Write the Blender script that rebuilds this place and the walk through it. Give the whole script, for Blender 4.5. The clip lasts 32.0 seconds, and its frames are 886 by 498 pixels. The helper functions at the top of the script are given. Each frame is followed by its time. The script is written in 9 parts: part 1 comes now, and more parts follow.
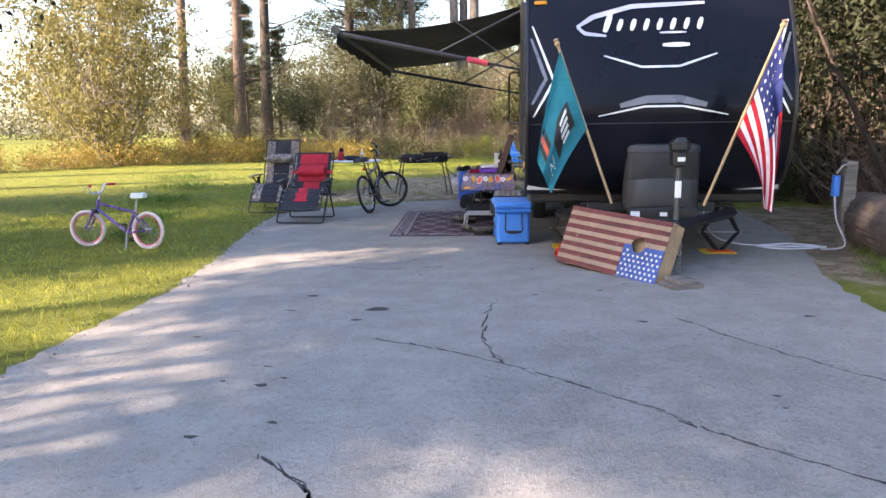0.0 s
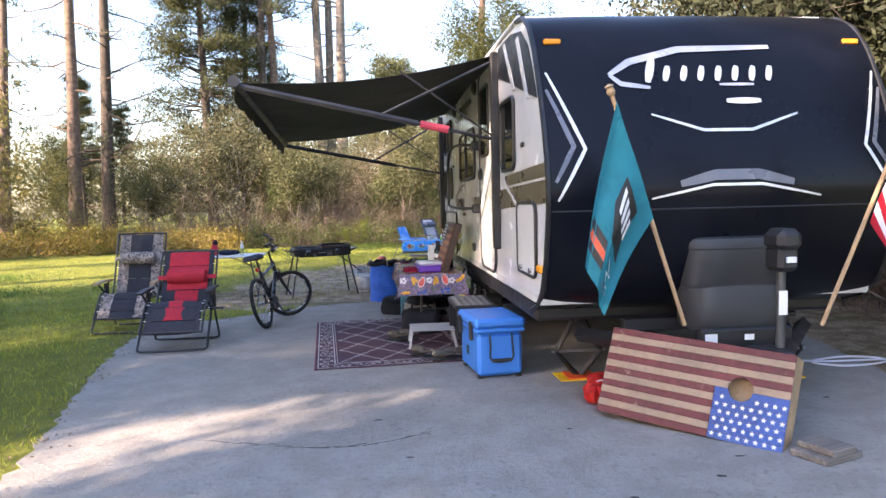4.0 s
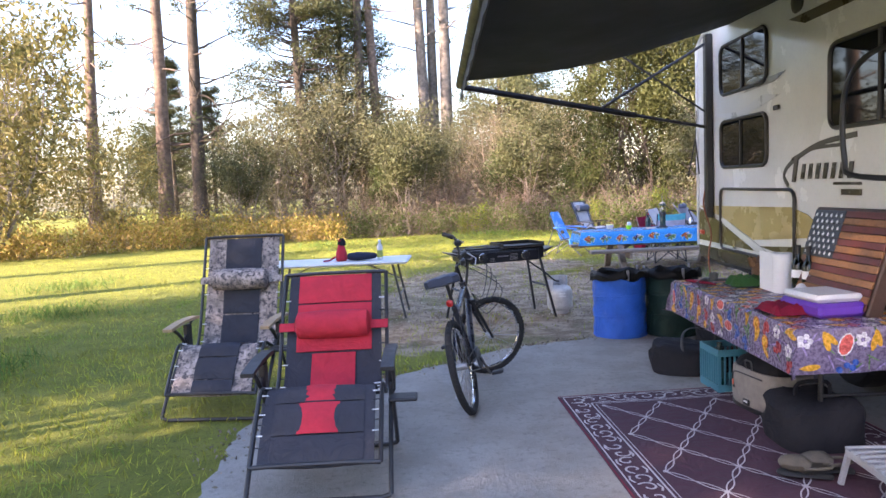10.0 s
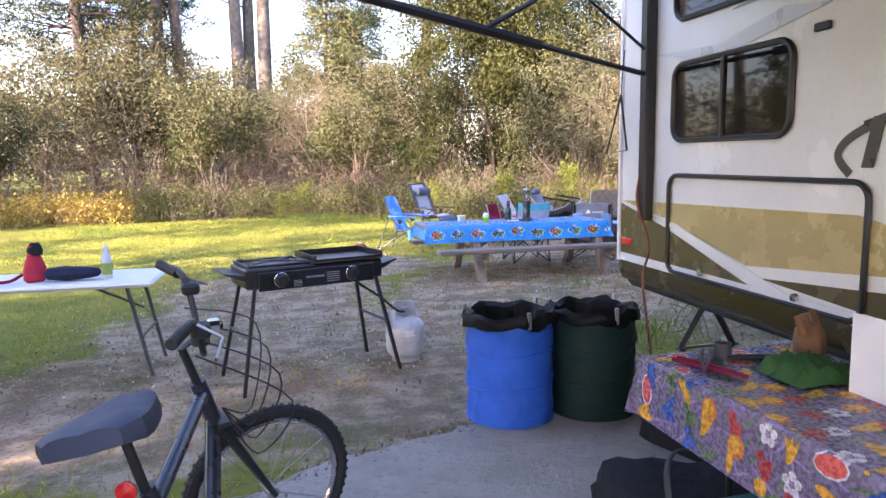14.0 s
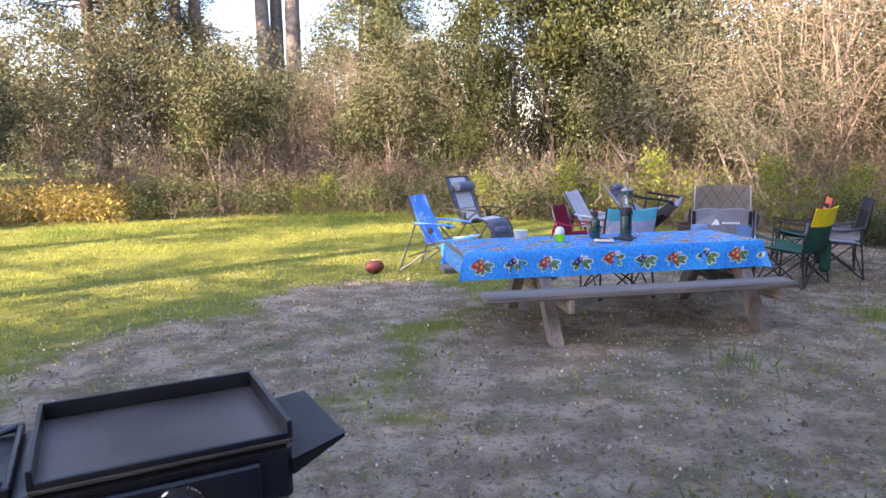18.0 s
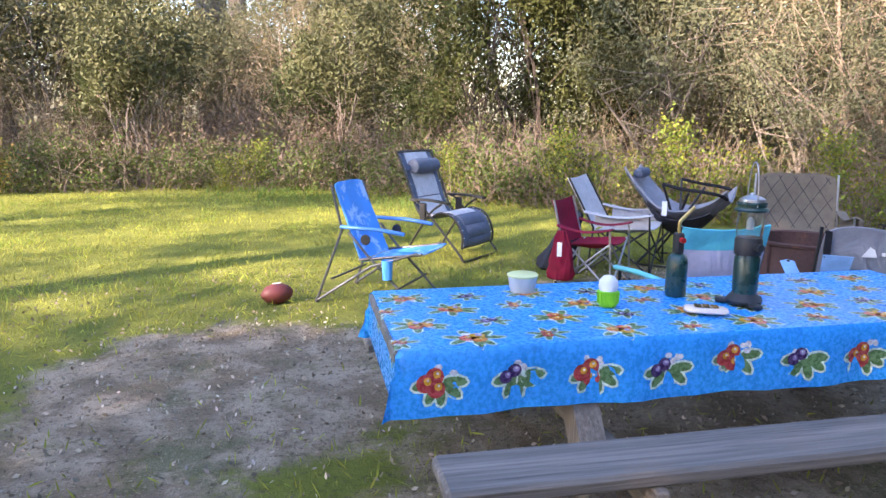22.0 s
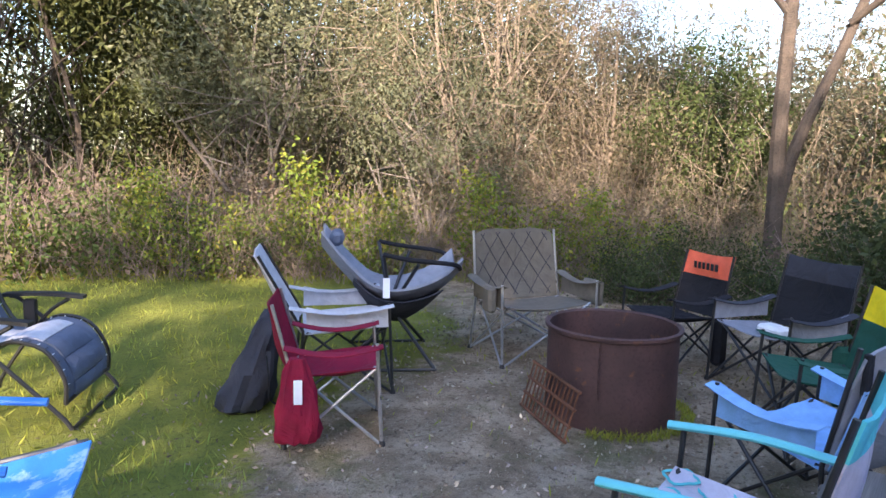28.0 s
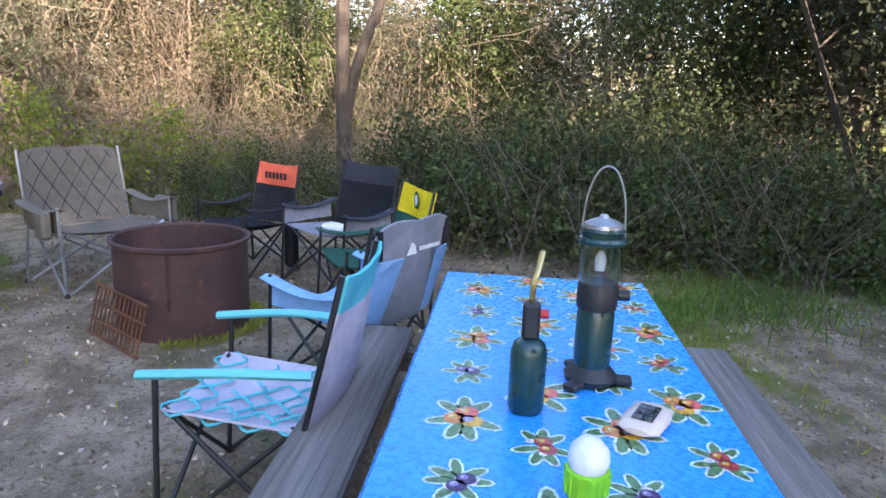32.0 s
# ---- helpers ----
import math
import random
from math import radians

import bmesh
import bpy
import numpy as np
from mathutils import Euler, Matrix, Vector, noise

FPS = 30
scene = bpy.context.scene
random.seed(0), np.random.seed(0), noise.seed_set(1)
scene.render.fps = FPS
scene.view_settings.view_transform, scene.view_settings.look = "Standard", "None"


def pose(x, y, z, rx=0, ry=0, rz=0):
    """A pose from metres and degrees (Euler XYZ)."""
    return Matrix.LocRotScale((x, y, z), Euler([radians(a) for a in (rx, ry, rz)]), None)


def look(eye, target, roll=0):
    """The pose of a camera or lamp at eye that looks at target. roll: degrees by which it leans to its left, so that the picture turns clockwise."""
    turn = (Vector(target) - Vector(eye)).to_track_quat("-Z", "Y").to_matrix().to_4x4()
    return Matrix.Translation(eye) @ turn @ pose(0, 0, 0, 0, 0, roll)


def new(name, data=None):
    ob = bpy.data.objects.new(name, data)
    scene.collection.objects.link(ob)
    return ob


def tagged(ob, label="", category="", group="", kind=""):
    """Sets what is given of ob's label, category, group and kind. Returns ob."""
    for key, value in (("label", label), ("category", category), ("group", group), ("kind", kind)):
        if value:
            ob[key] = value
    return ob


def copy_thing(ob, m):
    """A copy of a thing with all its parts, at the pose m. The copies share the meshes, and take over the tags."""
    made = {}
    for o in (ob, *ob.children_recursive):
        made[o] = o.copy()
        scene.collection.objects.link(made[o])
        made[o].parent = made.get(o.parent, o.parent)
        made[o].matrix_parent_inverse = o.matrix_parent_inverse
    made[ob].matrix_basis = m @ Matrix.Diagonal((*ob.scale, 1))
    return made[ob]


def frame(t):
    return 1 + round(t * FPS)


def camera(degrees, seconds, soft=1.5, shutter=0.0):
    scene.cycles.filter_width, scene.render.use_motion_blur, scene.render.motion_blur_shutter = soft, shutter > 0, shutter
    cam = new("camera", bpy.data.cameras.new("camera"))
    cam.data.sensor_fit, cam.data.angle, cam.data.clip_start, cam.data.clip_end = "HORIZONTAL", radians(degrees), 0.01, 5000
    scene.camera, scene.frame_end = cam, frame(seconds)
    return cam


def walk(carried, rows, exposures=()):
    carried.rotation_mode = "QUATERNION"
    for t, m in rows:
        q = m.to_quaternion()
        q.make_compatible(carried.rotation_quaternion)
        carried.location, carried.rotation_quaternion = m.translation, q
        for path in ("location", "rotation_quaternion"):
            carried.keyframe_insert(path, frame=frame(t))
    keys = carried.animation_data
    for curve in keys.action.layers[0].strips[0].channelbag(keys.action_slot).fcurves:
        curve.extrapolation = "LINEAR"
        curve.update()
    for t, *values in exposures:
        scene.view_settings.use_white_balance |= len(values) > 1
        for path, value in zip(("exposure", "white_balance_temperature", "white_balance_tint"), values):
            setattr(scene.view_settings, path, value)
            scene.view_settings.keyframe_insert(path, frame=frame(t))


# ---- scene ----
cam = camera(65.9, 32.0)
PATH = [
    (0, (1.691, 1.807, 1.46), (1.475, 3.764, 1.111), -0.8),
    (0.5, (1.614, 2.079, 1.51), (1.626, 4.064, 1.268), -1.1),
    (1, (1.438, 2.368, 1.519), (1.587, 4.357, 1.366), -1.4),
    (1.5, (1.301, 2.632, 1.509), (1.519, 4.618, 1.411), -1.3),
    (2, (1.186, 2.974, 1.542), (1.435, 4.957, 1.467), -1.1),
    (2.5, (0.993, 3.297, 1.55), (1.246, 5.28, 1.483), -1.0),
    (4.5, (0.443, 4.735, 1.525), (0.619, 6.723, 1.387), -1.6),
    (5, (0.316, 5.116, 1.537), (0.461, 7.105, 1.392), -1.6),
    (5.5, (0.154, 5.481, 1.561), (0.248, 7.474, 1.412), -1.7),
    (6, (0.047, 5.841, 1.556), (0.082, 7.836, 1.416), -2.1),
    (6.5, (-0.131, 6.156, 1.564), (-0.149, 8.151, 1.43), -2.8),
    (7, (-0.321, 6.46, 1.577), (-0.387, 8.454, 1.445), -3.5),
    (7.5, (-0.465, 6.822, 1.589), (-0.553, 8.815, 1.452), -3.7),
    (8, (-0.602, 7.189, 1.563), (-0.7, 9.182, 1.423), -3.8),
    (8.5, (-0.701, 7.56, 1.558), (-0.806, 9.551, 1.412), -3.5),
    (9, (-0.751, 7.98, 1.581), (-0.856, 9.972, 1.426), -3.2),
    (9.5, (-0.876, 8.349, 1.581), (-0.965, 10.34, 1.417), -3.1),
    (10, (-0.942, 8.743, 1.561), (-0.975, 10.736, 1.397), -2.7),
    (10.5, (-0.979, 9.142, 1.584), (-0.917, 11.134, 1.413), -2.2),
    (11, (-0.996, 9.551, 1.577), (-0.831, 11.537, 1.403), -1.7),
    (11.5, (-0.943, 9.909, 1.535), (-0.664, 11.881, 1.354), -1.3),
    (12, (-0.938, 10.303, 1.521), (-0.549, 12.256, 1.338), -1.1),
    (12.5, (-0.851, 10.714, 1.531), (-0.412, 12.654, 1.327), -0.8),
    (13, (-0.713, 11.101, 1.52), (-0.252, 13.035, 1.299), -0.9),
    (13.5, (-0.629, 11.465, 1.51), (-0.169, 13.398, 1.282), -0.9),
    (14, (-0.588, 11.883, 1.552), (-0.132, 13.815, 1.31), -1.0),
    (14.5, (-0.459, 12.272, 1.547), (-0.022, 14.208, 1.302), -1.0),
    (15, (-0.4, 12.655, 1.546), (0.001, 14.598, 1.287), -1.1),
    (15.5, (-0.325, 13.047, 1.543), (0.007, 15.003, 1.291), -1.1),
    (17.5, (0.25, 15.022, 1.502), (0.466, 16.994, 1.248), -0.9),
    (18, (0.261, 15.447, 1.531), (0.578, 17.402, 1.257), -1.1),
    (18.5, (0.383, 15.839, 1.521), (0.84, 17.764, 1.224), -1.3),
    (19, (0.506, 16.238, 1.51), (1.126, 18.112, 1.187), -0.8),
    (19.5, (0.585, 16.637, 1.517), (1.355, 18.449, 1.165), -0.2),
    (20, (0.759, 17.001, 1.492), (1.604, 18.775, 1.12), 0.5),
    (20.5, (0.927, 17.352, 1.494), (1.751, 19.135, 1.117), 1.2),
    (21, (1.007, 17.788, 1.511), (1.722, 19.617, 1.132), 1.4),
    (21.5, (1.059, 18.233, 1.502), (1.6, 20.122, 1.128), 1.0),
    (22, (1.012, 18.673, 1.502), (1.413, 20.598, 1.135), 0.4),
    (22.5, (0.955, 19.11, 1.521), (1.287, 21.048, 1.155), -0.1),
    (23, (0.973, 19.543, 1.519), (1.294, 21.485, 1.164), -0.3),
    (23.5, (0.913, 19.896, 1.518), (1.283, 21.833, 1.179), -0.2),
    (24, (0.832, 20.295, 1.483), (1.299, 22.219, 1.195), -0.2),
    (24.5, (0.823, 20.707, 1.464), (1.411, 22.603, 1.217), -0.1),
    (26.5, (1.025, 21.548, 1.567), (2.176, 23.166, 1.327), 0.4),
    (27, (1.015, 21.682, 1.59), (2.32, 23.178, 1.346), 0.8),
    (27.5, (1.042, 21.751, 1.586), (2.484, 23.114, 1.336), 1.2),
    (28, (1.069, 21.761, 1.579), (2.629, 22.984, 1.318), 1.3),
    (28.5, (1.092, 21.75, 1.563), (2.755, 22.826, 1.289), 1.6),
    (29, (1.118, 21.748, 1.557), (2.863, 22.681, 1.272), 2.0),
    (29.5, (1.127, 21.74, 1.555), (2.934, 22.547, 1.268), 2.2),
    (30, (1.122, 21.748, 1.555), (2.975, 22.443, 1.271), 2.4),
    (30.5, (1.116, 21.749, 1.558), (3.01, 22.327, 1.275), 2.4),
    (31, (1.126, 21.725, 1.552), (3.054, 22.165, 1.251), 2.3),
    (31.5, (1.122, 21.642, 1.542), (3.067, 21.94, 1.186), 2.2),
    (32, (1.018, 21.455, 1.521), (2.958, 21.641, 1.073), 2.2),
]
walk(cam, [(t, look(eye, target, roll)) for t, eye, target, roll in PATH],
     [(0, 2.15, 7100, 25), (6, 2.3, 6900, 27), (9, 2.45, 6800, 29), (13, 2.7, 6900, 36), (15.5, 2.7, 6900, 36), (19, 2.3, 6900, 30), (21, 2.5, 6600, 25), (24, 2.0, 6700, 28), (28, 2.05, 6450, 21), (30, 2.2, 6450, 21), (32, 2.4, 6550, 22)])

# ---- world, sun, exposure ----
SUN_AZ, SUN_EL = radians(240), radians(28)      # from +y, clockwise; above the horizon
world = bpy.data.worlds.new("sky")
scene.world = world
world.use_nodes = True
_wn = world.node_tree.nodes
sky = _wn.new("ShaderNodeTexSky")
sky.sky_type, sky.sun_disc = "NISHITA", False
sky.sun_elevation, sky.sun_rotation = SUN_EL, SUN_AZ
sky.air_density, sky.dust_density, sky.ozone_density = 1.5, 1.5, 5.0
world.node_tree.links.new(sky.outputs[0], _wn["Background"].inputs[0])
_wn["Background"].inputs[1].default_value = 0.15
sun = new("sun", bpy.data.lights.new("sun", "SUN"))
sun.data.energy, sun.data.angle, sun.data.color = 5.0, radians(0.55), (1.0, 0.87, 0.68)
_to = Vector((math.sin(SUN_AZ) * math.cos(SUN_EL), math.cos(SUN_AZ) * math.cos(SUN_EL), math.sin(SUN_EL)))
sun.matrix_world = look(_to * 60, (0, 0, 0))
scene.view_settings.exposure = 2.1


# ---- mesh building ----
class Shape:
    """Vertices and faces gathered for one mesh."""

    def __init__(self):
        self.v, self.f = [], []

    def add(self, v, f, m=None):
        n = len(self.v)
        self.v += [tuple(m @ Vector(p)) for p in v] if m is not None else [tuple(p) for p in v]
        self.f += [tuple(i + n for i in face) for face in f]
        return self

    def box(self, x0, y0, z0, x1, y1, z1, b=0.0, m=None):
        if b <= 0:
            v = [(x, y, z) for x in (x0, x1) for y in (y0, y1) for z in (z0, z1)]
            return self.add(v, [(0, 1, 3, 2), (4, 6, 7, 5), (0, 4, 5, 1), (2, 3, 7, 6), (0, 2, 6, 4), (1, 5, 7, 3)], m)
        lo, hi = (x0, y0, z0), (x1, y1, z1)
        v, idx = [], {}
        for c in range(8):
            sg = [(c >> a) & 1 for a in range(3)]
            for a in range(3):
                p = [(hi[k] if sg[k] else lo[k]) + (0 if k == a else (-b if sg[k] else b)) for k in range(3)]
                idx[(c, a)] = len(v)
                v.append(p)
        f = []
        for a in range(3):
            o, q = (a + 1) % 3, (a + 2) % 3
            for s in (0, 1):
                ring = [(s << a) | (i << o) | (j << q) for i, j in ((0, 0), (1, 0), (1, 1), (0, 1))]
                face = [idx[(c, a)] for c in ring]
                f.append(face if s else face[::-1])
            for i in (0, 1):
                for j in (0, 1):
                    c0 = (i << o) | (j << q)
                    c1 = c0 | (1 << a)
                    face = [idx[(c0, o)], idx[(c1, o)], idx[(c1, q)], idx[(c0, q)]]
                    f.append(face if i == j else face[::-1])
        for c in range(8):
            face = [idx[(c, 0)], idx[(c, 1)], idx[(c, 2)]]
            f.append(face if bin(c).count("1") % 2 else face[::-1])
        return self.add(v, f, m)

    def tube(self, pts, r, n=8, m=None, flat=1.0, closed=False):
        pts = [Vector(p) for p in pts]
        k = len(pts)
        rs = [r] * k if isinstance(r, (int, float)) else list(r)
        v, f, side = [], [], None
        for i, p in enumerate(pts):
            if closed:
                d = pts[(i + 1) % k] - pts[i - 1]
            else:
                d = pts[min(i + 1, k - 1)] - pts[max(i - 1, 0)]
            d.normalize()
            if side is None:
                side = d.orthogonal().normalized() if abs(d.z) > 0.9 else d.cross(Vector((0, 0, 1))).normalized()
            side = (side - d * side.dot(d)).normalized()
            up = side.cross(d)
            v += [p + side * (math.cos(a) * rs[i]) + up * (math.sin(a) * rs[i] * flat) for a in (2 * math.pi * j / n for j in range(n))]
        for i in range(k if closed else k - 1):
            a, b = i * n, ((i + 1) % k) * n
            f += [(a + j, b + j, b + (j + 1) % n, a + (j + 1) % n) for j in range(n)]
        if not closed:
            f += [tuple(range(n)), tuple(range((k - 1) * n, k * n))[::-1]]
        return self.add(v, f, m)

    def lathe(self, prof, n=24, m=None, caps=True):
        v = [(r * math.cos(2 * math.pi * j / n), r * math.sin(2 * math.pi * j / n), z) for r, z in prof for j in range(n)]
        f = [(i * n + j, i * n + (j + 1) % n, (i + 1) * n + (j + 1) % n, (i + 1) * n + j) for i in range(len(prof) - 1) for j in range(n)]
        if caps:
            f += [tuple(range(n))[::-1], tuple(range((len(prof) - 1) * n, len(prof) * n))]
        return self.add(v, f, m)

    def sheet(self, grid, t, m=None):
        """A slab of thickness t whose upper side runs through a grid of points."""
        a, b = len(grid), len(grid[0])
        g = [[Vector(p) for p in row] for row in grid]
        top, low = [], []
        for i in range(a):
            for j in range(b):
                du = g[min(i + 1, a - 1)][j] - g[max(i - 1, 0)][j]
                dv = g[i][min(j + 1, b - 1)] - g[i][max(j - 1, 0)]
                nn = du.cross(dv)
                nn = nn.normalized() if nn.length > 1e-9 else Vector((0, 0, 1))
                top.append(g[i][j])
                low.append(g[i][j] - nn * t)
        k, f = a * b, []
        for i in range(a - 1):
            for j in range(b - 1):
                p, q, r, s = i * b + j, (i + 1) * b + j, (i + 1) * b + j + 1, i * b + j + 1
                f += [(p, q, r, s), (p + k, s + k, r + k, q + k)]
        edge = [j for j in range(b)] + [i * b + b - 1 for i in range(1, a)] + [(a - 1) * b + j for j in range(b - 2, -1, -1)] + [i * b for i in range(a - 2, 0, -1)]
        f += [(p, q, q + k, p + k) for p, q in zip(edge, edge[1:] + edge[:1])]
        return self.add(top + low, f, m)

    def prism(self, poly, t, m=None):
        """A flat polygon in x, y from z 0 up to t."""
        n = len(poly)
        v = [(x, y, 0) for x, y in poly] + [(x, y, t) for x, y in poly]
        f = [tuple(range(n))[::-1], tuple(range(n, 2 * n))] + [(i, (i + 1) % n, (i + 1) % n + n, i + n) for i in range(n)]
        return self.add(v, f, m)

    def mesh(self, name, material, smooth=True):
        me = bpy.data.meshes.new(name)
        me.from_pydata(self.v, [], self.f)
        me.materials.append(material)
        if smooth:
            me.polygons.foreach_set("use_smooth", [True] * len(me.polygons))
            me.set_sharp_from_angle(angle=radians(38))
        me.update()
        return me

    def done(self, name, material, parent=None, label="", smooth=True, kind=""):
        ob = new(name, self.mesh(name, material, smooth))
        if parent is not None:
            ob.parent = parent
        return tagged(ob, label, "", "", kind)


def thing(name, label, category, m=None, group="", kind=""):
    ob = new(name)
    ob.empty_display_size = 0.1
    if m is not None:
        ob.matrix_world = m
    return tagged(ob, label, category, group, kind)


def smooth_path(pts, per=6):
    """Points of a soft curve through the given ones."""
    p = [Vector(q) for q in pts]
    out = []
    for i in range(len(p) - 1):
        a, b, c, d = p[max(i - 1, 0)], p[i], p[i + 1], p[min(i + 2, len(p) - 1)]
        for k in range(per):
            t = k / per
            out.append(0.5 * ((2 * b) + (c - a) * t + (2 * a - 5 * b + 4 * c - d) * t * t + (3 * b - a - 3 * c + d) * t ** 3))
    return out + [p[-1]]


# ---- materials ----
def material(name, base, rough=0.6, metal=0.0, vary=0.25, scale=8.0, fine=120.0, bump=0.15, depth=0.004, spot=None, spots=0.0, island=0.0, obj=0.0, see=0.0, coat=0.0, tint=None):
    """A surface with coarse and fine variation in its colour, its gloss and its relief."""
    mt = bpy.data.materials.new(name)
    mt.use_nodes = True
    nt = mt.node_tree
    N, L = nt.nodes, nt.links
    bs = N["Principled BSDF"]
    co = N.new("ShaderNodeTexCoord")
    def noise_tex(sc, det=5.0, ro=0.6):
        t = N.new("ShaderNodeTexNoise")
        t.inputs["Scale"].default_value, t.inputs["Detail"].default_value, t.inputs["Roughness"].default_value = sc, det, ro
        L.new(co.outputs["Object"], t.inputs["Vector"])
        return t
    big, small = noise_tex(scale), noise_tex(fine, 3.0)
    def mixer(a, b, fac, blend="MIX"):
        x = N.new("ShaderNodeMix")
        x.data_type, x.blend_type = "RGBA", blend
        for sock, val in ((x.inputs[0], fac), (x.inputs[6], a), (x.inputs[7], b)):
            if isinstance(val, (int, float)):
                sock.default_value = val
            elif isinstance(val, tuple):
                sock.default_value = (*val, 1.0)
            else:
                L.new(val, sock)
        return x.outputs[2]
    def ramp(src, lo, hi, a=0.0, b=1.0):
        r = N.new("ShaderNodeMapRange")
        r.inputs[1].default_value, r.inputs[2].default_value, r.inputs[3].default_value, r.inputs[4].default_value = lo, hi, a, b
        L.new(src, r.inputs[0])
        return r.outputs[0]
    dark = tuple(c * (1 - vary) for c in base)
    light = tint or tuple(min(1.0, c * (1 + vary)) for c in base)
    col = mixer(dark, light, ramp(big.outputs[0], 0.32, 0.68))
    col = mixer(col, mixer(col, tuple(c * (1 - vary) for c in (1, 1, 1)), 1.0, "MULTIPLY"), ramp(small.outputs[0], 0.5, 0.72))
    if spot:
        third = noise_tex(scale * 2.7, 6.0, 0.7)
        col = mixer(col, spot, ramp(third.outputs[0], 0.62 - spots, 0.70 - spots * 0.8))
    if island or obj:
        if island:
            gi = N.new("ShaderNodeNewGeometry").outputs["Random Per Island"]
        else:
            gi = N.new("ShaderNodeObjectInfo").outputs["Random"]
        k = island or obj
        hs = N.new("ShaderNodeHueSaturation")
        L.new(ramp(gi, 0, 1, 1 - k, 1 + k), hs.inputs["Value"])
        wn = N.new("ShaderNodeMath")
        wn.operation = "FRACT"
        mu = N.new("ShaderNodeMath")
        mu.operation = "MULTIPLY"
        mu.inputs[1].default_value = 17.3
        L.new(gi, mu.inputs[0])
        L.new(mu.outputs[0], wn.inputs[0])
        L.new(ramp(wn.outputs[0], 0, 1, 0.5 - 0.06 * k, 0.5 + 0.06 * k), hs.inputs["Hue"])
        L.new(col, hs.inputs["Color"])
        col = hs.outputs[0]
    L.new(col, bs.inputs["Base Color"])
    L.new(ramp(big.outputs[0], 0.3, 0.7, max(0.02, rough - 0.1), min(1.0, rough + 0.1)), bs.inputs["Roughness"])
    bs.inputs["Metallic"].default_value = metal
    bs.inputs["Coat Weight"].default_value = coat
    if bump:
        bp = N.new("ShaderNodeBump")
        bp.inputs["Strength"].default_value, bp.inputs["Distance"].default_value = bump, depth
        L.new(small.outputs[0], bp.inputs["Height"])
        L.new(bp.outputs[0], bs.inputs["Normal"])
    if see:
        tr = N.new("ShaderNodeBsdfTranslucent")
        L.new(col, tr.inputs[0])
        mx = N.new("ShaderNodeMixShader")
        mx.inputs[0].default_value = see
        L.new(bs.outputs[0], mx.inputs[1])
        L.new(tr.outputs[0], mx.inputs[2])
        L.new(mx.outputs[0], N["Material Output"].inputs[0])
    return mt


def glass_material(name, colour, rough=0.03, transmission=0.0, alpha=1.0):
    mt = bpy.data.materials.new(name)
    mt.use_nodes = True
    bs = mt.node_tree.nodes["Principled BSDF"]
    bs.inputs["Base Color"].default_value = (*colour, 1)
    bs.inputs["Roughness"].default_value = rough
    bs.inputs["IOR"].default_value = 1.45
    bs.inputs["Transmission Weight"].default_value = transmission
    bs.inputs["Alpha"].default_value = alpha
    return mt


M_BLACK = material("black_powder_coat", (0.018, 0.018, 0.02), 0.42, 0.0, 0.2, 6, 300, 0.08)
M_BLACKPL = material("black_plastic", (0.02, 0.02, 0.022), 0.5, 0.0, 0.2, 9, 400, 0.1)
M_STEEL = material("grey_steel_tube", (0.38, 0.38, 0.39), 0.35, 0.7, 0.15, 9, 200, 0.05)
M_DARKSTEEL = material("dark_grey_steel_tube", (0.09, 0.095, 0.10), 0.4, 0.4, 0.15, 9, 200, 0.05)
M_CHROME = material("chrome", (0.7, 0.7, 0.7), 0.15, 1.0, 0.1, 12, 200, 0.0)
M_WHITEP = material("white_plastic", (0.75, 0.76, 0.77), 0.45, 0.0, 0.06, 6, 150, 0.05)
M_GEL_BLACK = material("black_gelcoat", (0.006, 0.007, 0.012), 0.33, 0.0, 0.1, 1.2, 60, 0.0, coat=0.1)
M_GEL_BLACK.node_tree.nodes["Principled BSDF"].inputs["Specular IOR Level"].default_value = 0.14
M_WHITE_FG = material("white_fibreglass", (0.75, 0.755, 0.75), 0.22, 0.0, 0.05, 1.5, 40, 0.01, coat=0.2)
M_CREAM_FG = material("cream_fibreglass", (0.70, 0.66, 0.56), 0.22, 0.0, 0.05, 1.5, 40, 0.01, coat=0.2)
M_BRONZE = material("bronze_stripe", (0.125, 0.102, 0.066), 0.3, 0.1, 0.12, 3, 60, 0.0)
M_GREYGR = material("grey_graphic", (0.30, 0.30, 0.30), 0.3, 0.0, 0.1, 3, 60, 0.0)
M_EMBLEM = material("charcoal_graphic", (0.055, 0.052, 0.05), 0.3, 0.0, 0.1, 3, 60, 0.0)
M_SILVERGR = material("silver_graphic", (0.78, 0.79, 0.80), 0.25, 0.2, 0.06, 5, 60, 0.0)
M_GLASS = glass_material("tinted_window_glass", (0.01, 0.011, 0.012), 0.03)
M_RUBBER = material("black_rubber", (0.02, 0.02, 0.02), 0.75, 0.0, 0.3, 20, 200, 0.2)
M_ASPHALT = None


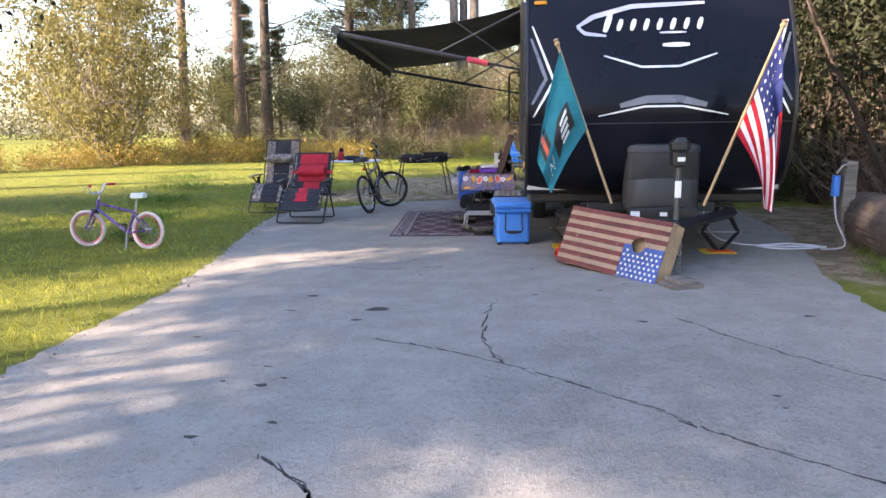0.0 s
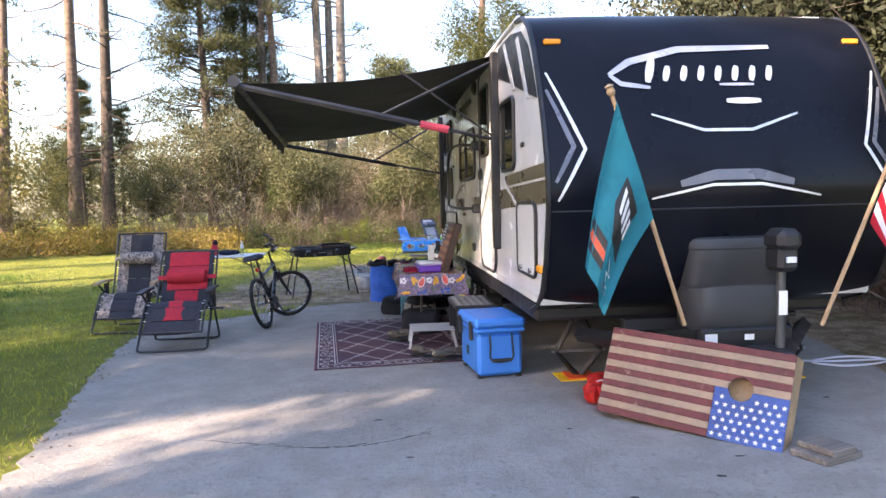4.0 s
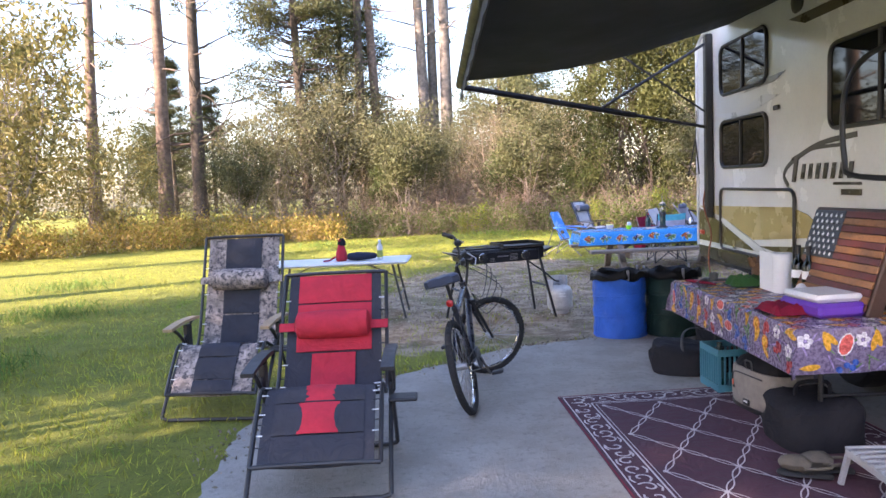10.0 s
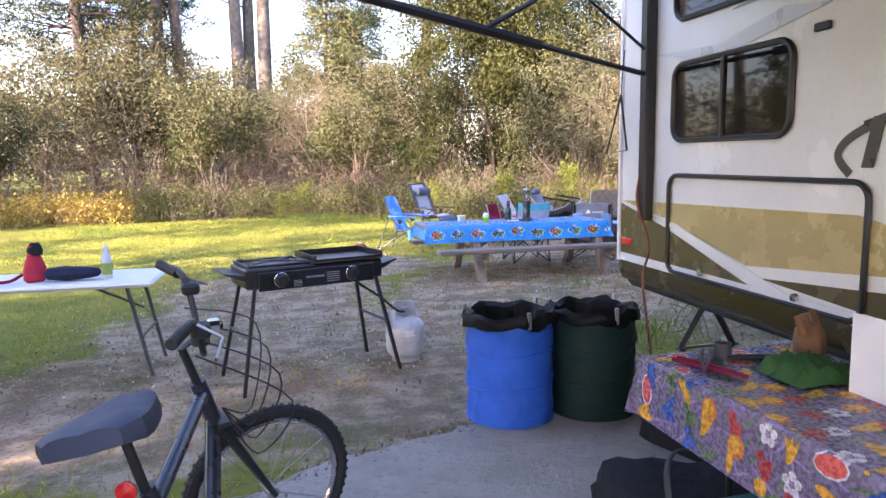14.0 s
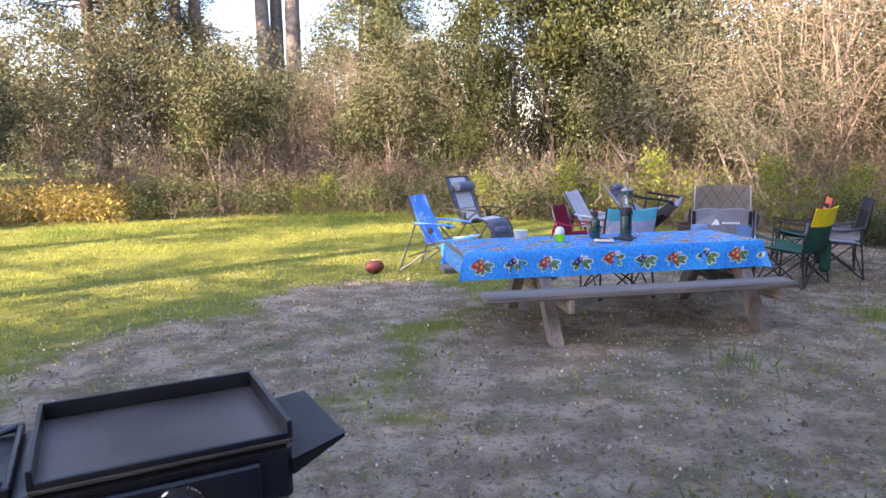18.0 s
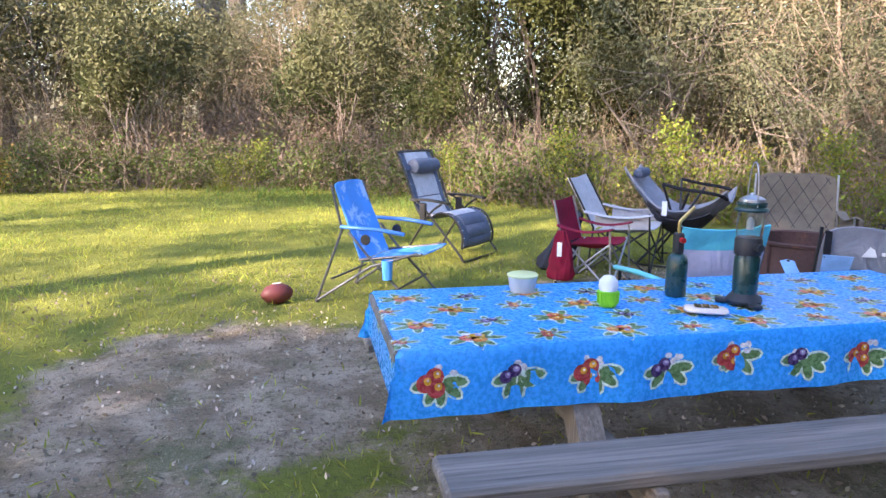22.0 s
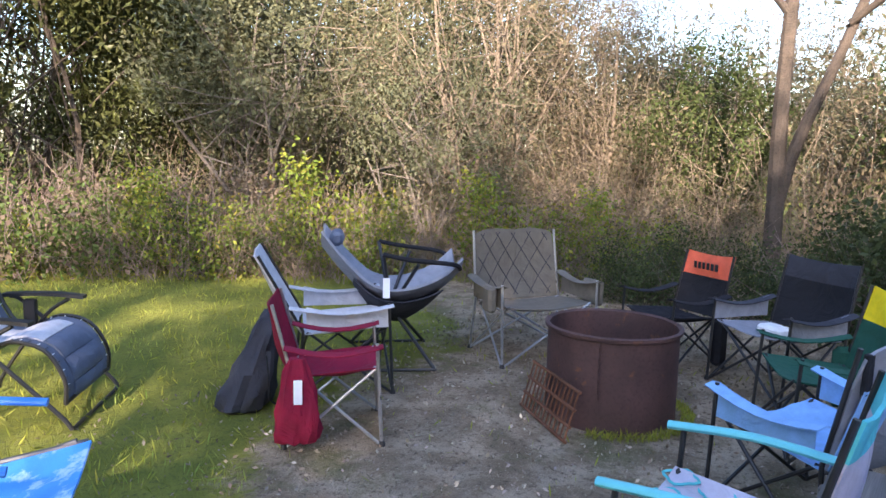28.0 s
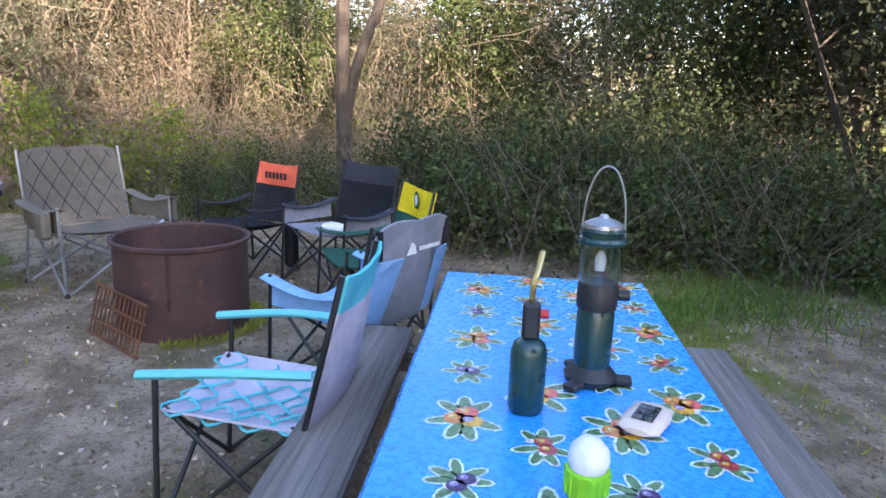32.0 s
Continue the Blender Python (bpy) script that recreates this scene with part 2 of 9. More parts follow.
def mixed_ground(name, zones, base, other, grain, bump, extra=None):
    """Two earths, the second inside soft-edged round zones (x, y, radius) on the ground."""
    mt = bpy.data.materials.new(name)
    mt.use_nodes = True
    nt = mt.node_tree
    N, L = nt.nodes, nt.links
    bs = N["Principled BSDF"]
    co = N.new("ShaderNodeTexCoord").outputs["Object"]
    def ntex(sc, det, ro=0.6):
        t = N.new("ShaderNodeTexNoise")
        t.inputs["Scale"].default_value, t.inputs["Detail"].default_value, t.inputs["Roughness"].default_value = sc, det, ro
        L.new(co, t.inputs["Vector"])
        return t.outputs[0]
    def rng(src, a, b, c=0.0, d=1.0):
        r = N.new("ShaderNodeMapRange")
        r.interpolation_type = "SMOOTHSTEP"
        for k, v in zip((1, 2, 3, 4), (a, b, c, d)):
            r.inputs[k].default_value = v
        L.new(src, r.inputs[0])
        return r.outputs[0]
    def mth(op, a, b):
        x = N.new("ShaderNodeMath")
        x.operation = op
        for k, v in enumerate((a, b)):
            if isinstance(v, (int, float)):
                x.inputs[k].default_value = v
            else:
                L.new(v, x.inputs[k])
        return x.outputs[0]
    def mix(a, b, fac):
        x = N.new("ShaderNodeMix")
        x.data_type = "RGBA"
        for s, v in ((x.inputs[0], fac), (x.inputs[6], a), (x.inputs[7], b)):
            if isinstance(v, tuple):
                s.default_value = (*v, 1)
            elif isinstance(v, (int, float)):
                s.default_value = v
            else:
                L.new(v, s)
        return x.outputs[2]
    n1, n2, n3, n4 = ntex(0.5, 6), ntex(3.2, 6), ntex(24, 5, 0.7), ntex(110, 3, 0.7)
    mask = None
    for x, y, r in zones:
        d = N.new("ShaderNodeVectorMath")
        d.operation = "DISTANCE"
        d.inputs[1].default_value = (x, y, 0)
        L.new(co, d.inputs[0])
        z = rng(d.outputs["Value"], r * 0.62, r * 1.3, 1.0, 0.0)
        mask = z if mask is None else mth("MAXIMUM", mask, z)
    if mask is None:
        mask = mth("MULTIPLY", n1, 0.0)
    mask = mth("ADD", mask, mth("MULTIPLY", mth("SUBTRACT", n2, 0.5), 1.5))
    mask = rng(mth("ADD", mask, mth("MULTIPLY", mth("SUBTRACT", n3, 0.5), 0.9)), 0.24, 0.74)
    a = mix(mix(base[0], base[1], rng(n2, 0.35, 0.65)), base[2], rng(n3, 0.5, 0.7))
    b = mix(mix(other[0], other[1], rng(n2, 0.38, 0.64)), other[2], rng(n3, 0.50, 0.70))
    if extra:
        b = mix(b, extra, mth("MULTIPLY", rng(ntex(1.0, 7, 0.75), 0.50, 0.64), 0.7))
    col = mix(a, b, mask)
    col = mix(col, grain, mth("MULTIPLY", rng(n4, 0.54, 0.68), 0.6))
    pale = mth("MULTIPLY", rng(ntex(58, 4, 0.75), 0.55, 0.70), mth("MULTIPLY", mask, 0.55))
    col = mix(col, tuple(min(0.6, 1.55 * c) for c in other[1]), pale)
    L.new(col, bs.inputs["Base Color"])
    bs.inputs["Roughness"].default_value = 0.95
    bs.inputs["Specular IOR Level"].default_value = 0.2
    bp = N.new("ShaderNodeBump")
    bp.inputs["Strength"].default_value, bp.inputs["Distance"].default_value = bump, 0.03
    L.new(mth("ADD", n3, mth("MULTIPLY", n4, 0.5)), bp.inputs["Height"])
    L.new(bp.outputs[0], bs.inputs["Normal"])
    return mt


FX, FY = 5.06, 23.51     # middle of the fire ring
DIRT = [(0.3, 17.32, 2.1), (2.5, 19.72, 2.0), (3.2, 21.02, 1.9), (5.0, 23.12, 2.1), (-0.9, 18.82, 1.5), (5.2, 17.62, 2.4), (3.9, 23.62, 1.3), (7.0, 24.02, 1.9), (8.8, 23.02, 1.9), (7.0, 22.02, 1.9), (7.6, 25.82, 1.3), (-1.5, 16.82, 1.5), (-0.6, 20.82, 1.5), (0.6, 22.62, 1.2), (6.3, 9.4, 1.9), (6.6, 12.0, 2.4), (8.0, 9.0, 2.2)]
M_GROUND = mixed_ground("grass_and_bare_soil", DIRT,
                        ((0.16, 0.18, 0.03), (0.22, 0.23, 0.042), (0.10, 0.105, 0.032)),
                        ((0.222, 0.164, 0.108), (0.43, 0.34, 0.245), (0.112, 0.08, 0.051)), (0.045, 0.037, 0.026), 1.0, (0.115, 0.118, 0.045))
M_ASPHALT = mixed_ground("worn_grey_asphalt", [(2.6, 5.5, 1.2), (0.2, 9.5, 0.8)],
                         ((0.262, 0.246, 0.222), (0.318, 0.30, 0.272), (0.215, 0.202, 0.184)),
                         ((0.22, 0.208, 0.19), (0.272, 0.258, 0.235), (0.178, 0.168, 0.153)), (0.40, 0.385, 0.36), 0.5)

# ---- ground ----
def rise(x, y):
    """The ground swells gently towards the woods."""
    t = min(max((y - 35) / 12, 0), 1)
    s = min(max((x - 13) / 10, 0), 1)
    return 0.9 * t * t * (3 - 2 * t) + 0.4 * s * s


gx = [-600, -250, -120, -80] + list(range(-60, 61, 2)) + [80, 120, 250, 600]
gy = [-600, -250, -120, -60] + list(range(-40, 71, 2)) + [90, 120, 250, 600]
sh = Shape()
sh.v = [(x, y, rise(x, y)) for x in gx for y in gy]
ny = len(gy)
sh.f = [(i * ny + j, (i + 1) * ny + j, (i + 1) * ny + j + 1, i * ny + j + 1) for i in range(len(gx) - 1) for j in range(ny - 1)]
tagged(sh.done("ground", M_GROUND, smooth=True), "grass and bare grey soil of the campsite", "ground", kind="structure")

edge = [(-30, -9), (-12, -4.5), (-3.4, -1.6), (-1.75, 1.2), (-1.52, 3.5), (-1.48, 5.6), (-1.50, 7.6), (-1.75, 9.2), (-2.02, 10.4), (-2.28, 11.8), (-2.44, 13.0), (-2.42, 13.7), (-2.1, 14.1),
        (-1.5, 14.5), (-0.9, 15.0), (-0.35, 15.42), (0.2, 15.58), (0.8, 15.75), (1.5, 16.05), (2.6, 16.6), (4.2, 16.9), (5.3, 16.2), (5.4, 13.5), (5.25, 11.2), (4.95, 9.8), (4.66, 8.8), (4.5, 7.3), (4.52, 6.2), (4.9, 4.6),
        (6.0, 2.2), (8.6, -0.6), (16, -3.5), (30, -7), (30, -20), (-30, -20)]
rag = random.Random(5)
ring = []
for (ax, ay), (bx, by) in zip(edge, edge[1:] + edge[:1]):
    n = max(1, int(math.hypot(bx - ax, by - ay) / (0.10 if max(abs(ax), abs(bx)) < 8 and ay > -3 else 2.0)))
    ring += [(ax + (bx - ax) * k / n + rag.gauss(0, 0.022), ay + (by - ay) * k / n + rag.gauss(0, 0.022)) for k in range(n)]
sh = Shape().prism(ring, 0.03, pose(0, 0, -0.018))
pad = tagged(sh.done("road", M_ASPHALT, smooth=False), "worn grey asphalt camping pad with cracks", "pavement", kind="structure")
M_CRACK = material("dark_crack_filling", (0.05, 0.047, 0.043), 0.95, 0, 0.3, 6, 80, 0.2)
rag = random.Random(8)
cracks = [[(0.7, 6.3), (1.05, 6.2), (1.65, 5.85), (2.37, 5.27), (2.7, 4.93), (3.38, 4.45), (4.6, 3.9)], [(0.95, 3.2), (0.89, 4.02), (0.83, 4.32), (0.52, 4.58)], [(1.6, 5.9), (1.45, 6.5), (1.5, 7.4)], [(2.9, 7.0), (3.4, 6.2), (3.9, 5.6)], [(-0.6, 9.0), (0.3, 8.7), (0.9, 8.9)]]
sh = Shape()
for line in cracks:
    pts = smooth_path([(x, y, 0.0125) for x, y in line], 9)
    for p, q in zip(pts, pts[1:]):
        j = [Vector((rag.gauss(0, 0.012), rag.gauss(0, 0.012), 0)) for _ in range(2)]
        w = rag.uniform(0.003, 0.009)
        d = (q - p).normalized() * 0.02
        s = Vector((-(q - p).y, (q - p).x, 0)).normalized() * w
        sh.add([p - s + j[0] - d, p + s + j[0] - d, q + s + j[1] + d, q - s + j[1] + d], [(0, 3, 2, 1)])
sh.done("crack", M_CRACK, pad, smooth=False, kind="stuff")
sh = Shape()
for _ in range(46):
    x, y, r = rag.uniform(-1.0, 4.6), rag.uniform(2.6, 9.5), rag.uniform(0.012, 0.05)
    if rag.random() < 0.2:
        r *= 2.2
    sh.add([(x + r * rag.uniform(0.6, 1.4) * math.cos(a), y + r * 0.5 * rag.uniform(0.6, 1.4) * math.sin(a), 0.0135) for a in (i * math.pi / 5 for i in range(10))], [tuple(range(10))])
sh.done("tar_spot", M_CRACK, pad, smooth=False, kind="stuff")

# ---- plants ----
def leaf_mesh(name, mt, pts, size, aspect=0.45, seed=0, lean=None):
    """Many single leaves, each a small four-cornered blade turned its own way."""
    rs = np.random.RandomState(seed)
    n = len(pts)
    u = rs.normal(size=(n, 3))
    if lean is not None:
        u = u * 0.55 + np.array(lean)
    u /= np.linalg.norm(u, axis=1)[:, None]
    w = np.cross(u, rs.normal(size=(n, 3)))
    w /= np.linalg.norm(w, axis=1)[:, None]
    s = (size * rs.uniform(0.6, 1.35, n))[:, None]
    quad = np.stack([pts - u * s, pts + w * s * aspect, pts + u * s, pts - w * s * aspect], 1).reshape(-1, 3)
    me = bpy.data.meshes.new(name)
    me.vertices.add(4 * n)
    me.vertices.foreach_set("co", quad.astype(np.float32).ravel())
    me.loops.add(4 * n)
    me.loops.foreach_set("vertex_index", np.arange(4 * n, dtype=np.int32))
    me.polygons.add(n)
    me.polygons.foreach_set("loop_start", np.arange(0, 4 * n, 4, dtype=np.int32))
    me.polygons.foreach_set("loop_total", np.full(n, 4, dtype=np.int32))
    me.materials.append(mt)
    me.update(calc_edges=True)
    return me


def crown_points(rs, n, clumps, spread, centre, radii, hollow=0.35):
    """Leaves in clumps through an uneven egg-shaped crown."""
    d = rs.normal(size=(clumps, 3))
    d /= np.linalg.norm(d, axis=1)[:, None]
    c = d * (hollow + (1 - hollow) * rs.uniform(0, 1, clumps) ** 0.6)[:, None] * rs.uniform(0.75, 1.12, clumps)[:, None] * np.array(radii) + np.array(centre)
    k = rs.randint(0, clumps, n)
    return c[k] + rs.normal(size=(n, 3)) * spread * rs.uniform(0.5, 1.3, clumps)[k][:, None], c


def sticks(sh, lines, n=3):
    for pts, r0, r1 in lines:
        k = len(pts)
        sh.tube(pts, [r0 + (r1 - r0) * i / (k - 1) for i in range(k)], n)
    return sh


def wander(rs, start, direction, length, steps, wob, lift=0.0):
    p, d = Vector(start), Vector(direction).normalized()
    out = [p.copy()]
    for _ in range(steps):
        d = (d + Vector(rs.normal(size=3)) * wob + Vector((0, 0, lift))).normalized()
        p = p + d * (length / steps)
        out.append(p.copy())
    return out


def bark(name, c, sc=5):
    return material(name, c, 0.92, 0, 0.4, sc, 45, 0.9, 0.02)


def foliage(name, c, vary=0.35, isl=0.25, see=0.35):
    mt = material(name, c, 0.62, 0, vary, 0.9, 14, 0.0, island=isl, see=see)
    mt.node_tree.nodes["Principled BSDF"].inputs["Specular IOR Level"].default_value = 0.2
    return mt


B_PINE = bark("reddish_grey_bark", (0.17, 0.115, 0.085))
B_DARK = bark("dark_brown_bark", (0.085, 0.065, 0.05))
B_GREY = bark("grey_bark", (0.19, 0.16, 0.135))
B_OAK = bark("weathered_oak_bark", (0.115, 0.095, 0.08))
B_TWIG = bark("dry_twigs", (0.22, 0.17, 0.125), 9)
B_PALE = bark("pale_dry_stalks", (0.36, 0.27, 0.17), 9)
F_PINE = foliage("pine_needles", (0.085, 0.098, 0.045))
F_CYPR = foliage("cypress_needles", (0.075, 0.080, 0.032), see=0.2)
F_OLIVE = foliage("grey_green_leaves", (0.155, 0.15, 0.078))
F_GREEN = foliage("deep_green_leaves", (0.066, 0.074, 0.022), see=0.15)
F_CEDAR = foliage("cedar_needles", (0.14, 0.15, 0.065), see=0.2)
F_ROUND = foliage("dull_olive_leaves", (0.09, 0.095, 0.042), see=0.2)
F_WILLOW = foliage("yellow_green_leaves", (0.21, 0.185, 0.066))
F_BRAMB = foliage("bramble_leaves", (0.085, 0.12, 0.030), isl=0.3)
F_LEAF = foliage("bright_bramble_leaves", (0.17, 0.22, 0.035))
F_SAGE = foliage("sage_green_leaves", (0.155, 0.162, 0.092))
F_IVY = foliage("dark_ivy_leaves", (0.085, 0.11, 0.036))
F_BRAMD = foliage("dark_bramble_leaves", (0.07, 0.09, 0.036), isl=0.3)
F_GOLD = foliage("golden_dry_leaves", (0.37, 0.26, 0.075), isl=0.3)
F_LIME = foliage("lime_green_leaves", (0.26, 0.25, 0.04), isl=0.4)
F_DRY = foliage("dry_brown_leaves", (0.215, 0.175, 0.108), isl=0.28)
F_UMBER = foliage("dull_brown_leaves", (0.19, 0.145, 0.105))
B_UMBER = bark("dark_purple_brown_stems", (0.20, 0.15, 0.13), 9)
F_DARK = foliage("dark_oak_leaves", (0.038, 0.044, 0.022), isl=0.25, see=0.12)


def child(name, me, parent, label="", kind=""):
    ob = new(name, me)
    ob.parent = parent
    return tagged(ob, label, "", "", kind)


def pine(seed, h, r, bare, leaf, clumps, bk, fl, wide, size=0.16, low=0):
    """A tall tree with a bare lower trunk, limbs and tufts of needles."""
    rs = np.random.RandomState(seed)
    t = thing("pine_tree", "tall conifer with a bare trunk and tufted crown", "tree", group="pines behind the brush")
    trunk = wander(rs, (0, 0, -0.3), (rs.normal() * 0.02, rs.normal() * 0.02, 1), h, 12, 0.012, 0.03)
    sh = Shape().tube(trunk, [r * (1.18 if i == 0 else 1 - 0.75 * i / 12) for i in range(13)], 10)
    tips = []
    lines = []
    for _ in range(clumps):
        f = bare + (1 - bare) * rs.uniform() ** 0.85
        i = min(11, int(f * 12))
        p = trunk[i].lerp(trunk[i + 1], f * 12 - i)
        a = rs.uniform(0, 2 * math.pi)
        ln = wide * (1.15 - f) * rs.uniform(0.6, 1.25) + 0.5
        pts = wander(rs, p, (math.cos(a), math.sin(a), rs.uniform(-0.15, 0.3)), ln, 5, 0.16, 0.03)
        lines.append((pts, r * 0.22 * (1.1 - f), 0.012))
        tips += [(pts[-1], 1.0), (pts[-2], 0.8)] + ([(pts[3], 0.7)] if f > 0.5 else [])
    for _ in range(low):
        f = rs.uniform(0.12, bare)
        i = min(11, int(f * 12))
        a = rs.uniform(0, 2 * math.pi)
        pts = wander(rs, trunk[i].lerp(trunk[i + 1], rs.uniform()), (math.cos(a), math.sin(a), rs.uniform(-0.25, 0.35)), rs.uniform(1.2, 4.2), 6, 0.2, 0.03)
        lines.append((pts, 0.055, 0.014))
        for q in (2, 4):
            lines.append((wander(rs, pts[q], (rs.normal(), rs.normal(), 0.3 * rs.normal()), rs.uniform(0.5, 1.2), 3, 0.25), 0.02, 0.008))
        if rs.uniform() < 0.45:
            tips += [(pts[-1], 0.8), (pts[-2], 0.65)]
    for _ in range(7):
        f = rs.uniform(0.2, bare + 0.1)
        i = min(11, int(f * 12))
        a = rs.uniform(0, 2 * math.pi)
        lines.append((wander(rs, trunk[i], (math.cos(a), math.sin(a), rs.uniform(-0.2, 0.4)), rs.uniform(0.8, 2.2), 4, 0.2), 0.045, 0.012))
    child("trunk", sticks(sh, lines, 4).mesh("trunk", bk), t)
    pts = []
    for p, k in tips:
        pts.append(np.array(p) + rs.normal(size=(leaf, 3)) * np.array([0.42, 0.42, 0.22]) * k)
    child("crown", leaf_mesh("crown", fl, np.concatenate(pts), size, 0.22, seed), t)
    return t


def broadleaf(seed, h, rad, n, bk, fl, name, label, size=0.085, base=0.15, stems=7, clumps=70, spread=0.26, hollow=0.3, aspect=0.4, twigs=0):
    """A many-stemmed bush or small tree with an uneven leafy crown."""
    rs = np.random.RandomState(seed)
    t = thing(name, label, "shrub" if name == "shrub" else "tree", group="bushes round the clearing")
    zc = h * (base + (1 - base) / 2)
    pts, c = crown_points(rs, n, clumps, spread, (0, 0, zc), (rad, rad * 0.9, h * (1 - base) / 2), hollow)
    lines = []
    for k in range(stems):
        goal = Vector(c[k])
        a = rs.uniform(0, 2 * math.pi)
        foot = Vector((math.cos(a) * rad * 0.12, math.sin(a) * rad * 0.12, -0.1))
        mid = foot.lerp(goal, 0.5) + Vector(rs.normal(size=3)) * 0.12 * rad
        main = smooth_path([foot, mid, goal], 4)
        lines.append((main, 0.0095 * h * rs.uniform(0.5, 1.0), 0.008))
        for q in c[rs.randint(0, clumps, 5)]:
            s = main[rs.randint(3, 7)]
            lines.append(([s, s.lerp(Vector(q), 0.5) + Vector(rs.normal(size=3)) * 0.1, Vector(q)], 0.016, 0.005))
    for _ in range(twigs):
        q = Vector(c[rs.randint(0, clumps)]) + Vector(rs.normal(size=3)) * 0.25
        lines.append((wander(rs, q, (rs.normal(), rs.normal(), 0.4 + rs.normal() * 0.6), rs.uniform(0.5, 1.3), 3, 0.25), rs.uniform(0.004, 0.009), 0.002))
    child("trunk", sticks(Shape(), lines, 4 if not twigs else 3).mesh("trunk", bk), t)
    pts = pts[pts[:, 2] > 0.03]
    child("crown", leaf_mesh("crown", fl, pts, size, aspect, seed), t)
    return t


def thicket(seed, w, d, h, nst, nlf, bk, fl, name, label, size=0.05, low=0.0, lean=0.35, r=0.009, clumps=40, spread=0.2, two=None):
    """A strip of dense brush: many thin stems with leaves among them."""
    rs = np.random.RandomState(seed)
    t = thing(name, label, "brush", group="brush along the clearing")
    lines = []
    for _ in range(nst):
        x, y = rs.uniform(-w / 2, w / 2), rs.uniform(-d / 2, d / 2)
        hh = h * rs.uniform(0.45, 1.1)
        lines.append((wander(rs, (x, y, -0.05), (rs.normal() * lean, rs.normal() * lean, 1), hh, 4, 0.22, -0.02), r * rs.uniform(0.5, 1.3), 0.003))
    child("cane_mass", sticks(Shape(), lines).mesh("cane_mass", bk, False), t, kind="stuff")
    c = np.stack([rs.uniform(-w / 2, w / 2, clumps), rs.uniform(-d / 2, d / 2, clumps), h * (low + (0.95 - low) * rs.uniform(0, 1, clumps) ** 0.9)], 1)
    c[:, 2] *= 0.75 + 0.3 * np.sin(c[:, 0] * 2.1 + seed) * np.cos(c[:, 1] * 2.7 + seed)
    def spray(n):
        k = rs.randint(0, clumps, n)
        p = c[k] + rs.normal(size=(n, 3)) * spread
        return p[p[:, 2] > 0.02]
    child("foliage", leaf_mesh("foliage", fl, spray(nlf), size, 0.5, seed), t, kind="stuff")
    if two is not None:
        child("foliage", leaf_mesh("foliage", two, spray(nlf // 3), size, 0.5, seed + 1), t, kind="stuff")
    return t


def scatter(proto, spots):
    """Stands the plant at the first spot and copies of it at the others: x, y, scale, turn (and height)."""
    for k, (x, y, s, a, *hs) in enumerate(spots):
        m = pose(x, y, rise(x, y), 0, 0, a) @ Matrix.Diagonal((s, s, s * (hs[0] if hs else 1.0), 1))
        if k == 0:
            first, fm = proto, m
        else:
            copy_thing(proto, m)
    first.matrix_world = fm


# trees beyond the clearing, and unseen trees added to shade it
scatter(pine(11, 26, 0.36, 0.56, 44, 62, B_PINE, F_PINE, 3.6, 0.13, 12), [(-14.9, 42, 1.0, 20), (-18.4, 42, 0.9, 130), (-4.4, 44, 0.85, 200), (-33, 44, 1.0, 20), (8.1, 54, 1.1, 60)])
scatter(pine(17, 25, 0.36, 0.50, 44, 62, B_DARK, F_PINE, 4.4, 0.13, 20), [(-13.3, 42.3, 1.0, 0), (-5.3, 43.5, 0.85, 140), (-26, 46, 0.9, 80)])
scatter(pine(19, 27, 0.34, 0.72, 40, 46, B_GREY, F_PINE, 3.0, 0.13, 9), [(-2.15, 45, 1.0, 250), (-1.7, 45.8, 0.95, 30), (-1.05, 45, 1.08, 140)])
# all out of view: pines added to dapple the light and fill reflections
scatter(pine(23, 18, 0.38, 0.33, 36, 64, B_DARK, F_PINE, 4.2), [(-15.0, 17.2, 0.95, 30), (-18.5, 21.5, 1.0, 200), (-17.0, -7.5, 0.9, 300), (-13.0, -6.5, 0.7, 10), (6, -16, 0.9, 0), (15, -15, 0.9, 90)])
scatter(pine(31, 19, 0.30, 0.04, 128, 200, B_DARK, F_CYPR, 3.2, 0.10), [(-8.2, 43.5, 1.0, 0), (-6.9, 46, 0.85, 120), (-17.6, 50, 0.5, 40), (-15.9, 52, 0.42, 200)])
scatter(pine(37, 9.6, 0.20, 0.10, 90, 120, B_DARK, F_CEDAR, 2.5, 0.10), [(1.6, 45.5, 1.0, 0), (3.9, 47.5, 0.92, 140)])
scatter(broadleaf(41, 9.6, 3.3, 88000, B_DARK, F_GREEN, "tree", "dense feathery evergreen tree behind the brush", 0.062, 0.05, 8, 330, 0.30, 0.12, 0.3), [(6.4, 34.2, 1.08, 0, 1.1), (10.2, 37.4, 0.95, 140), (-20.5, 55, 0.72, 50)])
scatter(broadleaf(43, 5.4, 2.2, 10500, B_GREY, F_OLIVE, "shrub", "tall grey-green shrub with visible stems", 0.056, 0.16, 8, 90, 0.26, 0.45),
        [(-2.6, 40.2, 1.0, 0), (3.0, 40, 1.05, 90), (-8.7, 39.5, 1.2, 200), (-6.4, 41, 1.3, 40), (0.2, 42.5, 1.0, 300), (10.4, 32.5, 1.15, 20), (13, 30.5, 1.2, 160), (11.5, 35, 1.5, 260), (15.5, 33, 1.4, 70), (14.8, 27.5, 0.75, 120), (16.5, 24, 0.72, 220), (15.6, 20.5, 1.15, 300), (13.2, 17.0, 1.15, 10), (18.5, 28, 0.85, 30), (-4.6, 43.5, 1.2, 130), (5.6, 43, 1.2, 60)])
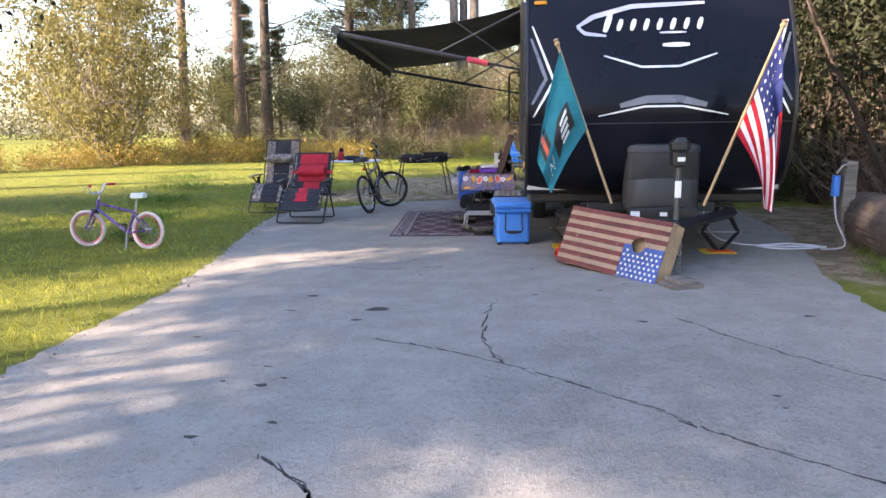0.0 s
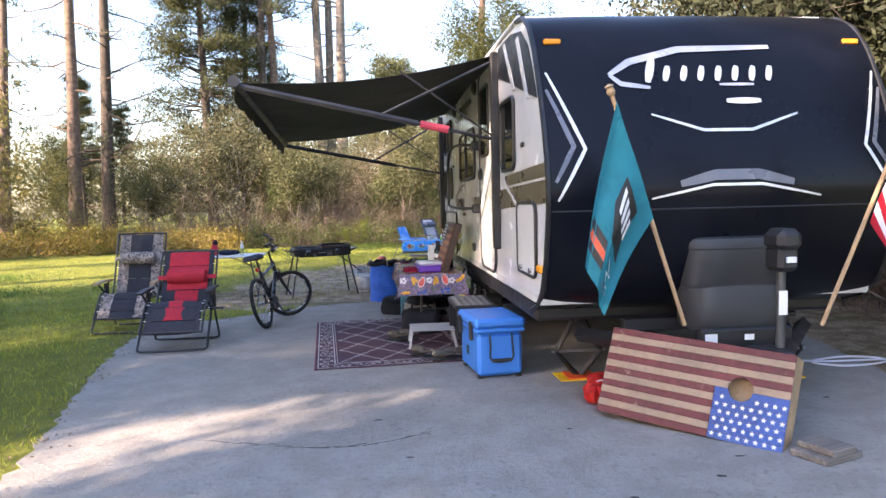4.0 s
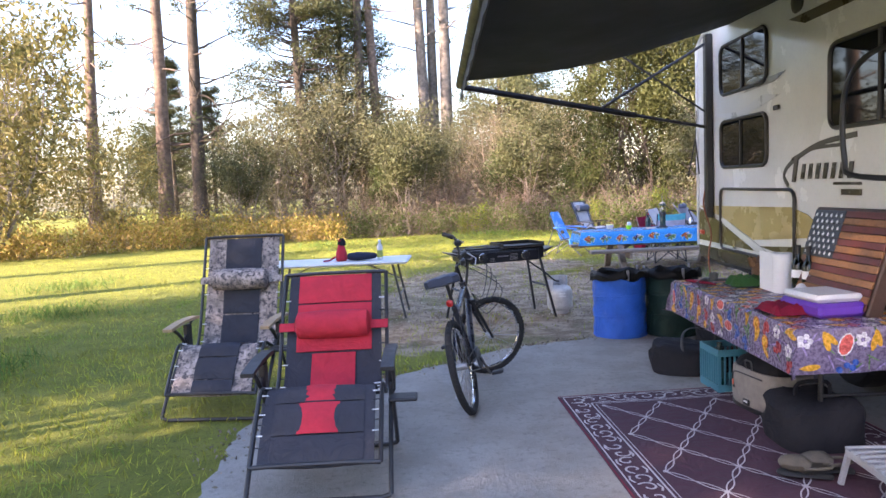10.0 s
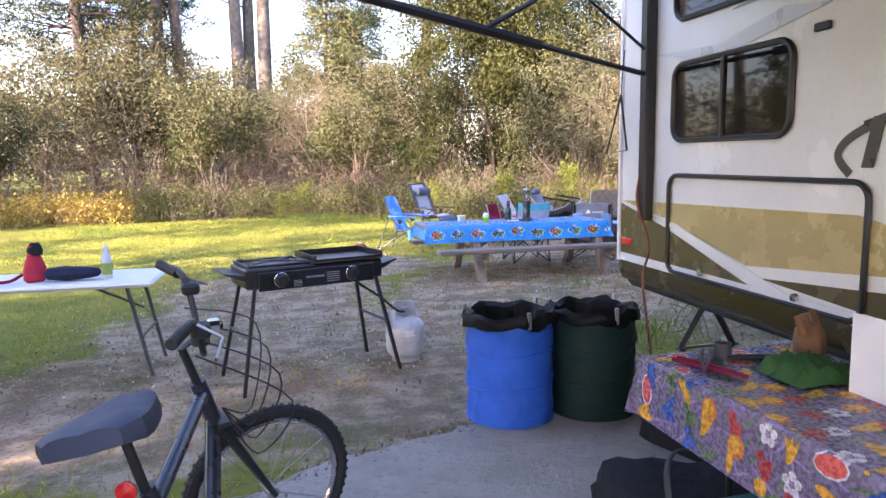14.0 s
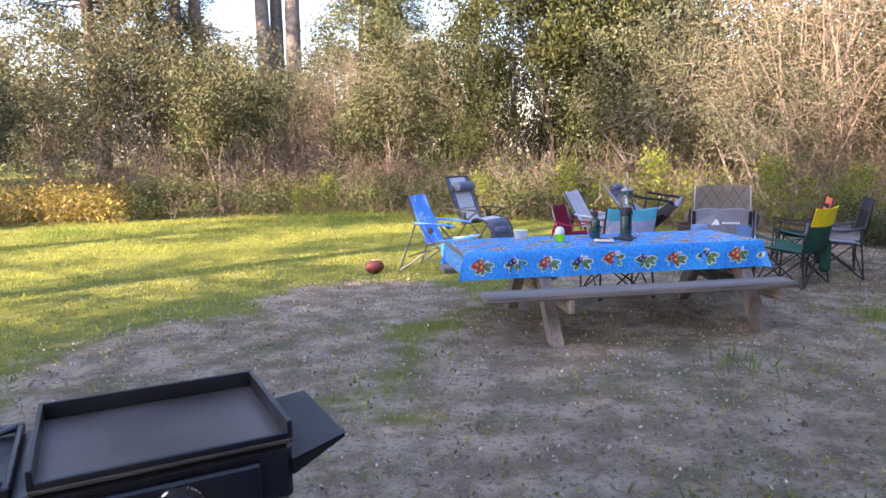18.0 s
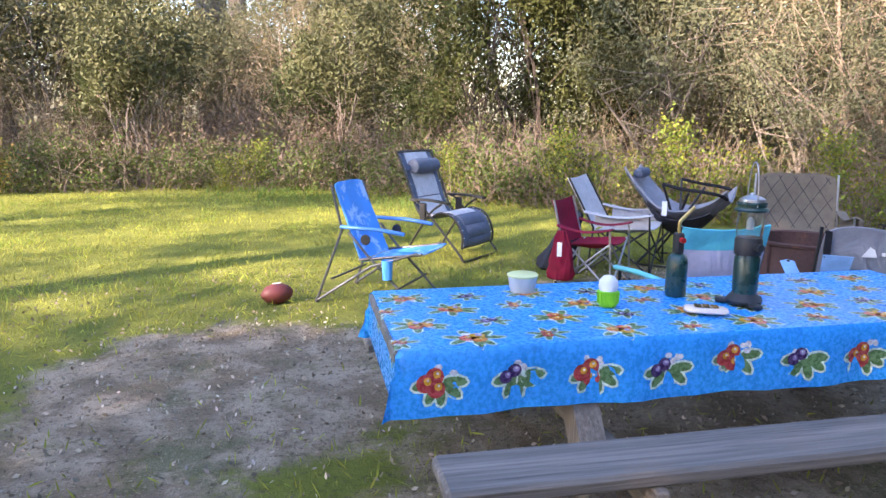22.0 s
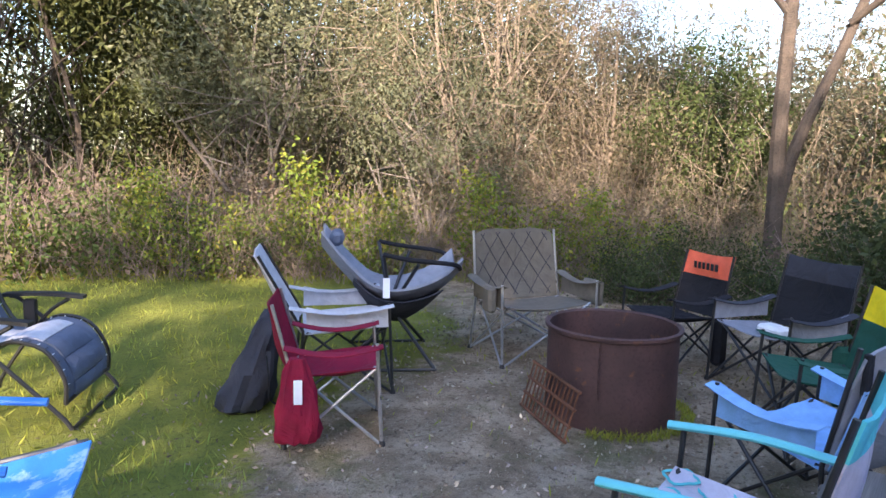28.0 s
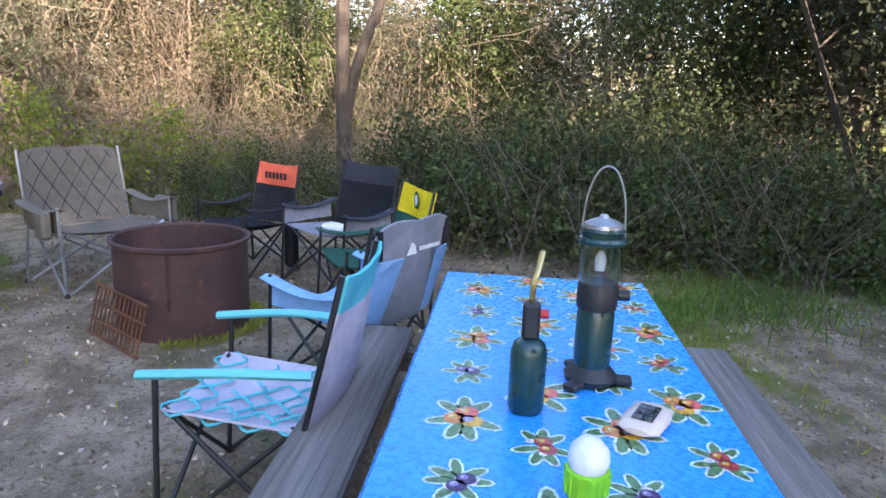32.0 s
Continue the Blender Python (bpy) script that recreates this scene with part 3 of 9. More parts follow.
scatter(broadleaf(47, 6.0, 2.7, 10500, B_GREY, F_WILLOW, "shrub", "tall sunlit yellow-green willow bush", 0.075, 0.05, 8, 95, 0.3, 0.4, 0.35),
        [(-16.4, 30.5, 1.4, 0, 1.25), (-14.0, 34.8, 0.8, 200), (-20.5, 37, 1.5, 300, 1.2), (-4.2, 42.5, 0.8, 150), (-10.4, 45, 0.8, 60), (-21, 38, 1.4, 10), (-0.6, 44, 0.7, 80)])
scatter(broadleaf(53, 6.4, 2.5, 11000, B_TWIG, F_DRY, "tree", "half-bare twiggy tree with pale branches", 0.03, 0.10, 11, 130, 0.32, 0.4, twigs=420),
        [(9.8, 28.2, 1.0, 0), (13.4, 27.6, 0.85, 100), (14.0, 22.5, 0.9, 260), (12.6, 19.8, 1.0, 330), (0.9, 39.5, 0.8, 20), (5.2, 38.5, 0.85, 170), (15, 25.5, 0.66, 40), (10.8, 17.0, 0.95, 15), (16.8, 27.6, 0.95, 75), (17.6, 25.6, 0.86, 190), (13.6, 28.6, 0.9, 300)])
scatter(broadleaf(59, 8.5, 3.0, 34000, B_DARK, F_DARK, "tree", "dark evergreen oak crowding the pad", 0.056, 0.14, 8, 190, 0.34, 0.25, twigs=160),
        [(9.4, 13.4, 1.0, 0), (8.6, 17.4, 0.9, 130), (12.3, 10.5, 1.1, 220), (10.6, 6.8, 1.0, 300), (13.5, 14.5, 1.15, 40), 
         # x below -5 or y below -20: unseen oaks, added for shade and reflections
         (-12.2, 5.05, 0.78, 150), (-16.2, 4.0, 0.95, 20), (-18.4, 7.6, 0.85, 260), (-7.4, -3.3, 0.75, 10), (-5.9, 3.0, 0.36, 60), (-11.3, 13.6, 1.5, 250), (-15.0, 11.4, 1.4, 70), (-6, -26, 1.3, 10), (6, -28, 1.4, 80), (7.4, 14.9, 0.95, 110), (7.2, 11.6, 1.0, 200)])

# unseen trees added left of the pad; their crowns shape the sun patches
scatter(broadleaf(61, 13.0, 3.6, 20000, B_PINE, F_PINE, "tree", "unseen tall tree with a high crown, added to shade the site", 0.11, 0.55, 7, 110, 0.42, 0.3),
        [(-10.3, -0.7, 0.87, 0), (-11.4, 1.1, 0.9, 50), (-13.2, 5.2, 0.8, 90), (-14.1, 6.2, 1.0, 200), (-9.6, 10.0, 0.93, 30), (-10.7, 13.9, 1.15, 140)])
scatter(broadleaf(57, 4.2, 1.5, 12000, B_DARK, F_IVY, "shrub", "dark ivy-clad bush among the twigs", 0.046, 0.08, 6, 70, 0.22, 0.3),
        [(-3.4, 37.6, 0.8, 60), (1.4, 37.0, 0.85, 200), (13.4, 25.6, 0.9, 120), (4.2, 35.4, 0.75, 20), (12.8, 21.6, 1.0, 300), (11.2, 18.6, 1.1, 80)])
scatter(broadleaf(58, 6.2, 2.3, 14000, B_GREY, F_SAGE, "tree", "pale grey-green willow behind the hedge", 0.046, 0.12, 9, 95, 0.26, 0.35),
        [(8.3, 31.4, 0.95, 0), (9.0, 28.3, 0.66, 250), (15.2, 24.0, 0.6, 110), (16.4, 29.4, 0.95, 30), (-1.0, 41.0, 0.8, 70), (12.6, 30.0, 1.0, 200)])
scatter(broadleaf(64, 4.5, 1.75, 11000, B_GREY, F_ROUND, "tree", "small dark round-crowned tree on bare stems", 0.055, 0.38, 7, 60, 0.24, 0.3),
        [(-2.6, 35.7, 1.0, 0), (2.15, 35.5, 1.0, 130), (-9.4, 36.4, 0.9, 220)])
# the brush that rings the clearing
scatter(thicket(69, 1.5, 1.0, 1.45, 110, 2600, B_UMBER, F_LEAF, "lime_shrub", "bright green shrub in front of the hedge", 0.034, 0.0, 0.4, 0.006, 46, 0.15, F_LIME),
        [(5.9, 29.7, 0.9, 140), (7.2, 28.2, 1.0, 138), (8.5, 26.4, 0.9, 125), (4.2, 31.4, 0.7, 150), (9.2, 25.2, 0.8, 110), (-0.2, 34.0, 0.7, 0)])
scatter(thicket(61, 3.2, 1.6, 2.3, 170, 3000, B_TWIG, F_DRY, "brush", "dense bare brown brush", 0.03, 0.1, 0.3, 0.008, 60, 0.26),
        [(-7.5, 36.2, 1.0, 3), (-4.9, 36.8, 0.95, 0), (8.2, 30.2, 0.75, 140), (10.0, 27.8, 0.8, 130), (11.2, 25.8, 0.85, 120), (12.4, 23.2, 0.8, 95), (12.2, 21.0, 0.9, 80), (10.3, 18.8, 1.05, 60), (12.9, 24.8, 1.25, 100), (12.8, 21.4, 1.3, 85), (12.2, 27.8, 1.25, 130),
         (-10.8, 36.6, 1.0, 180), (-3.0, 38.0, 1.2, 0), (0.6, 38.0, 1.2, 180), (-6.2, 38.0, 1.2, 0), (7.6, 34.2, 1.2, 140), (6.9, 28.9, 0.5, 138), (8.2, 27.3, 0.55, 130), (9.4, 25.6, 0.55, 120), (9.9, 24.6, 0.5, 100)])
scatter(thicket(63, 3.2, 1.5, 1.75, 200, 3400, B_UMBER, F_UMBER, "brush", "dark purple-brown leafless brush", 0.036, 0.1, 0.3, 0.007, 60, 0.24),
        # last five, right of the trailer: the dark colour stands in for deep shade
        [(-2.6, 35.9, 1.05, 3), (0.3, 36.0, 1.1, 180), (3.0, 34.9, 1.05, 160), (5.2, 32.9, 1.0, 140), (7.1, 30.9, 0.95, 320), (-0.9, 37.2, 1.2, 10), (2.6, 37.0, 1.2, 200), (8.7, 15.0, 1.3, 90), (7.8, 12.8, 1.3, 80), (8.0, 10.2, 1.2, 100), (9.6, 12.0, 1.5, 90), (8.4, 8.2, 1.2, 120)])
scatter(thicket(67, 2.6, 1.4, 1.25, 150, 4800, B_UMBER, F_BRAMB, "bramble_hedge", "low green bramble hedge with dry canes", 0.036, 0.0, 0.5, 0.006, 60, 0.19, F_UMBER),
        [(-3.6, 34.6, 1.0, 2), (-1.2, 34.8, 0.95, 180), (1.2, 34.2, 1.0, 170), (3.4, 32.6, 1.0, 150), (5.0, 30.9, 1.05, 140), (6.6, 29.5, 0.8, 138)])
scatter(thicket(71, 2.6, 1.6, 1.5, 150, 9500, B_UMBER, F_BRAMD, "bramble_mound", "dark bramble mound with arching canes", 0.033, 0.0, 0.6, 0.006, 70, 0.22, F_IVY),
        [(8.7, 24.5, 0.55, 100), (8.6, 22.9, 0.62, 85), (7.9, 21.3, 1.0, 60), (7.6, 19.6, 0.95, 60), (7.2, 17.9, 0.85, 70), (9.3, 20.4, 1.1, 20), (9.2, 22.2, 0.9, 30), (7.0, 15.9, 0.8, 80)])
scatter(thicket(73, 3.0, 2.0, 1.0, 130, 3600, B_PALE, F_GOLD, "dry_brush", "golden dry brush and grass stalks in the sun", 0.048, 0.0, 0.4, 0.006, 70, 0.22, F_LIME),
        [(-6.4, 34.2, 0.95, 0), (-9.2, 33.8, 1.0, 180), (-12.0, 33.0, 1.1, 8), (-14.8, 31.4, 1.0, 190), (-16.8, 28.2, 0.95, 60), (-10.6, 35.6, 1.1, 200), (-13.6, 35.6, 1.1, 20), (-18.8, 25.2, 1.0, 70), (-20.5, 22, 1.0, 250), (-17.0, 33, 1.0, 100), (-7.6, 35.4, 0.9, 10)])


def lone_tree(label, foot, lines, n, centre, radii, bk, fl, size=0.07):
    t = thing("tree", label, "tree", Matrix.Translation(foot))
    sh = Shape()
    for pts, r0, r1 in lines:
        p = smooth_path(pts, 5)
        sh.tube(p, [r0 + (r1 - r0) * i / (len(p) - 1) for i in range(len(p))], 9)
    child("trunk", sh.mesh("trunk", bk), t)
    rs = np.random.RandomState(n)
    pts, _ = crown_points(rs, n, 70, 0.36, centre, radii, 0.3)
    child("crown", leaf_mesh("crown", fl, pts, size, 0.4, n), t)


lone_tree("slim forked tree at the edge of the brush", (10.4, 23.8, 0.0), [([(0, 0, -0.1), (0.02, 0, 0.9), (0.0, 0.02, 2.4), (0.06, 0.0, 4.5), (0.1, 0.05, 8.0)], 0.125, 0.06), ([(0.02, -0.02, 1.1), (0.12, -0.18, 1.9), (0.35, -0.6, 3.2), (0.5, -1.1, 5.0), (0.6, -1.5, 7.6)], 0.085, 0.04), ([(0.0, 0.0, 3.4), (-0.2, 0.7, 4.4), (-0.3, 1.3, 5.6)], 0.05, 0.02), ([(0.3, -0.6, 3.3), (0.1, -1.6, 4.0), (0.0, -2.6, 4.5)], 0.05, 0.02)], 11000, (0.3, -0.4, 6.8), (3.2, 3.4, 2.2), B_DARK, F_OLIVE)
lone_tree("old oak with a bare limb arching over the pad", (8.3, 11.2, 0.0), [([(0, 0, -0.2), (-0.1, 0.0, 1.2), (-0.35, 0.0, 2.2), (-0.9, -0.1, 2.75), (-1.7, -0.3, 3.3), (-2.4, -0.3, 4.2)], 0.26, 0.10), ([(-0.2, 0, 1.8), (0.3, 0.2, 3.2), (0.5, 0.3, 5.5)], 0.2, 0.07), ([(-1.5, -0.3, 3.15), (-1.9, -0.8, 3.2), (-2.6, -1.3, 3.4)], 0.06, 0.02)], 15000, (-0.2, 0.0, 5.4), (3.2, 3.2, 1.9), B_OAK, F_DARK, 0.085)

# woods far beyond
rs = np.random.RandomState(77)
cx = np.concatenate([rs.uniform(-75, 45, 260), rs.uniform(24, 34, 120), rs.uniform(-62, -40, 90), rs.uniform(14, 22, 60)])
cy = np.concatenate([rs.uniform(58, 74, 260), rs.uniform(0, 58, 120), rs.uniform(0, 60, 90), rs.uniform(34, 52, 60)])
cz = rs.uniform(0.5, 7.0, len(cx))
cz[260:] *= 0.6
k = rs.randint(0, len(cx), 120000)
pts = np.stack([cx, cy, cz], 1)[k] + rs.normal(size=(120000, 3)) * np.array([1.9, 1.6, 1.3])
pts = pts[pts[:, 2] > 0.2]
tagged(new("far_woods", leaf_mesh("far_woods", F_OLIVE, pts, 0.17, 0.5, 5)), "grey-green woods far behind the campsite", "woods", kind="stuff")

# ---- grass and litter ----
G_LAWN = foliage("lawn_grass", (0.31, 0.325, 0.05), 0.35, 0.35, 0.4)
G_TUFT = foliage("tall_grass", (0.13, 0.21, 0.045), 0.3, 0.35, 0.4)
EDGE_L = [(-40.0, -30.0), (1.2, -1.75), (3.5, -1.52), (5.6, -1.48), (7.6, -1.50), (9.2, -1.75), (10.4, -2.02), (11.8, -2.28), (13.0, -2.44), (13.7, -2.42), (14.1, -2.1), (14.5, -1.5), (15.0, -0.9), (15.42, -0.35), (15.58, 0.2), (15.75, 0.8), (16.05, 1.5), (16.6, 2.6)]


def bare(x, y):
    return max(min(1.0, max(0.0, (1.3 * r - math.hypot(x - a, y - b)) / (0.68 * r))) for a, b, r in DIRT)


def lawn(n, x0, x1, y0, y1, seed, keep=1.0):
    rs = np.random.RandomState(seed)
    out = []
    for x, y, q in zip(rs.uniform(x0, x1, n), rs.uniform(y0, y1, n), rs.uniform(0, 1, n)):
        if y < 16.5 and x > -2.6:
            lim = next((a[1] + (b[1] - a[1]) * (y - a[0]) / (b[0] - a[0]) for a, b in zip(EDGE_L, EDGE_L[1:]) if a[0] <= y <= b[0]), 99)
            if x > lim - 0.02 + 0.05 * math.sin(y * 7):
                continue
        patch = noise.noise(Vector((x * 0.7, y * 0.7, 3.1)))
        b = bare(x, y) + 0.55 * noise.noise(Vector((x * 1.7, y * 1.7, 0)))
        if q < max(0.06 + 0.55 * max(0.0, noise.noise(Vector((x * 1.1, y * 1.1, 8.8)))), keep * (1 - 1.15 * max(0.0, b))) * (0.75 + 0.6 * patch):
            out.append((x, y, 0.02 + 0.02 * q))
    return np.array(out)


blades = np.concatenate([lawn(30000, -6.5, -1.0, 3.5, 16, 1), lawn(15000, -13, -6.5, 6, 30, 2), lawn(62000, -6.5, 6.5, 14.5, 33.5, 3), lawn(22000, -1.5, 6.5, 16.0, 22.0, 6, 0.5), lawn(6000, -19, -13, 12, 30, 4), lawn(7000, 6.0, 10.0, 16.5, 27, 5),
                         [(FX + (0.44 + 0.07 * abs(math.sin(k * 3.3))) * math.cos(k * 0.0044 + 3.3), FY + (0.44 + 0.07 * abs(math.sin(k * 3.3))) * math.sin(k * 0.0044 + 3.3), 0.025) for k in range(620)]])
tagged(new("lawn_grass", leaf_mesh("lawn_grass", G_LAWN, blades, 0.035, 0.11, 9, (0, 0, 1.0))), "short patchy lawn grass", "grass", kind="stuff")
tufts = []
rs = np.random.RandomState(15)
lumps = [(rs.uniform(-7.5, -2.9), rs.uniform(5.5, 20.0), rs.uniform(0.10, 0.34), 46) for _ in range(170)] + [(rs.uniform(-6.5, 3.6), rs.uniform(24.5, 33.0), rs.uniform(0.12, 0.40), 46) for _ in range(190)]
lump = []
for x, y, r, n in lumps:
    for dx, dy in rs.normal(size=(n, 2)) * r * 0.5:
        lump.append((x + dx, y + dy, 0.03 + 0.03 * rs.rand()))
tagged(new("grass_lumps", leaf_mesh("grass_lumps", foliage("thick_lawn_grass", (0.21, 0.275, 0.05), 0.3, 0.35, 0.4), np.array(lump), 0.032, 0.10, 29, (0, 0, 1.0))), "thicker lumps of lawn grass", "grass", kind="stuff")
for x, y, r, n in list(((2.6, 17.2, 0.55, 160), (1.7, 17.6, 0.4, 80), (3.5, 18.0, 0.5, 90), (3.0, 19.6, 0.3, 50), (5.6, 8.3, 0.25, 160), (5.9, 8.8, 0.3, 200), (-4.4, 12.6, 0.4, 420), (-5.6, 15.2, 0.6, 420), (-6.8, 18.6, 0.8, 500), (-3.6, 10.6, 0.25, 200), (-8.5, 22, 1.0, 500), (6.1, 19.6, 0.7, 700), (6.6, 18.2, 0.6, 600), (5.7, 20.3, 0.35, 300), (-5.0, 30.5, 1.4, 500), (0.5, 32.6, 1.6, 700), (3.2, 30.6, 1.0, 400), (5.35, 8.6, 0.3, 420), (5.5, 8.0, 0.3, 420), (5.3, 7.2, 0.3, 300), (5.6, 9.4, 0.25, 200))):
    d = rs.normal(size=(n, 2)) * r * 0.5
    for dx, dy in d:
        if math.hypot(x + dx - FX, y + dy - FY) > 0.43:
            tufts.append((x + dx, y + dy, 0.06 + 0.05 * rs.rand()))
tagged(new("tall_grass", leaf_mesh("tall_grass", G_TUFT, np.array(tufts), 0.10, 0.05, 19, (0, 0, 1.1))), "taller fresh grass tufts", "grass", kind="stuff")
lit = []
for n, x0, x1, y0, y1 in ((13000, -3.0, 9.0, 15.5, 25.8), (1600, 4.6, 7.5, 4, 13), (5200, 5.4, 9.5, 16.5, 26)):
    lit += [(x, y, 0.007 + 0.008 * q) for x, y, q in zip(rs.uniform(x0, x1, n), rs.uniform(y0, y1, n), rs.rand(n)) if not (x < 5.4 and y < 16.4 and x < 4.9)]
for a, b in zip(EDGE_L[1:], EDGE_L[2:]):
    for _ in range(60):
        f = rs.rand()
        lit.append((a[1] + (b[1] - a[1]) * f + rs.normal() * 0.10 - 0.02, a[0] + (b[0] - a[0]) * f + rs.normal() * 0.06, 0.016))
tagged(new("leaf_litter", leaf_mesh("leaf_litter", foliage("dead_leaf_litter", (0.235, 0.185, 0.13), 0.3, 0.4, 0.1), np.array(lit), 0.015, 0.5, 23)), "dead leaves and wood chips on the soil", "leaf litter", kind="stuff")

chips = [(x, y, 0.006 + 0.006 * q) for x, y, q in zip(rs.uniform(-3.0, 9.5, 15000), rs.uniform(15.6, 26.0, 15000), rs.rand(15000)) if bare(x, y) > 0.35 * q and not (x < 5.4 and y < 16.9)]
tagged(new("wood_chips", leaf_mesh("wood_chips", foliage("pale_wood_chips", (0.40, 0.335, 0.26), 0.3, 0.5, 0.05), np.array(chips), 0.015, 0.5, 31)), "pale wood chips and dry leaves on the bare soil", "wood chips", kind="stuff")

# ---- the travel trailer ----
WX, RX, REAR = 1.79, 4.42, 16.38
trailer = thing("travel_trailer", "white travel trailer with black front cap and bronze stripes", "trailer", pose(3.1, 12.6, 0))
TI = trailer.matrix_world.inverted()
trailer.matrix_world = trailer.matrix_world @ pose(0, 2.3, 0, 0.65, 0, 0) @ pose(0, -2.3, 0)      # standing slightly nose down
PROFILE = [(10.05, 3.10), (9.80, 3.06), (9.60, 2.94), (9.44, 2.74), (9.30, 2.46), (9.19, 2.18), (9.11, 1.92), (9.07, 1.70), (9.08, 1.58), (9.11, 1.42), (9.17, 1.18), (9.28, 0.96), (9.44, 0.83), (9.66, 0.76)]
YZ = Matrix(((0, 0, 1, 0), (1, 0, 0, 0), (0, 1, 0, 0), (0, 0, 0, 1)))     # x, y of a polygon become y, z


def wall_plate(name, poly, mt, parent, out=0.004, t=0.004, label=""):
    """A flat piece on the trailer's long wall, from y, z corners."""
    sh = Shape().prism(poly, t, TI @ Matrix.Translation((WX - out - t, 0, 0)) @ YZ)
    return sh.done(name, mt, parent, label, smooth=False)


def round_rect(y0, z0, y1, z1, r, n=5):
    out = []
    for cy, cz, a0 in ((y1 - r, z1 - r, 0), (y0 + r, z1 - r, 90), (y0 + r, z0 + r, 180), (y1 - r, z0 + r, 270)):
        out += [(cy + r * math.cos(radians(a0 + 90 * k / n)), cz + r * math.sin(radians(a0 + 90 * k / n))) for k in range(n + 1)]
    return out


def wall_ring(name, loop, mt, parent, r=0.016, x=None):
    pts = [(WX - 0.012 if x is None else x, y, z) for y, z in loop]
    return Shape().tube(pts, r, 6, TI, closed=True).done(name, mt, parent)


side = [(REAR, 0.84), (REAR, 2.98), (REAR - 0.08, 3.07), (REAR - 0.2, 3.10)] + PROFILE[:-2] + [(9.36, 0.84)]
Shape().prism(side, RX - WX, TI @ Matrix.Translation((WX, 0, 0)) @ YZ).done("body", M_WHITE_FG, trailer, "white fibreglass side walls", smooth=False)
Shape().box(WX + 0.03, 9.66, 0.66, RX - 0.03, REAR - 0.04, 0.842, 0.03, TI).done("underbelly", M_BLACKPL, trailer, "black underbelly")
# front cap
FINE = [(p.y, p.z) for p in smooth_path([(0, y, z) for y, z in PROFILE], 4)]
cols = 16
grid = []
for k in range(cols + 1):
    u = -1 + 2 * k / cols
    x = (WX + RX) / 2 + u * ((RX - WX) / 2 + 0.012)
    grid.append([(x, y - 0.07 * (1 - abs(u) ** 3) - 0.02, z + 0.004) for y, z in FINE])
cap = Shape().sheet(grid[::-1], 0.015, TI).done("front_cap", M_GEL_BLACK, trailer, "glossy black moulded front cap")


def cap_point(u, z, out=0.008):
    """A place on the front cap: u from -1 to 1 across it, at a height."""
    for (y0, z0), (y1, z1) in zip(FINE, FINE[1:]):
        z0, z1 = z0 + 0.004, z1 + 0.004
        if z1 <= z <= z0:
            y = y0 + (y1 - y0) * (z0 - z) / (z0 - z1)
            return Vector(((WX + RX) / 2 + u * (RX - WX) / 2, y - 0.07 * (1 - abs(u) ** 3) - 0.02 - out, z))
    return Vector((0, 0, 0))


def cap_band(name, pts, w, mt, parent, label=""):
    """A painted band over the cap through (u, z) places, w wide."""
    path = [cap_point(u, z) for u, z in pts]
    fine = []
    for a, b in zip(pts, pts[1:]):
        fine += [(a[0] + (b[0] - a[0]) * k / 8, a[1] + (b[1] - a[1]) * k / 8) for k in range(8)]
    fine.append(pts[-1])
    rows = []
    for i, (u, z) in enumerate(fine):
        a, b = fine[max(0, i - 1)], fine[min(len(fine) - 1, i + 1)]
        du, dz = (b[0] - a[0]) * 1.3, b[1] - a[1]
        ln = math.hypot(du, dz) or 1
        ww = w * (0.35 + 0.65 * math.sin(math.pi * min(0.5, min(i, len(fine) - 1 - i) / len(fine) + 0.12)))
        nu, nz = -dz / ln * ww / 1.3 / 2, du / ln * ww / 2
        rows.append([cap_point(u + nu, z + nz), cap_point(u - nu, z - nz)])
    return Shape().sheet(rows, 0.003, TI).done(name, mt, parent, label)


M_LOGOSH = material("pale_lilac_graphic", (0.55, 0.55, 0.66), 0.3, 0.1, 0.05, 4, 60, 0)
cap_band("emblem_swoosh", [(-0.62, 2.52), (-0.5, 2.62), (-0.2, 2.72), (0.35, 2.74)], 0.05, M_LOGOSH, trailer, "painted emblem on the cap")
cap_band("emblem_swoosh", [(-0.62, 2.52), (-0.56, 2.45), (-0.4, 2.42)], 0.035, M_LOGOSH, trailer)
cap_band("emblem_swoosh", [(-0.42, 2.22), (-0.14, 2.10), (0.14, 2.10), (0.42, 2.22)], 0.022, M_SILVERGR, trailer)
# plain slanted bars in the place of the maker's name
M_WHITEGR = material("white_graphic", (0.8, 0.8, 0.8), 0.35, 0, 0.04, 4, 60, 0)
cap_band("emblem_bar", [(-0.36, 2.66), (-0.41, 2.46)], 0.06, M_WHITEGR, trailer)
for k in range(7):
    u = -0.28 + 0.1 * k
    cap_band("emblem_bar", [(u, 2.585), (u - 0.03, 2.47)], 0.048, M_WHITEGR, trailer)
cap_band("emblem_bar", [(0.0, 2.44), (0.2, 2.44)], 0.022, M_LOGOSH, trailer)
cap_band("emblem_bar", [(0.02, 2.315), (0.22, 2.315)], 0.045, M_WHITEGR, trailer)
M_DIMGR = material("dim_silver_graphic", (0.16, 0.165, 0.19), 0.3, 0.2, 0.1, 4, 60, 0)
cap_band("chevron", [(-0.46, 1.62), (-0.12, 1.71), (0.16, 1.71), (0.5, 1.62)], 0.02, M_SILVERGR, trailer, "silver chevron line")
cap_band("chevron", [(-0.3, 1.72), (-0.1, 1.78), (0.14, 1.78), (0.34, 1.72)], 0.075, M_DIMGR, trailer)
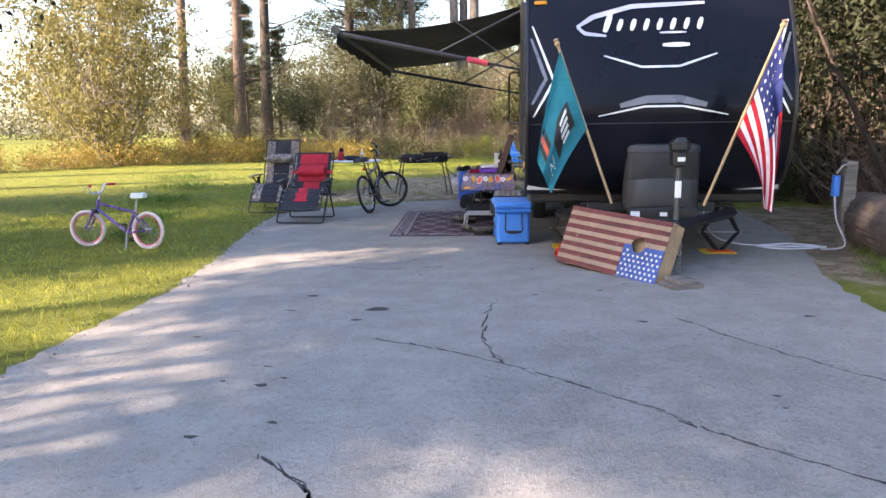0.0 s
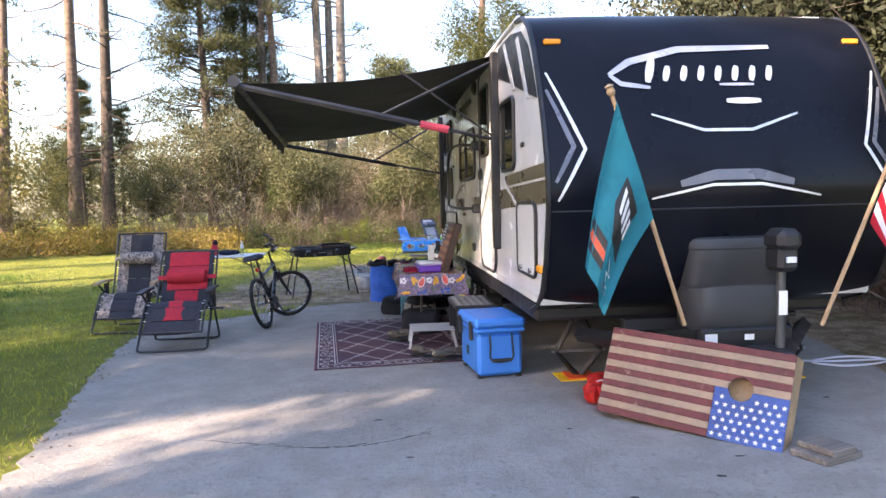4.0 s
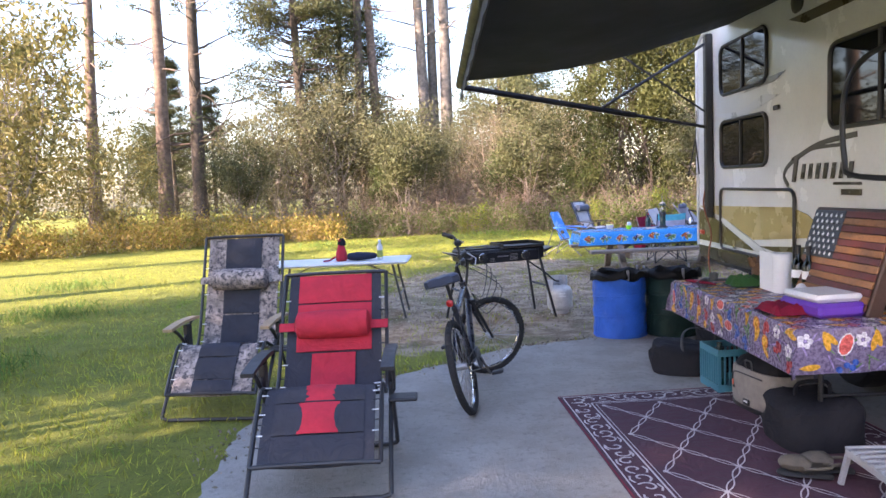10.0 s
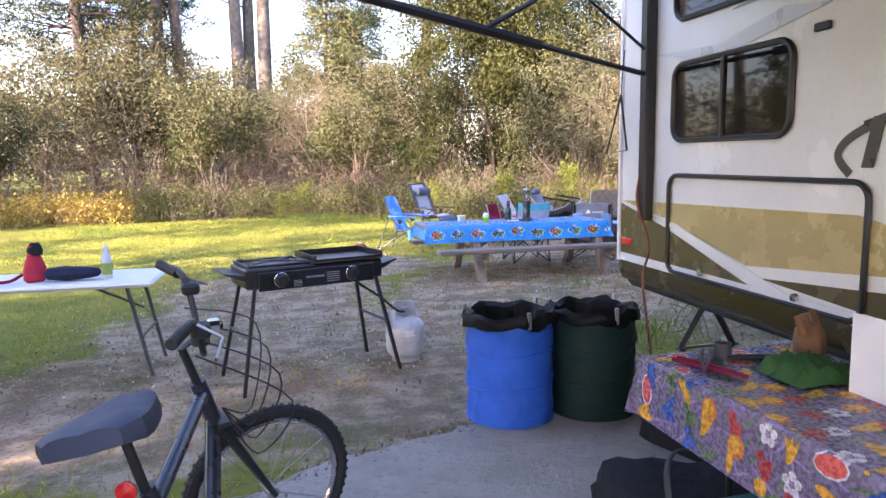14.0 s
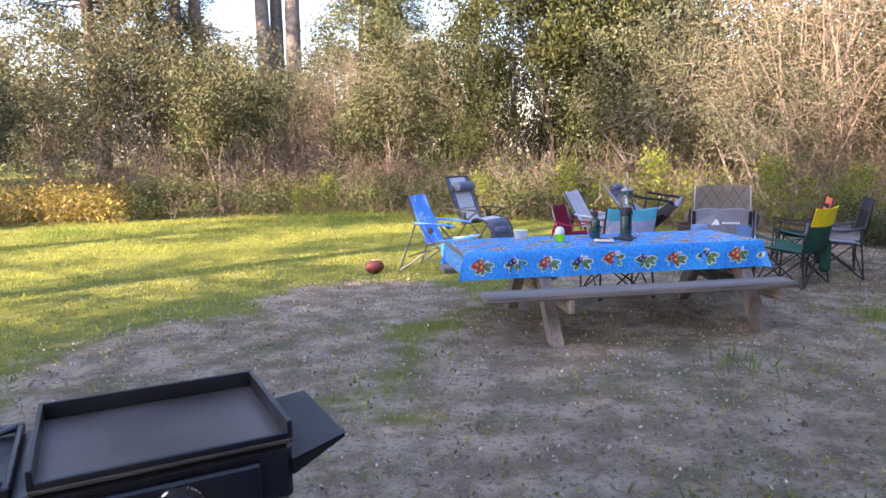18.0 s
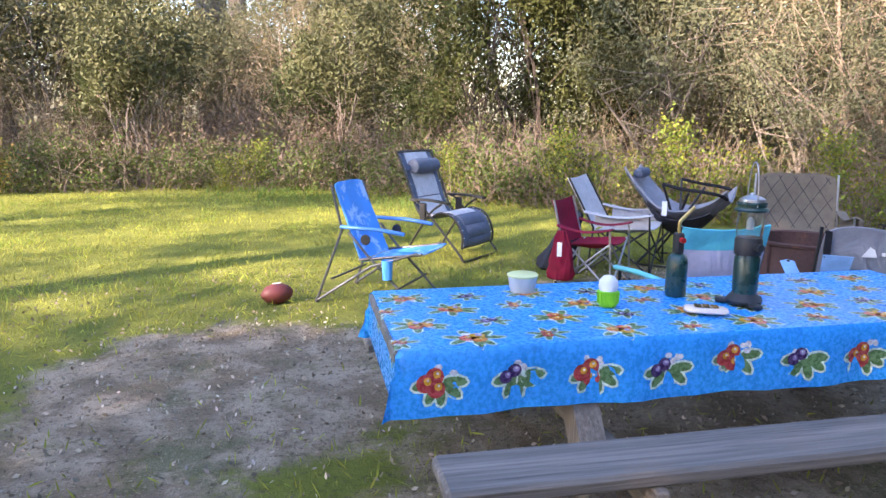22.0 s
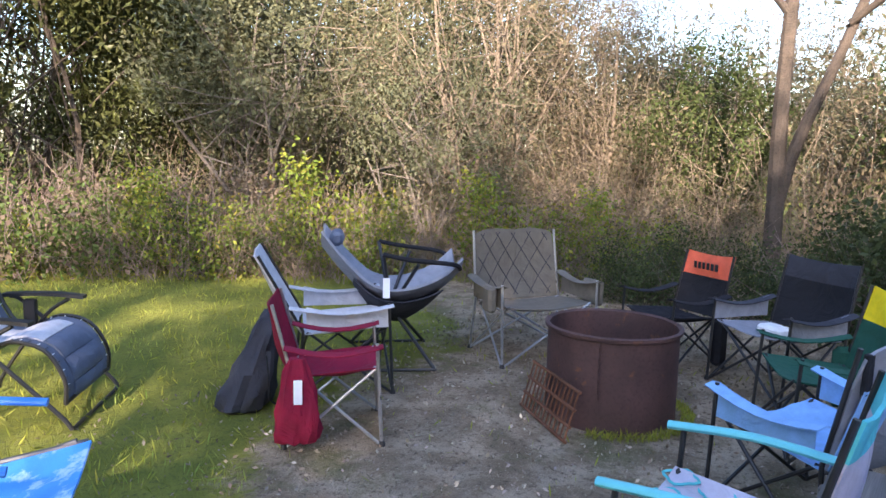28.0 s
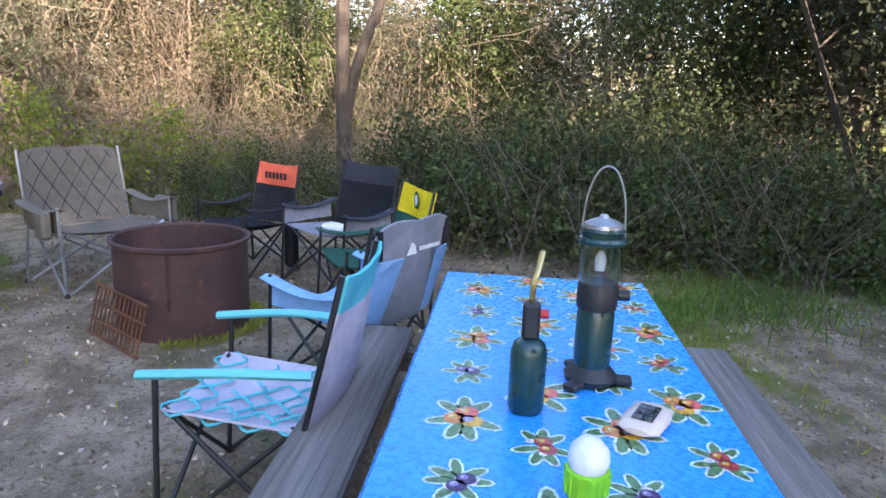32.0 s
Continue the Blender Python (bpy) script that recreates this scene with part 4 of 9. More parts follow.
for s in (-1, 1):
    cap_band("edge_flash", [(s * 0.965, 2.55), (s * 0.80, 1.98), (s * 0.955, 1.62)], 0.026, M_SILVERGR, trailer, "silver edge flash")
    cap_band("edge_flash", [(s * 0.975, 2.42), (s * 0.86, 2.0), (s * 0.965, 1.75)], 0.035, M_DIMGR, trailer)
    p = TI @ cap_point(s * 0.90, 2.80, 0.012)
    Shape().box(-0.065, -0.012, -0.02, 0.065, 0.02, 0.02, 0.008, Matrix.Translation(p)).done("marker_lamp", material("amber_lens", (0.9, 0.32, 0.02), 0.25, 0, 0.05, 6, 60, 0) if s < 0 else bpy.data.materials["amber_lens"], trailer, "amber marker lamp")
Shape().tube([cap_point(u / 10, 1.545, 0.0) for u in range(-10, 11)], 0.007, 5, TI).done("cap_seam", M_BLACKPL, trailer)
for x in (WX - 0.005, RX + 0.005):
    Shape().tube([(x, y - 0.02, z) for y, z in PROFILE], 0.022, 6, TI).done("corner_trim", M_BLACK, trailer)
    Shape().tube([(x, REAR, 0.84), (x, REAR, 2.97), (x, REAR - 0.2, 3.1), (x, 9.95, 3.11)], 0.02, 6, TI).done("corner_trim", M_BLACK if x > 2 else M_WHITEP, trailer)
# roof
Shape().box(WX + 0.02, 9.95, 3.10, RX - 0.02, REAR - 0.18, 3.125, 0.01, TI).done("roof", M_WHITEP, trailer, "white membrane roof")
# stripes and shapes on the long wall
top_w = material("pale_silver_stripe", (0.55, 0.56, 0.58), 0.3, 0.1, 0.06, 3, 60, 0)
for nm, poly, mt in [
    ("stripe", [(10.62, 1.85), (9.17, 1.90), (9.15, 1.80), (10.52, 1.76)], M_BRONZE),
    ("stripe", [(10.88, 1.73), (9.15, 1.775), (9.13, 1.61), (10.88, 1.55)], M_BRONZE),
    ("stripe", [(12.0, 1.80), (10.98, 1.83), (10.98, 1.76), (11.9, 1.73)], M_BRONZE),
    ("stripe", [(12.8, 1.66), (10.98, 1.72), (10.98, 1.55), (12.4, 1.58)], M_BRONZE),
    ("stripe", [(13.9, 2.88), (12.75, 2.88), (12.55, 2.81), (13.6, 2.80)], M_BLACKPL),
    ("stripe", [(14.35, 2.80), (13.2, 2.79), (13.0, 2.72), (14.1, 2.72)], M_BRONZE),
    ("stripe", [(10.85, 3.05), (10.25, 3.05), (9.86, 2.98), (9.62, 2.82), (9.46, 2.58), (9.36, 2.38), (9.80, 2.50), (10.3, 2.64), (10.85, 2.78)], M_BLACKPL),
    ("stripe", [(16.36, 1.27), (14.3, 1.32), (14.05, 1.27), (13.72, 1.12), (15.0, 1.00), (15.75, 1.18)], material("gold_stripe", (0.50, 0.40, 0.19), 0.28, 0.15, 0.1, 3, 60, 0)),
    ("stripe", [(16.36, 1.25), (15.80, 1.13), (14.98, 0.90), (16.36, 0.90)], material("dark_gold_stripe", (0.11, 0.09, 0.045), 0.25, 0.1, 0.1, 3, 60, 0)),
    ("stripe", [(16.0, 2.22), (15.35, 2.10), (14.5, 2.24), (14.8, 2.28), (15.3, 2.18)], top_w),
    ("stripe", [(15.2, 2.34), (14.6, 2.36), (14.4, 2.42), (15.0, 2.40)], M_GREYGR),
    ("stripe", [(14.9, 0.95), (14.05, 1.02), (13.72, 1.10), (14.1, 0.90)], bpy.data.materials["dark_gold_stripe"]),
]:
    wall_plate(nm, poly, mt, trailer)
for a, b in (((10.80, 1.86), (10.05, 1.56)), ((11.80, 1.83), (11.25, 1.56)), ((10.55, 3.03), (10.15, 2.56)), ((10.0, 2.96), (9.66, 2.42))):
    w = 0.05
    wall_plate("stripe", [(a[0] + w, a[1]), (a[0] - w, a[1]), (b[0] - w, b[1]), (b[0] + w, b[1])], M_WHITE_FG, trailer, 0.008)
wall_plate("stripe", [(15.82, 1.16), (15.66, 1.16), (14.55, 0.87), (14.75, 0.87)], M_WHITE_FG, trailer, 0.008)
wall_plate("lower_band", [(REAR - 0.01, 0.845), (9.38, 0.845), (9.34, 0.90), (REAR - 0.01, 0.90)], M_WHITE_FG, trailer, 0.003)
sk = Shape()
sk.prism([(0.03, 0.842), (-0.006, 0.842), (-0.006, 0.76), (0.02, 0.71), (0.06, 0.69), (0.10, 0.69)], REAR - 13.4, Matrix(((1, 0, 0, WX), (0, 0, 1, 13.4), (0, 1, 0, 0), (0, 0, 0, 1))))
sk.v = [tuple(TI @ Vector(p)) for p in sk.v]
sk.done("lower_skirt", material("olive_gold_skirt", (0.075, 0.062, 0.025), 0.25, 0.2, 0.15, 2, 60, 0), trailer, "dark olive-gold lower skirt")
# plain slanted bars for the maker's name on the side
def wall_stroke(pts, w):
    sh = Shape()
    sh.tube([(0, p.x, p.y) for p in smooth_path([(y, z, 0) for y, z in pts], 5)], w / 2, 6)
    sh.v = [tuple(TI @ Vector((WX - 0.004 + x * 0.1, y, z))) for x, y, z in sh.v]
    return sh.done("emblem_swoosh", M_EMBLEM, trailer)


wall_stroke([(14.36, 1.49), (14.43, 1.58), (14.3, 1.68), (13.9, 1.80), (13.42, 1.84)], 0.045)
wall_stroke([(14.3, 1.70), (14.0, 1.77), (13.6, 1.78)], 0.03)
wall_plate("emblem_bar", [(14.25, 1.73), (14.19, 1.73), (14.24, 1.52), (14.30, 1.52)], M_EMBLEM, trailer)
for k in range(7):
    y = 14.13 - 0.105 * k
    wall_plate("emblem_bar", [(y, 1.66), (y - 0.05, 1.66), (y - 0.02, 1.545), (y + 0.03, 1.545)], M_EMBLEM, trailer)
wall_plate("emblem_bar", [(13.70, 1.50), (13.36, 1.50), (13.36, 1.52), (13.70, 1.52)], M_EMBLEM, trailer)
wall_plate("emblem_bar", [(13.60, 1.43), (13.36, 1.43), (13.36, 1.47), (13.60, 1.47)], M_EMBLEM, trailer)


def window(y0, z0, y1, z1, bars=(), r=0.09):
    w = thing("window", "", "")
    w.parent = trailer
    tagged(w, "black-framed tinted window")
    wall_plate("pane", round_rect(y0 + 0.015, z0 + 0.015, y1 - 0.015, z1 - 0.015, r * 0.85), M_GLASS, w, 0.005, 0.006)
    wall_ring("window_frame", round_rect(y0, z0, y1, z1, r), M_BLACK, w, 0.017)
    for y in bars:
        Shape().box(WX - 0.026, y - 0.014, z0, WX - 0.004, y + 0.014, z1, 0.004, TI).done("mullion", M_BLACK, w)
    return w


window(10.16, 1.90, 10.74, 2.52)
window(12.42, 1.90, 13.74, 2.49, (13.16,))
window(14.72, 2.38, 15.72, 2.85, (15.20,))
window(14.72, 1.67, 15.72, 2.12, (15.24,))
# entrance door
door = tagged(thing("entrance_door", "", ""), "white entrance door with a tall tinted pane")
door.parent = trailer
wall_plate("door_leaf", round_rect(11.13, 0.92, 11.98, 2.98, 0.16), M_WHITE_FG, door, 0.004, 0.012)
wall_ring("door_frame", round_rect(11.11, 0.90, 12.0, 3.0, 0.17), M_BLACK, door, 0.016)
wall_plate("pane", round_rect(11.38, 2.12, 11.86, 2.82, 0.07), M_GLASS, door, 0.018, 0.006)
wall_ring("window_frame", round_rect(11.37, 2.11, 11.87, 2.83, 0.07), M_BLACK, door, 0.014, WX - 0.024)
Shape().lathe([(0.0, 0), (0.065, 0), (0.07, 0.02), (0.05, 0.035), (0.0, 0.036)], 20, TI @ Matrix.Translation((WX - 0.016, 11.90, 1.92)) @ pose(0, 0, 0, 0, -90, 0)).done("door_handle", M_BLACKPL, door, "round black lock and handle")
# folded grab rail beside the door
rail = [(12.08, 2.25), (12.62, 2.30), (12.95, 2.27), (13.14, 2.08), (13.14, 1.68), (12.98, 1.56), (12.08, 1.54)]
pts = smooth_path([(WX - 0.05 - 0.20 * math.sin(math.pi * min(1, (y - 12.08) / 2.4)), y, z) for y, z in rail], 5)
gr = Shape().tube(pts, 0.017, 8, TI).done("grab_rail", M_BLACK, trailer, "folding black grab rail")
for z in (2.25, 1.54):
    Shape().box(WX - 0.10, 12.02, z - 0.05, WX, 12.14, z + 0.05, 0.015, TI).done("bracket", M_BLACKPL, gr)
# outside speakers, small vents
for y, z in ((12.32, 2.93), (14.2, 2.90)):
    Shape().lathe([(0, 0), (0.075, 0), (0.085, 0.02), (0.03, 0.05), (0, 0.05)], 18, TI @ Matrix.Translation((WX, y, z)) @ pose(0, 0, 0, 0, -90, 0)).done("speaker", M_BLACKPL, trailer, "small black outdoor speaker")
Shape().box(WX - 0.02, 9.82, 2.06, WX, 9.90, 2.10, 0.008, TI).done("door_catch", M_BLACKPL, trailer)
Shape().box(WX - 0.02, 14.5, 2.12, WX, 14.6, 2.16, 0.008, TI).done("door_catch", M_BLACKPL, trailer)
Shape().box(WX - 0.03, 12.55, 1.02, WX, 12.67, 1.12, 0.012, TI).done("socket_cover", M_BLACKPL, trailer, "black socket cover")


def hatch(y0, z0, y1, z1, mt):
    h = tagged(thing("storage_hatch", "", ""), "storage hatch with black rounded frame")
    h.parent = trailer
    if mt:
        wall_plate("hatch_leaf", round_rect(y0, z0, y1, z1, 0.07), mt, h, 0.010, 0.008)
    wall_ring("hatch_frame", round_rect(y0, z0, y1, z1, 0.08), M_BLACK, h, 0.014, WX - 0.016)
    for k in (0.25, 0.75):
        Shape().lathe([(0, 0), (0.02, 0), (0.02, 0.02), (0, 0.022)], 12, TI @ Matrix.Translation((WX - 0.018, y0 + (y1 - y0) * k, z0 + 0.045)) @ pose(0, 0, 0, 0, -90, 0)).done("latch", M_CHROME, h, "chrome thumb latch")


hatch(9.42, 1.04, 10.06, 1.61, M_WHITE_FG)
hatch(14.24, 0.86, 15.74, 1.46, None)
Shape().box(WX - 0.035, 9.22, 1.09, WX, 9.36, 1.15, 0.012, TI).done("side_lamp", bpy.data.materials["amber_lens"], trailer, "amber side lamp")
Shape().box(WX - 0.02, 16.2, 0.96, WX, 16.34, 1.01, 0.01, TI).done("side_lamp", material("red_lens", (0.6, 0.02, 0.02), 0.25, 0, 0.05, 6, 60, 0), trailer, "red side lamp")
# wheels
M_TYRE = material("tyre_rubber", (0.017, 0.017, 0.018), 0.8, 0, 0.3, 12, 160, 0.3)
M_ALU = material("polished_aluminium", (0.62, 0.62, 0.63), 0.25, 0.95, 0.1, 8, 120, 0.02)
for y in (12.96, 13.76):
    wm = TI @ Matrix.Translation((WX + 0.24, y, 0.34)) @ pose(0, 0, 0, 0, -90, 0)
    w = tagged(thing("wheel", "", ""), "trailer wheel with aluminium rim")
    w.parent = trailer
    Shape().lathe([(0.20, -0.08), (0.30, -0.10), (0.335, -0.07), (0.34, 0.0), (0.335, 0.07), (0.30, 0.10), (0.21, 0.09), (0.20, 0.05)], 36, wm, caps=False).done("tyre", M_TYRE, w)
    sh = Shape().lathe([(0.215, 0.095), (0.20, 0.06), (0.19, 0.03), (0.07, 0.045), (0.06, 0.075), (0.0, 0.08)], 36, wm, caps=False)
    for k in range(6):
        sh.box(0.05, -0.028, 0.04, 0.205, 0.028, 0.075, 0.01, wm @ pose(0, 0, 0, 0, 0, k * 60))
    sh.done("rim", M_ALU, w)
Shape().box(WX + 0.1, 12.2, 0.55, RX - 0.1, 14.15, 0.66, 0.02, TI).done("wheel_well", M_BLACKPL, trailer)
for y in (12.96, 13.76):
    Shape().tube([(WX + 0.3, y, 0.34), (RX - 0.3, y, 0.34)], 0.045, 8, TI).done("axle", M_BLACK, trailer)
    Shape().lathe([(0.20, -0.1), (0.335, -0.07), (0.335, 0.07), (0.2, 0.1)], 28, TI @ Matrix.Translation((RX - 0.24, y, 0.34)) @ pose(0, 0, 0, 0, 90, 0)).done("tyre", M_TYRE, trailer)
# entry steps
st = tagged(thing("entry_step", "", ""), "black folding entry step with ribbed treads")
st.parent = trailer
for k, (x0, x1, z) in enumerate(((1.36, 1.78, 0.58),)):
    Shape().box(x0, 11.15, z - 0.05, x1, 11.85, z, 0.008, TI).done("tread", M_BLACK, st)
    for j in range(5):
        xx = x0 + 0.03 + j * (x1 - x0 - 0.05) / 5
        Shape().box(xx, 11.17, z, xx + 0.04, 11.83, z + 0.006, 0.002, TI).done("grip_strip", material("grey_grip", (0.25, 0.25, 0.25), 0.9, 0, 0.2, 20, 200, 0.3) if "grey_grip" not in bpy.data.materials else bpy.data.materials["grey_grip"], st)
for y in (11.16, 11.84):
    Shape().box(1.37, y - 0.012, 0.24, 1.80, y + 0.012, 0.575, 0.004, TI).done("side_plate", M_BLACK, st)
# scissor jacks at the corners
def scissor(x, y, turn, h):
    j = tagged(thing("stabiliser_jack", "", ""), "black scissor stabiliser jack")
    j.parent = trailer
    m = TI @ pose(x, y, 0, 0, 0, turn)
    for s in (-1, 1):
        Shape().tube([(0, 0, 0.06), (s * 0.2, 0, h / 2), (s * 0.03, 0, h)], 0.026, 4, m).done("arm", M_BLACK, j)
    Shape().tube([(-0.24, 0, h / 2), (0.24, 0, h / 2)], 0.012, 6, m).done("screw", M_STEEL, j)
    Shape().box(-0.09, -0.08, 0.035, 0.09, 0.08, 0.06, 0.008, m).done("foot", M_BLACK, j)
    Shape().box(-0.12, -0.06, h - 0.01, 0.12, 0.06, h + 0.03, 0.008, m).done("top_plate", M_BLACK, j)
    return j
scissor(2.32, 10.15, 0, 0.60)
scissor(4.0, 9.85, 0, 0.60)
scissor(2.2, 15.9, 0, 0.58)
scissor(4.0, 15.9, 0, 0.58)
# hitch frame, gas bottle cover and tongue jack
for s in (-1, 1):
    Shape().tube([(3.1 + s * 0.95, 9.6, 0.56), (3.1 + s * 0.10, 8.55, 0.56)], 0.06, 4, TI).done("hitch_beam", M_BLACK, trailer)
Shape().box(3.02, 8.44, 0.50, 3.24, 8.72, 0.62, 0.02, TI).done("coupler", M_BLACK, trailer)
Shape().box(2.45, 9.40, 0.60, 3.80, 9.50, 0.70, 0.01, TI).done("frame_plate", M_BLACKPL, trailer)
Shape().box(2.80, 8.86, 0.56, 3.48, 8.94, 0.70, 0.012, TI).done("crossbar", M_BLACK, trailer, "black cross bar with white stickers")
for x0, x1, z0, z1 in ((2.83, 2.92, 0.61, 0.67), (3.12, 3.19, 0.62, 0.66)):
    Shape().box(x0, 8.856, z0, x1, 8.8585, z1, 0, TI).done("sticker", M_WHITEGR, trailer)
n, ring = 40, []
for z, k in ((0.66, 0.96), (0.70, 1.0), (0.98, 1.0), (0.985, 0.985), (1.0, 0.985), (1.005, 1.0), (1.25, 1.0), (1.255, 1.03), (1.30, 1.03), (1.325, 0.98), (1.338, 0.86)):
    for q in range(n):
        c, d = math.cos(2 * math.pi * q / n), math.sin(2 * math.pi * q / n)
        e = k * (abs(c) ** 3 + abs(d) ** 3) ** (-1 / 3)
        ring.append((3.17 + 0.375 * e * c, 9.16 + 0.20 * e * d, z + (0.03 * (1 - c * c) - 0.03 if 0.9 < z < 1.1 else 0.0)))
m = len(ring) // n
Shape().add(ring, [(i * n + q, i * n + (q + 1) % n, (i + 1) * n + (q + 1) % n, (i + 1) * n + q) for i in range(m - 1) for q in range(n)] + [tuple(range(n))[::-1], tuple(range((m - 1) * n, m * n))], TI).done("gas_bottle_cover", material("dark_grey_plastic_cover", (0.035, 0.037, 0.042), 0.5, 0, 0.15, 5, 250, 0.12), trailer, "rounded dark grey gas bottle cover with a lid seam")
Shape().tube([(3.22, 8.60, 0.62), (3.22, 8.60, 1.16)], 0.03, 10, TI).done("jack_post", M_DARKSTEEL, trailer)
Shape().box(3.19, 8.566, 0.84, 3.25, 8.572, 1.0, 0.002, TI).done("sticker", M_WHITEGR, trailer)
jk = Shape().box(3.15, 8.50, 1.13, 3.29, 8.69, 1.30, 0.03, TI).box(3.135, 8.47, 1.26, 3.305, 8.70, 1.41, 0.045, TI).done("tongue_jack", M_BLACKPL, trailer, "black electric tongue jack")
Shape().box(3.185, 8.478, 1.19, 3.255, 8.498, 1.23, 0.006, TI).done("jack_lamp", M_WHITEP, jk)
# safety chain
sh = Shape()
for k in range(11):
    sh.tube([(3.26 + 0.016 * math.cos(a), 8.56, 0.50 - 0.04 * k + 0.028 * math.sin(a)) if k % 2 else (3.26, 8.56 + 0.016 * math.cos(a), 0.50 - 0.04 * k + 0.028 * math.sin(a)) for a in (i * math.pi / 4 for i in range(8))], 0.006, 5, TI, closed=True)
sh.done("safety_chain", M_STEEL, trailer, "steel safety chain")
# awning
AO, AO2, AH0, AH1 = -0.66, -0.80, 2.77, 2.61
awn = tagged(thing("awning", "", ""), "dark green-black fabric awning on folding arms")
awn.parent = trailer
M_AWN = material("dark_awning_fabric", (0.022, 0.024, 0.018), 0.75, 0, 0.15, 2, 220, 0.1, see=0.10)
rows = []
for i in range(13):
    y = 10.90 + (15.55 - 10.90) * i / 12
    row = []
    for k in range(11):
        u = k / 10
        zt = 3.02 + ((AH0 + (AH1 - AH0) * i / 12) - 3.02) * u
        row.append((WX + (AO + (AO2 - AO) * i / 12 - WX) * u, y, zt - 0.10 * math.sin(math.pi * u) - 0.02 * math.sin(i * 0.9)))
    rows.append(row)
Shape().sheet(rows, 0.004, TI).done("fabric", M_AWN, awn)
Shape().tube([(AO, 10.82, AH0), (AO2, 15.63, AH1)], 0.055, 12, TI).done("roller", M_BLACK, awn)
vf = [[(AO + (AO2 - AO) * i / 24, 10.9 + (15.55 - 10.9) * i / 24, AH0 + (AH1 - AH0) * i / 24 - 0.03), (AO + (AO2 - AO) * i / 24 - 0.015, 10.9 + (15.55 - 10.9) * i / 24, AH0 + (AH1 - AH0) * i / 24 - 0.16 - 0.035 * abs(math.sin(i * math.pi / 3)))] for i in range(25)]
Shape().sheet(vf, 0.003, TI).done("valance", M_AWN, awn)
M_REDTAPE = material("red_ribbon_wrap", (0.55, 0.06, 0.10), 0.8, 0, 0.2, 30, 200, 0.2)
for y, yw, zo, zw in ((10.86, 10.91, AH0, 2.22), (15.6, 15.98, AH1, 2.10)):
    a = tagged(thing("awning_arm", "", ""), "black folding awning arm")
    a.parent = awn
    o, w = Vector((AO if y < 12 else AO2, y, zo - 0.03)), Vector((WX - 0.06, yw, zw))
    Shape().tube([o, o.lerp(w, 0.70)], 0.021, 6, TI, flat=1.5).done("outer_rod", M_BLACK, a)
    Shape().tube([o.lerp(w, 0.66), w], 0.017, 6, TI).done("inner_rod", M_BLACK, a)
    if y < 12:
        Shape().tube([o.lerp(w, 0.71), o.lerp(w, 0.82)], 0.036, 8, TI).done("ribbon", M_REDTAPE, a, "red ribbon wrapped on the arm")
    Shape().tube([o.lerp(w, 0.55), (WX - 0.06, yw, 2.95)], 0.016, 6, TI).done("strut", M_BLACK, a)
    Shape().tube([(WX + (o.x - WX) * 0.38, yw + (o.y - yw) * 0.38, 2.86), (WX - 0.06, yw, 2.25)], 0.010, 6, TI).done("strut", M_BLACK, a)
    Shape().box(WX - 0.075, yw - 0.045, 1.16, WX - 0.002, yw + 0.045, 3.04, 0.012, TI).done("wall_post", M_BLACK, a)
# rear side: cable and hanging triangle
Shape().tube(smooth_path([(WX - 0.04, 16.0, 1.55), (WX - 0.09, 16.0, 1.3), (WX - 0.05, 15.9, 1.0), (WX - 0.06, 15.95, 0.75), (WX - 0.1, 15.75, 0.3), (WX - 0.2, 15.5, 0.03)], 6), 0.008, 6, TI).done("power_cable", material("orange_brown_cable", (0.28, 0.08, 0.04), 0.6, 0, 0.1, 9, 90, 0), trailer, "thin orange power cable")
Shape().tube(smooth_path([(WX - 0.05, 16.28, 2.30), (WX - 0.06, 16.30, 2.0)], 3), 0.004, 4, TI).done("hanger_cord", M_BLACKPL, trailer)
Shape().tube([(WX - 0.06, 16.30, 2.0), (WX - 0.10, 16.42, 1.60), (WX - 0.06, 16.20, 1.62), (WX - 0.06, 16.30, 2.0)], 0.008, 5, TI).done("hanging_triangle", M_BLACKPL, trailer, "black wire triangle hanging at the corner")

# ---- things on the asphalt pad ----
def cloth(name, c, rough=0.85, vary=0.12, sc=14, fine=420, bump=0.2, **k):
    mt = material(name, c, rough, 0, vary, sc, fine, bump, 0.002, **k)
    mt.node_tree.nodes["Principled BSDF"].inputs["Specular IOR Level"].default_value = 0.2
    N, L = mt.node_tree.nodes, mt.node_tree.links
    fold, crease = N.new("ShaderNodeTexNoise"), N.new("ShaderNodeBump")
    fold.inputs["Scale"].default_value, fold.inputs["Detail"].default_value, fold.inputs["Distortion"].default_value = 6.5, 3.0, 1.6
    crease.inputs["Strength"].default_value, crease.inputs["Distance"].default_value = 0.55, 0.03
    L.new(N["Texture Coordinate"].outputs["Object"], fold.inputs["Vector"])
    L.new(fold.outputs[0], crease.inputs["Height"])
    for b in [n for n in N if n.bl_idname == "ShaderNodeBump" and n != crease]:
        L.new(crease.outputs[0], b.inputs["Normal"])
    return mt


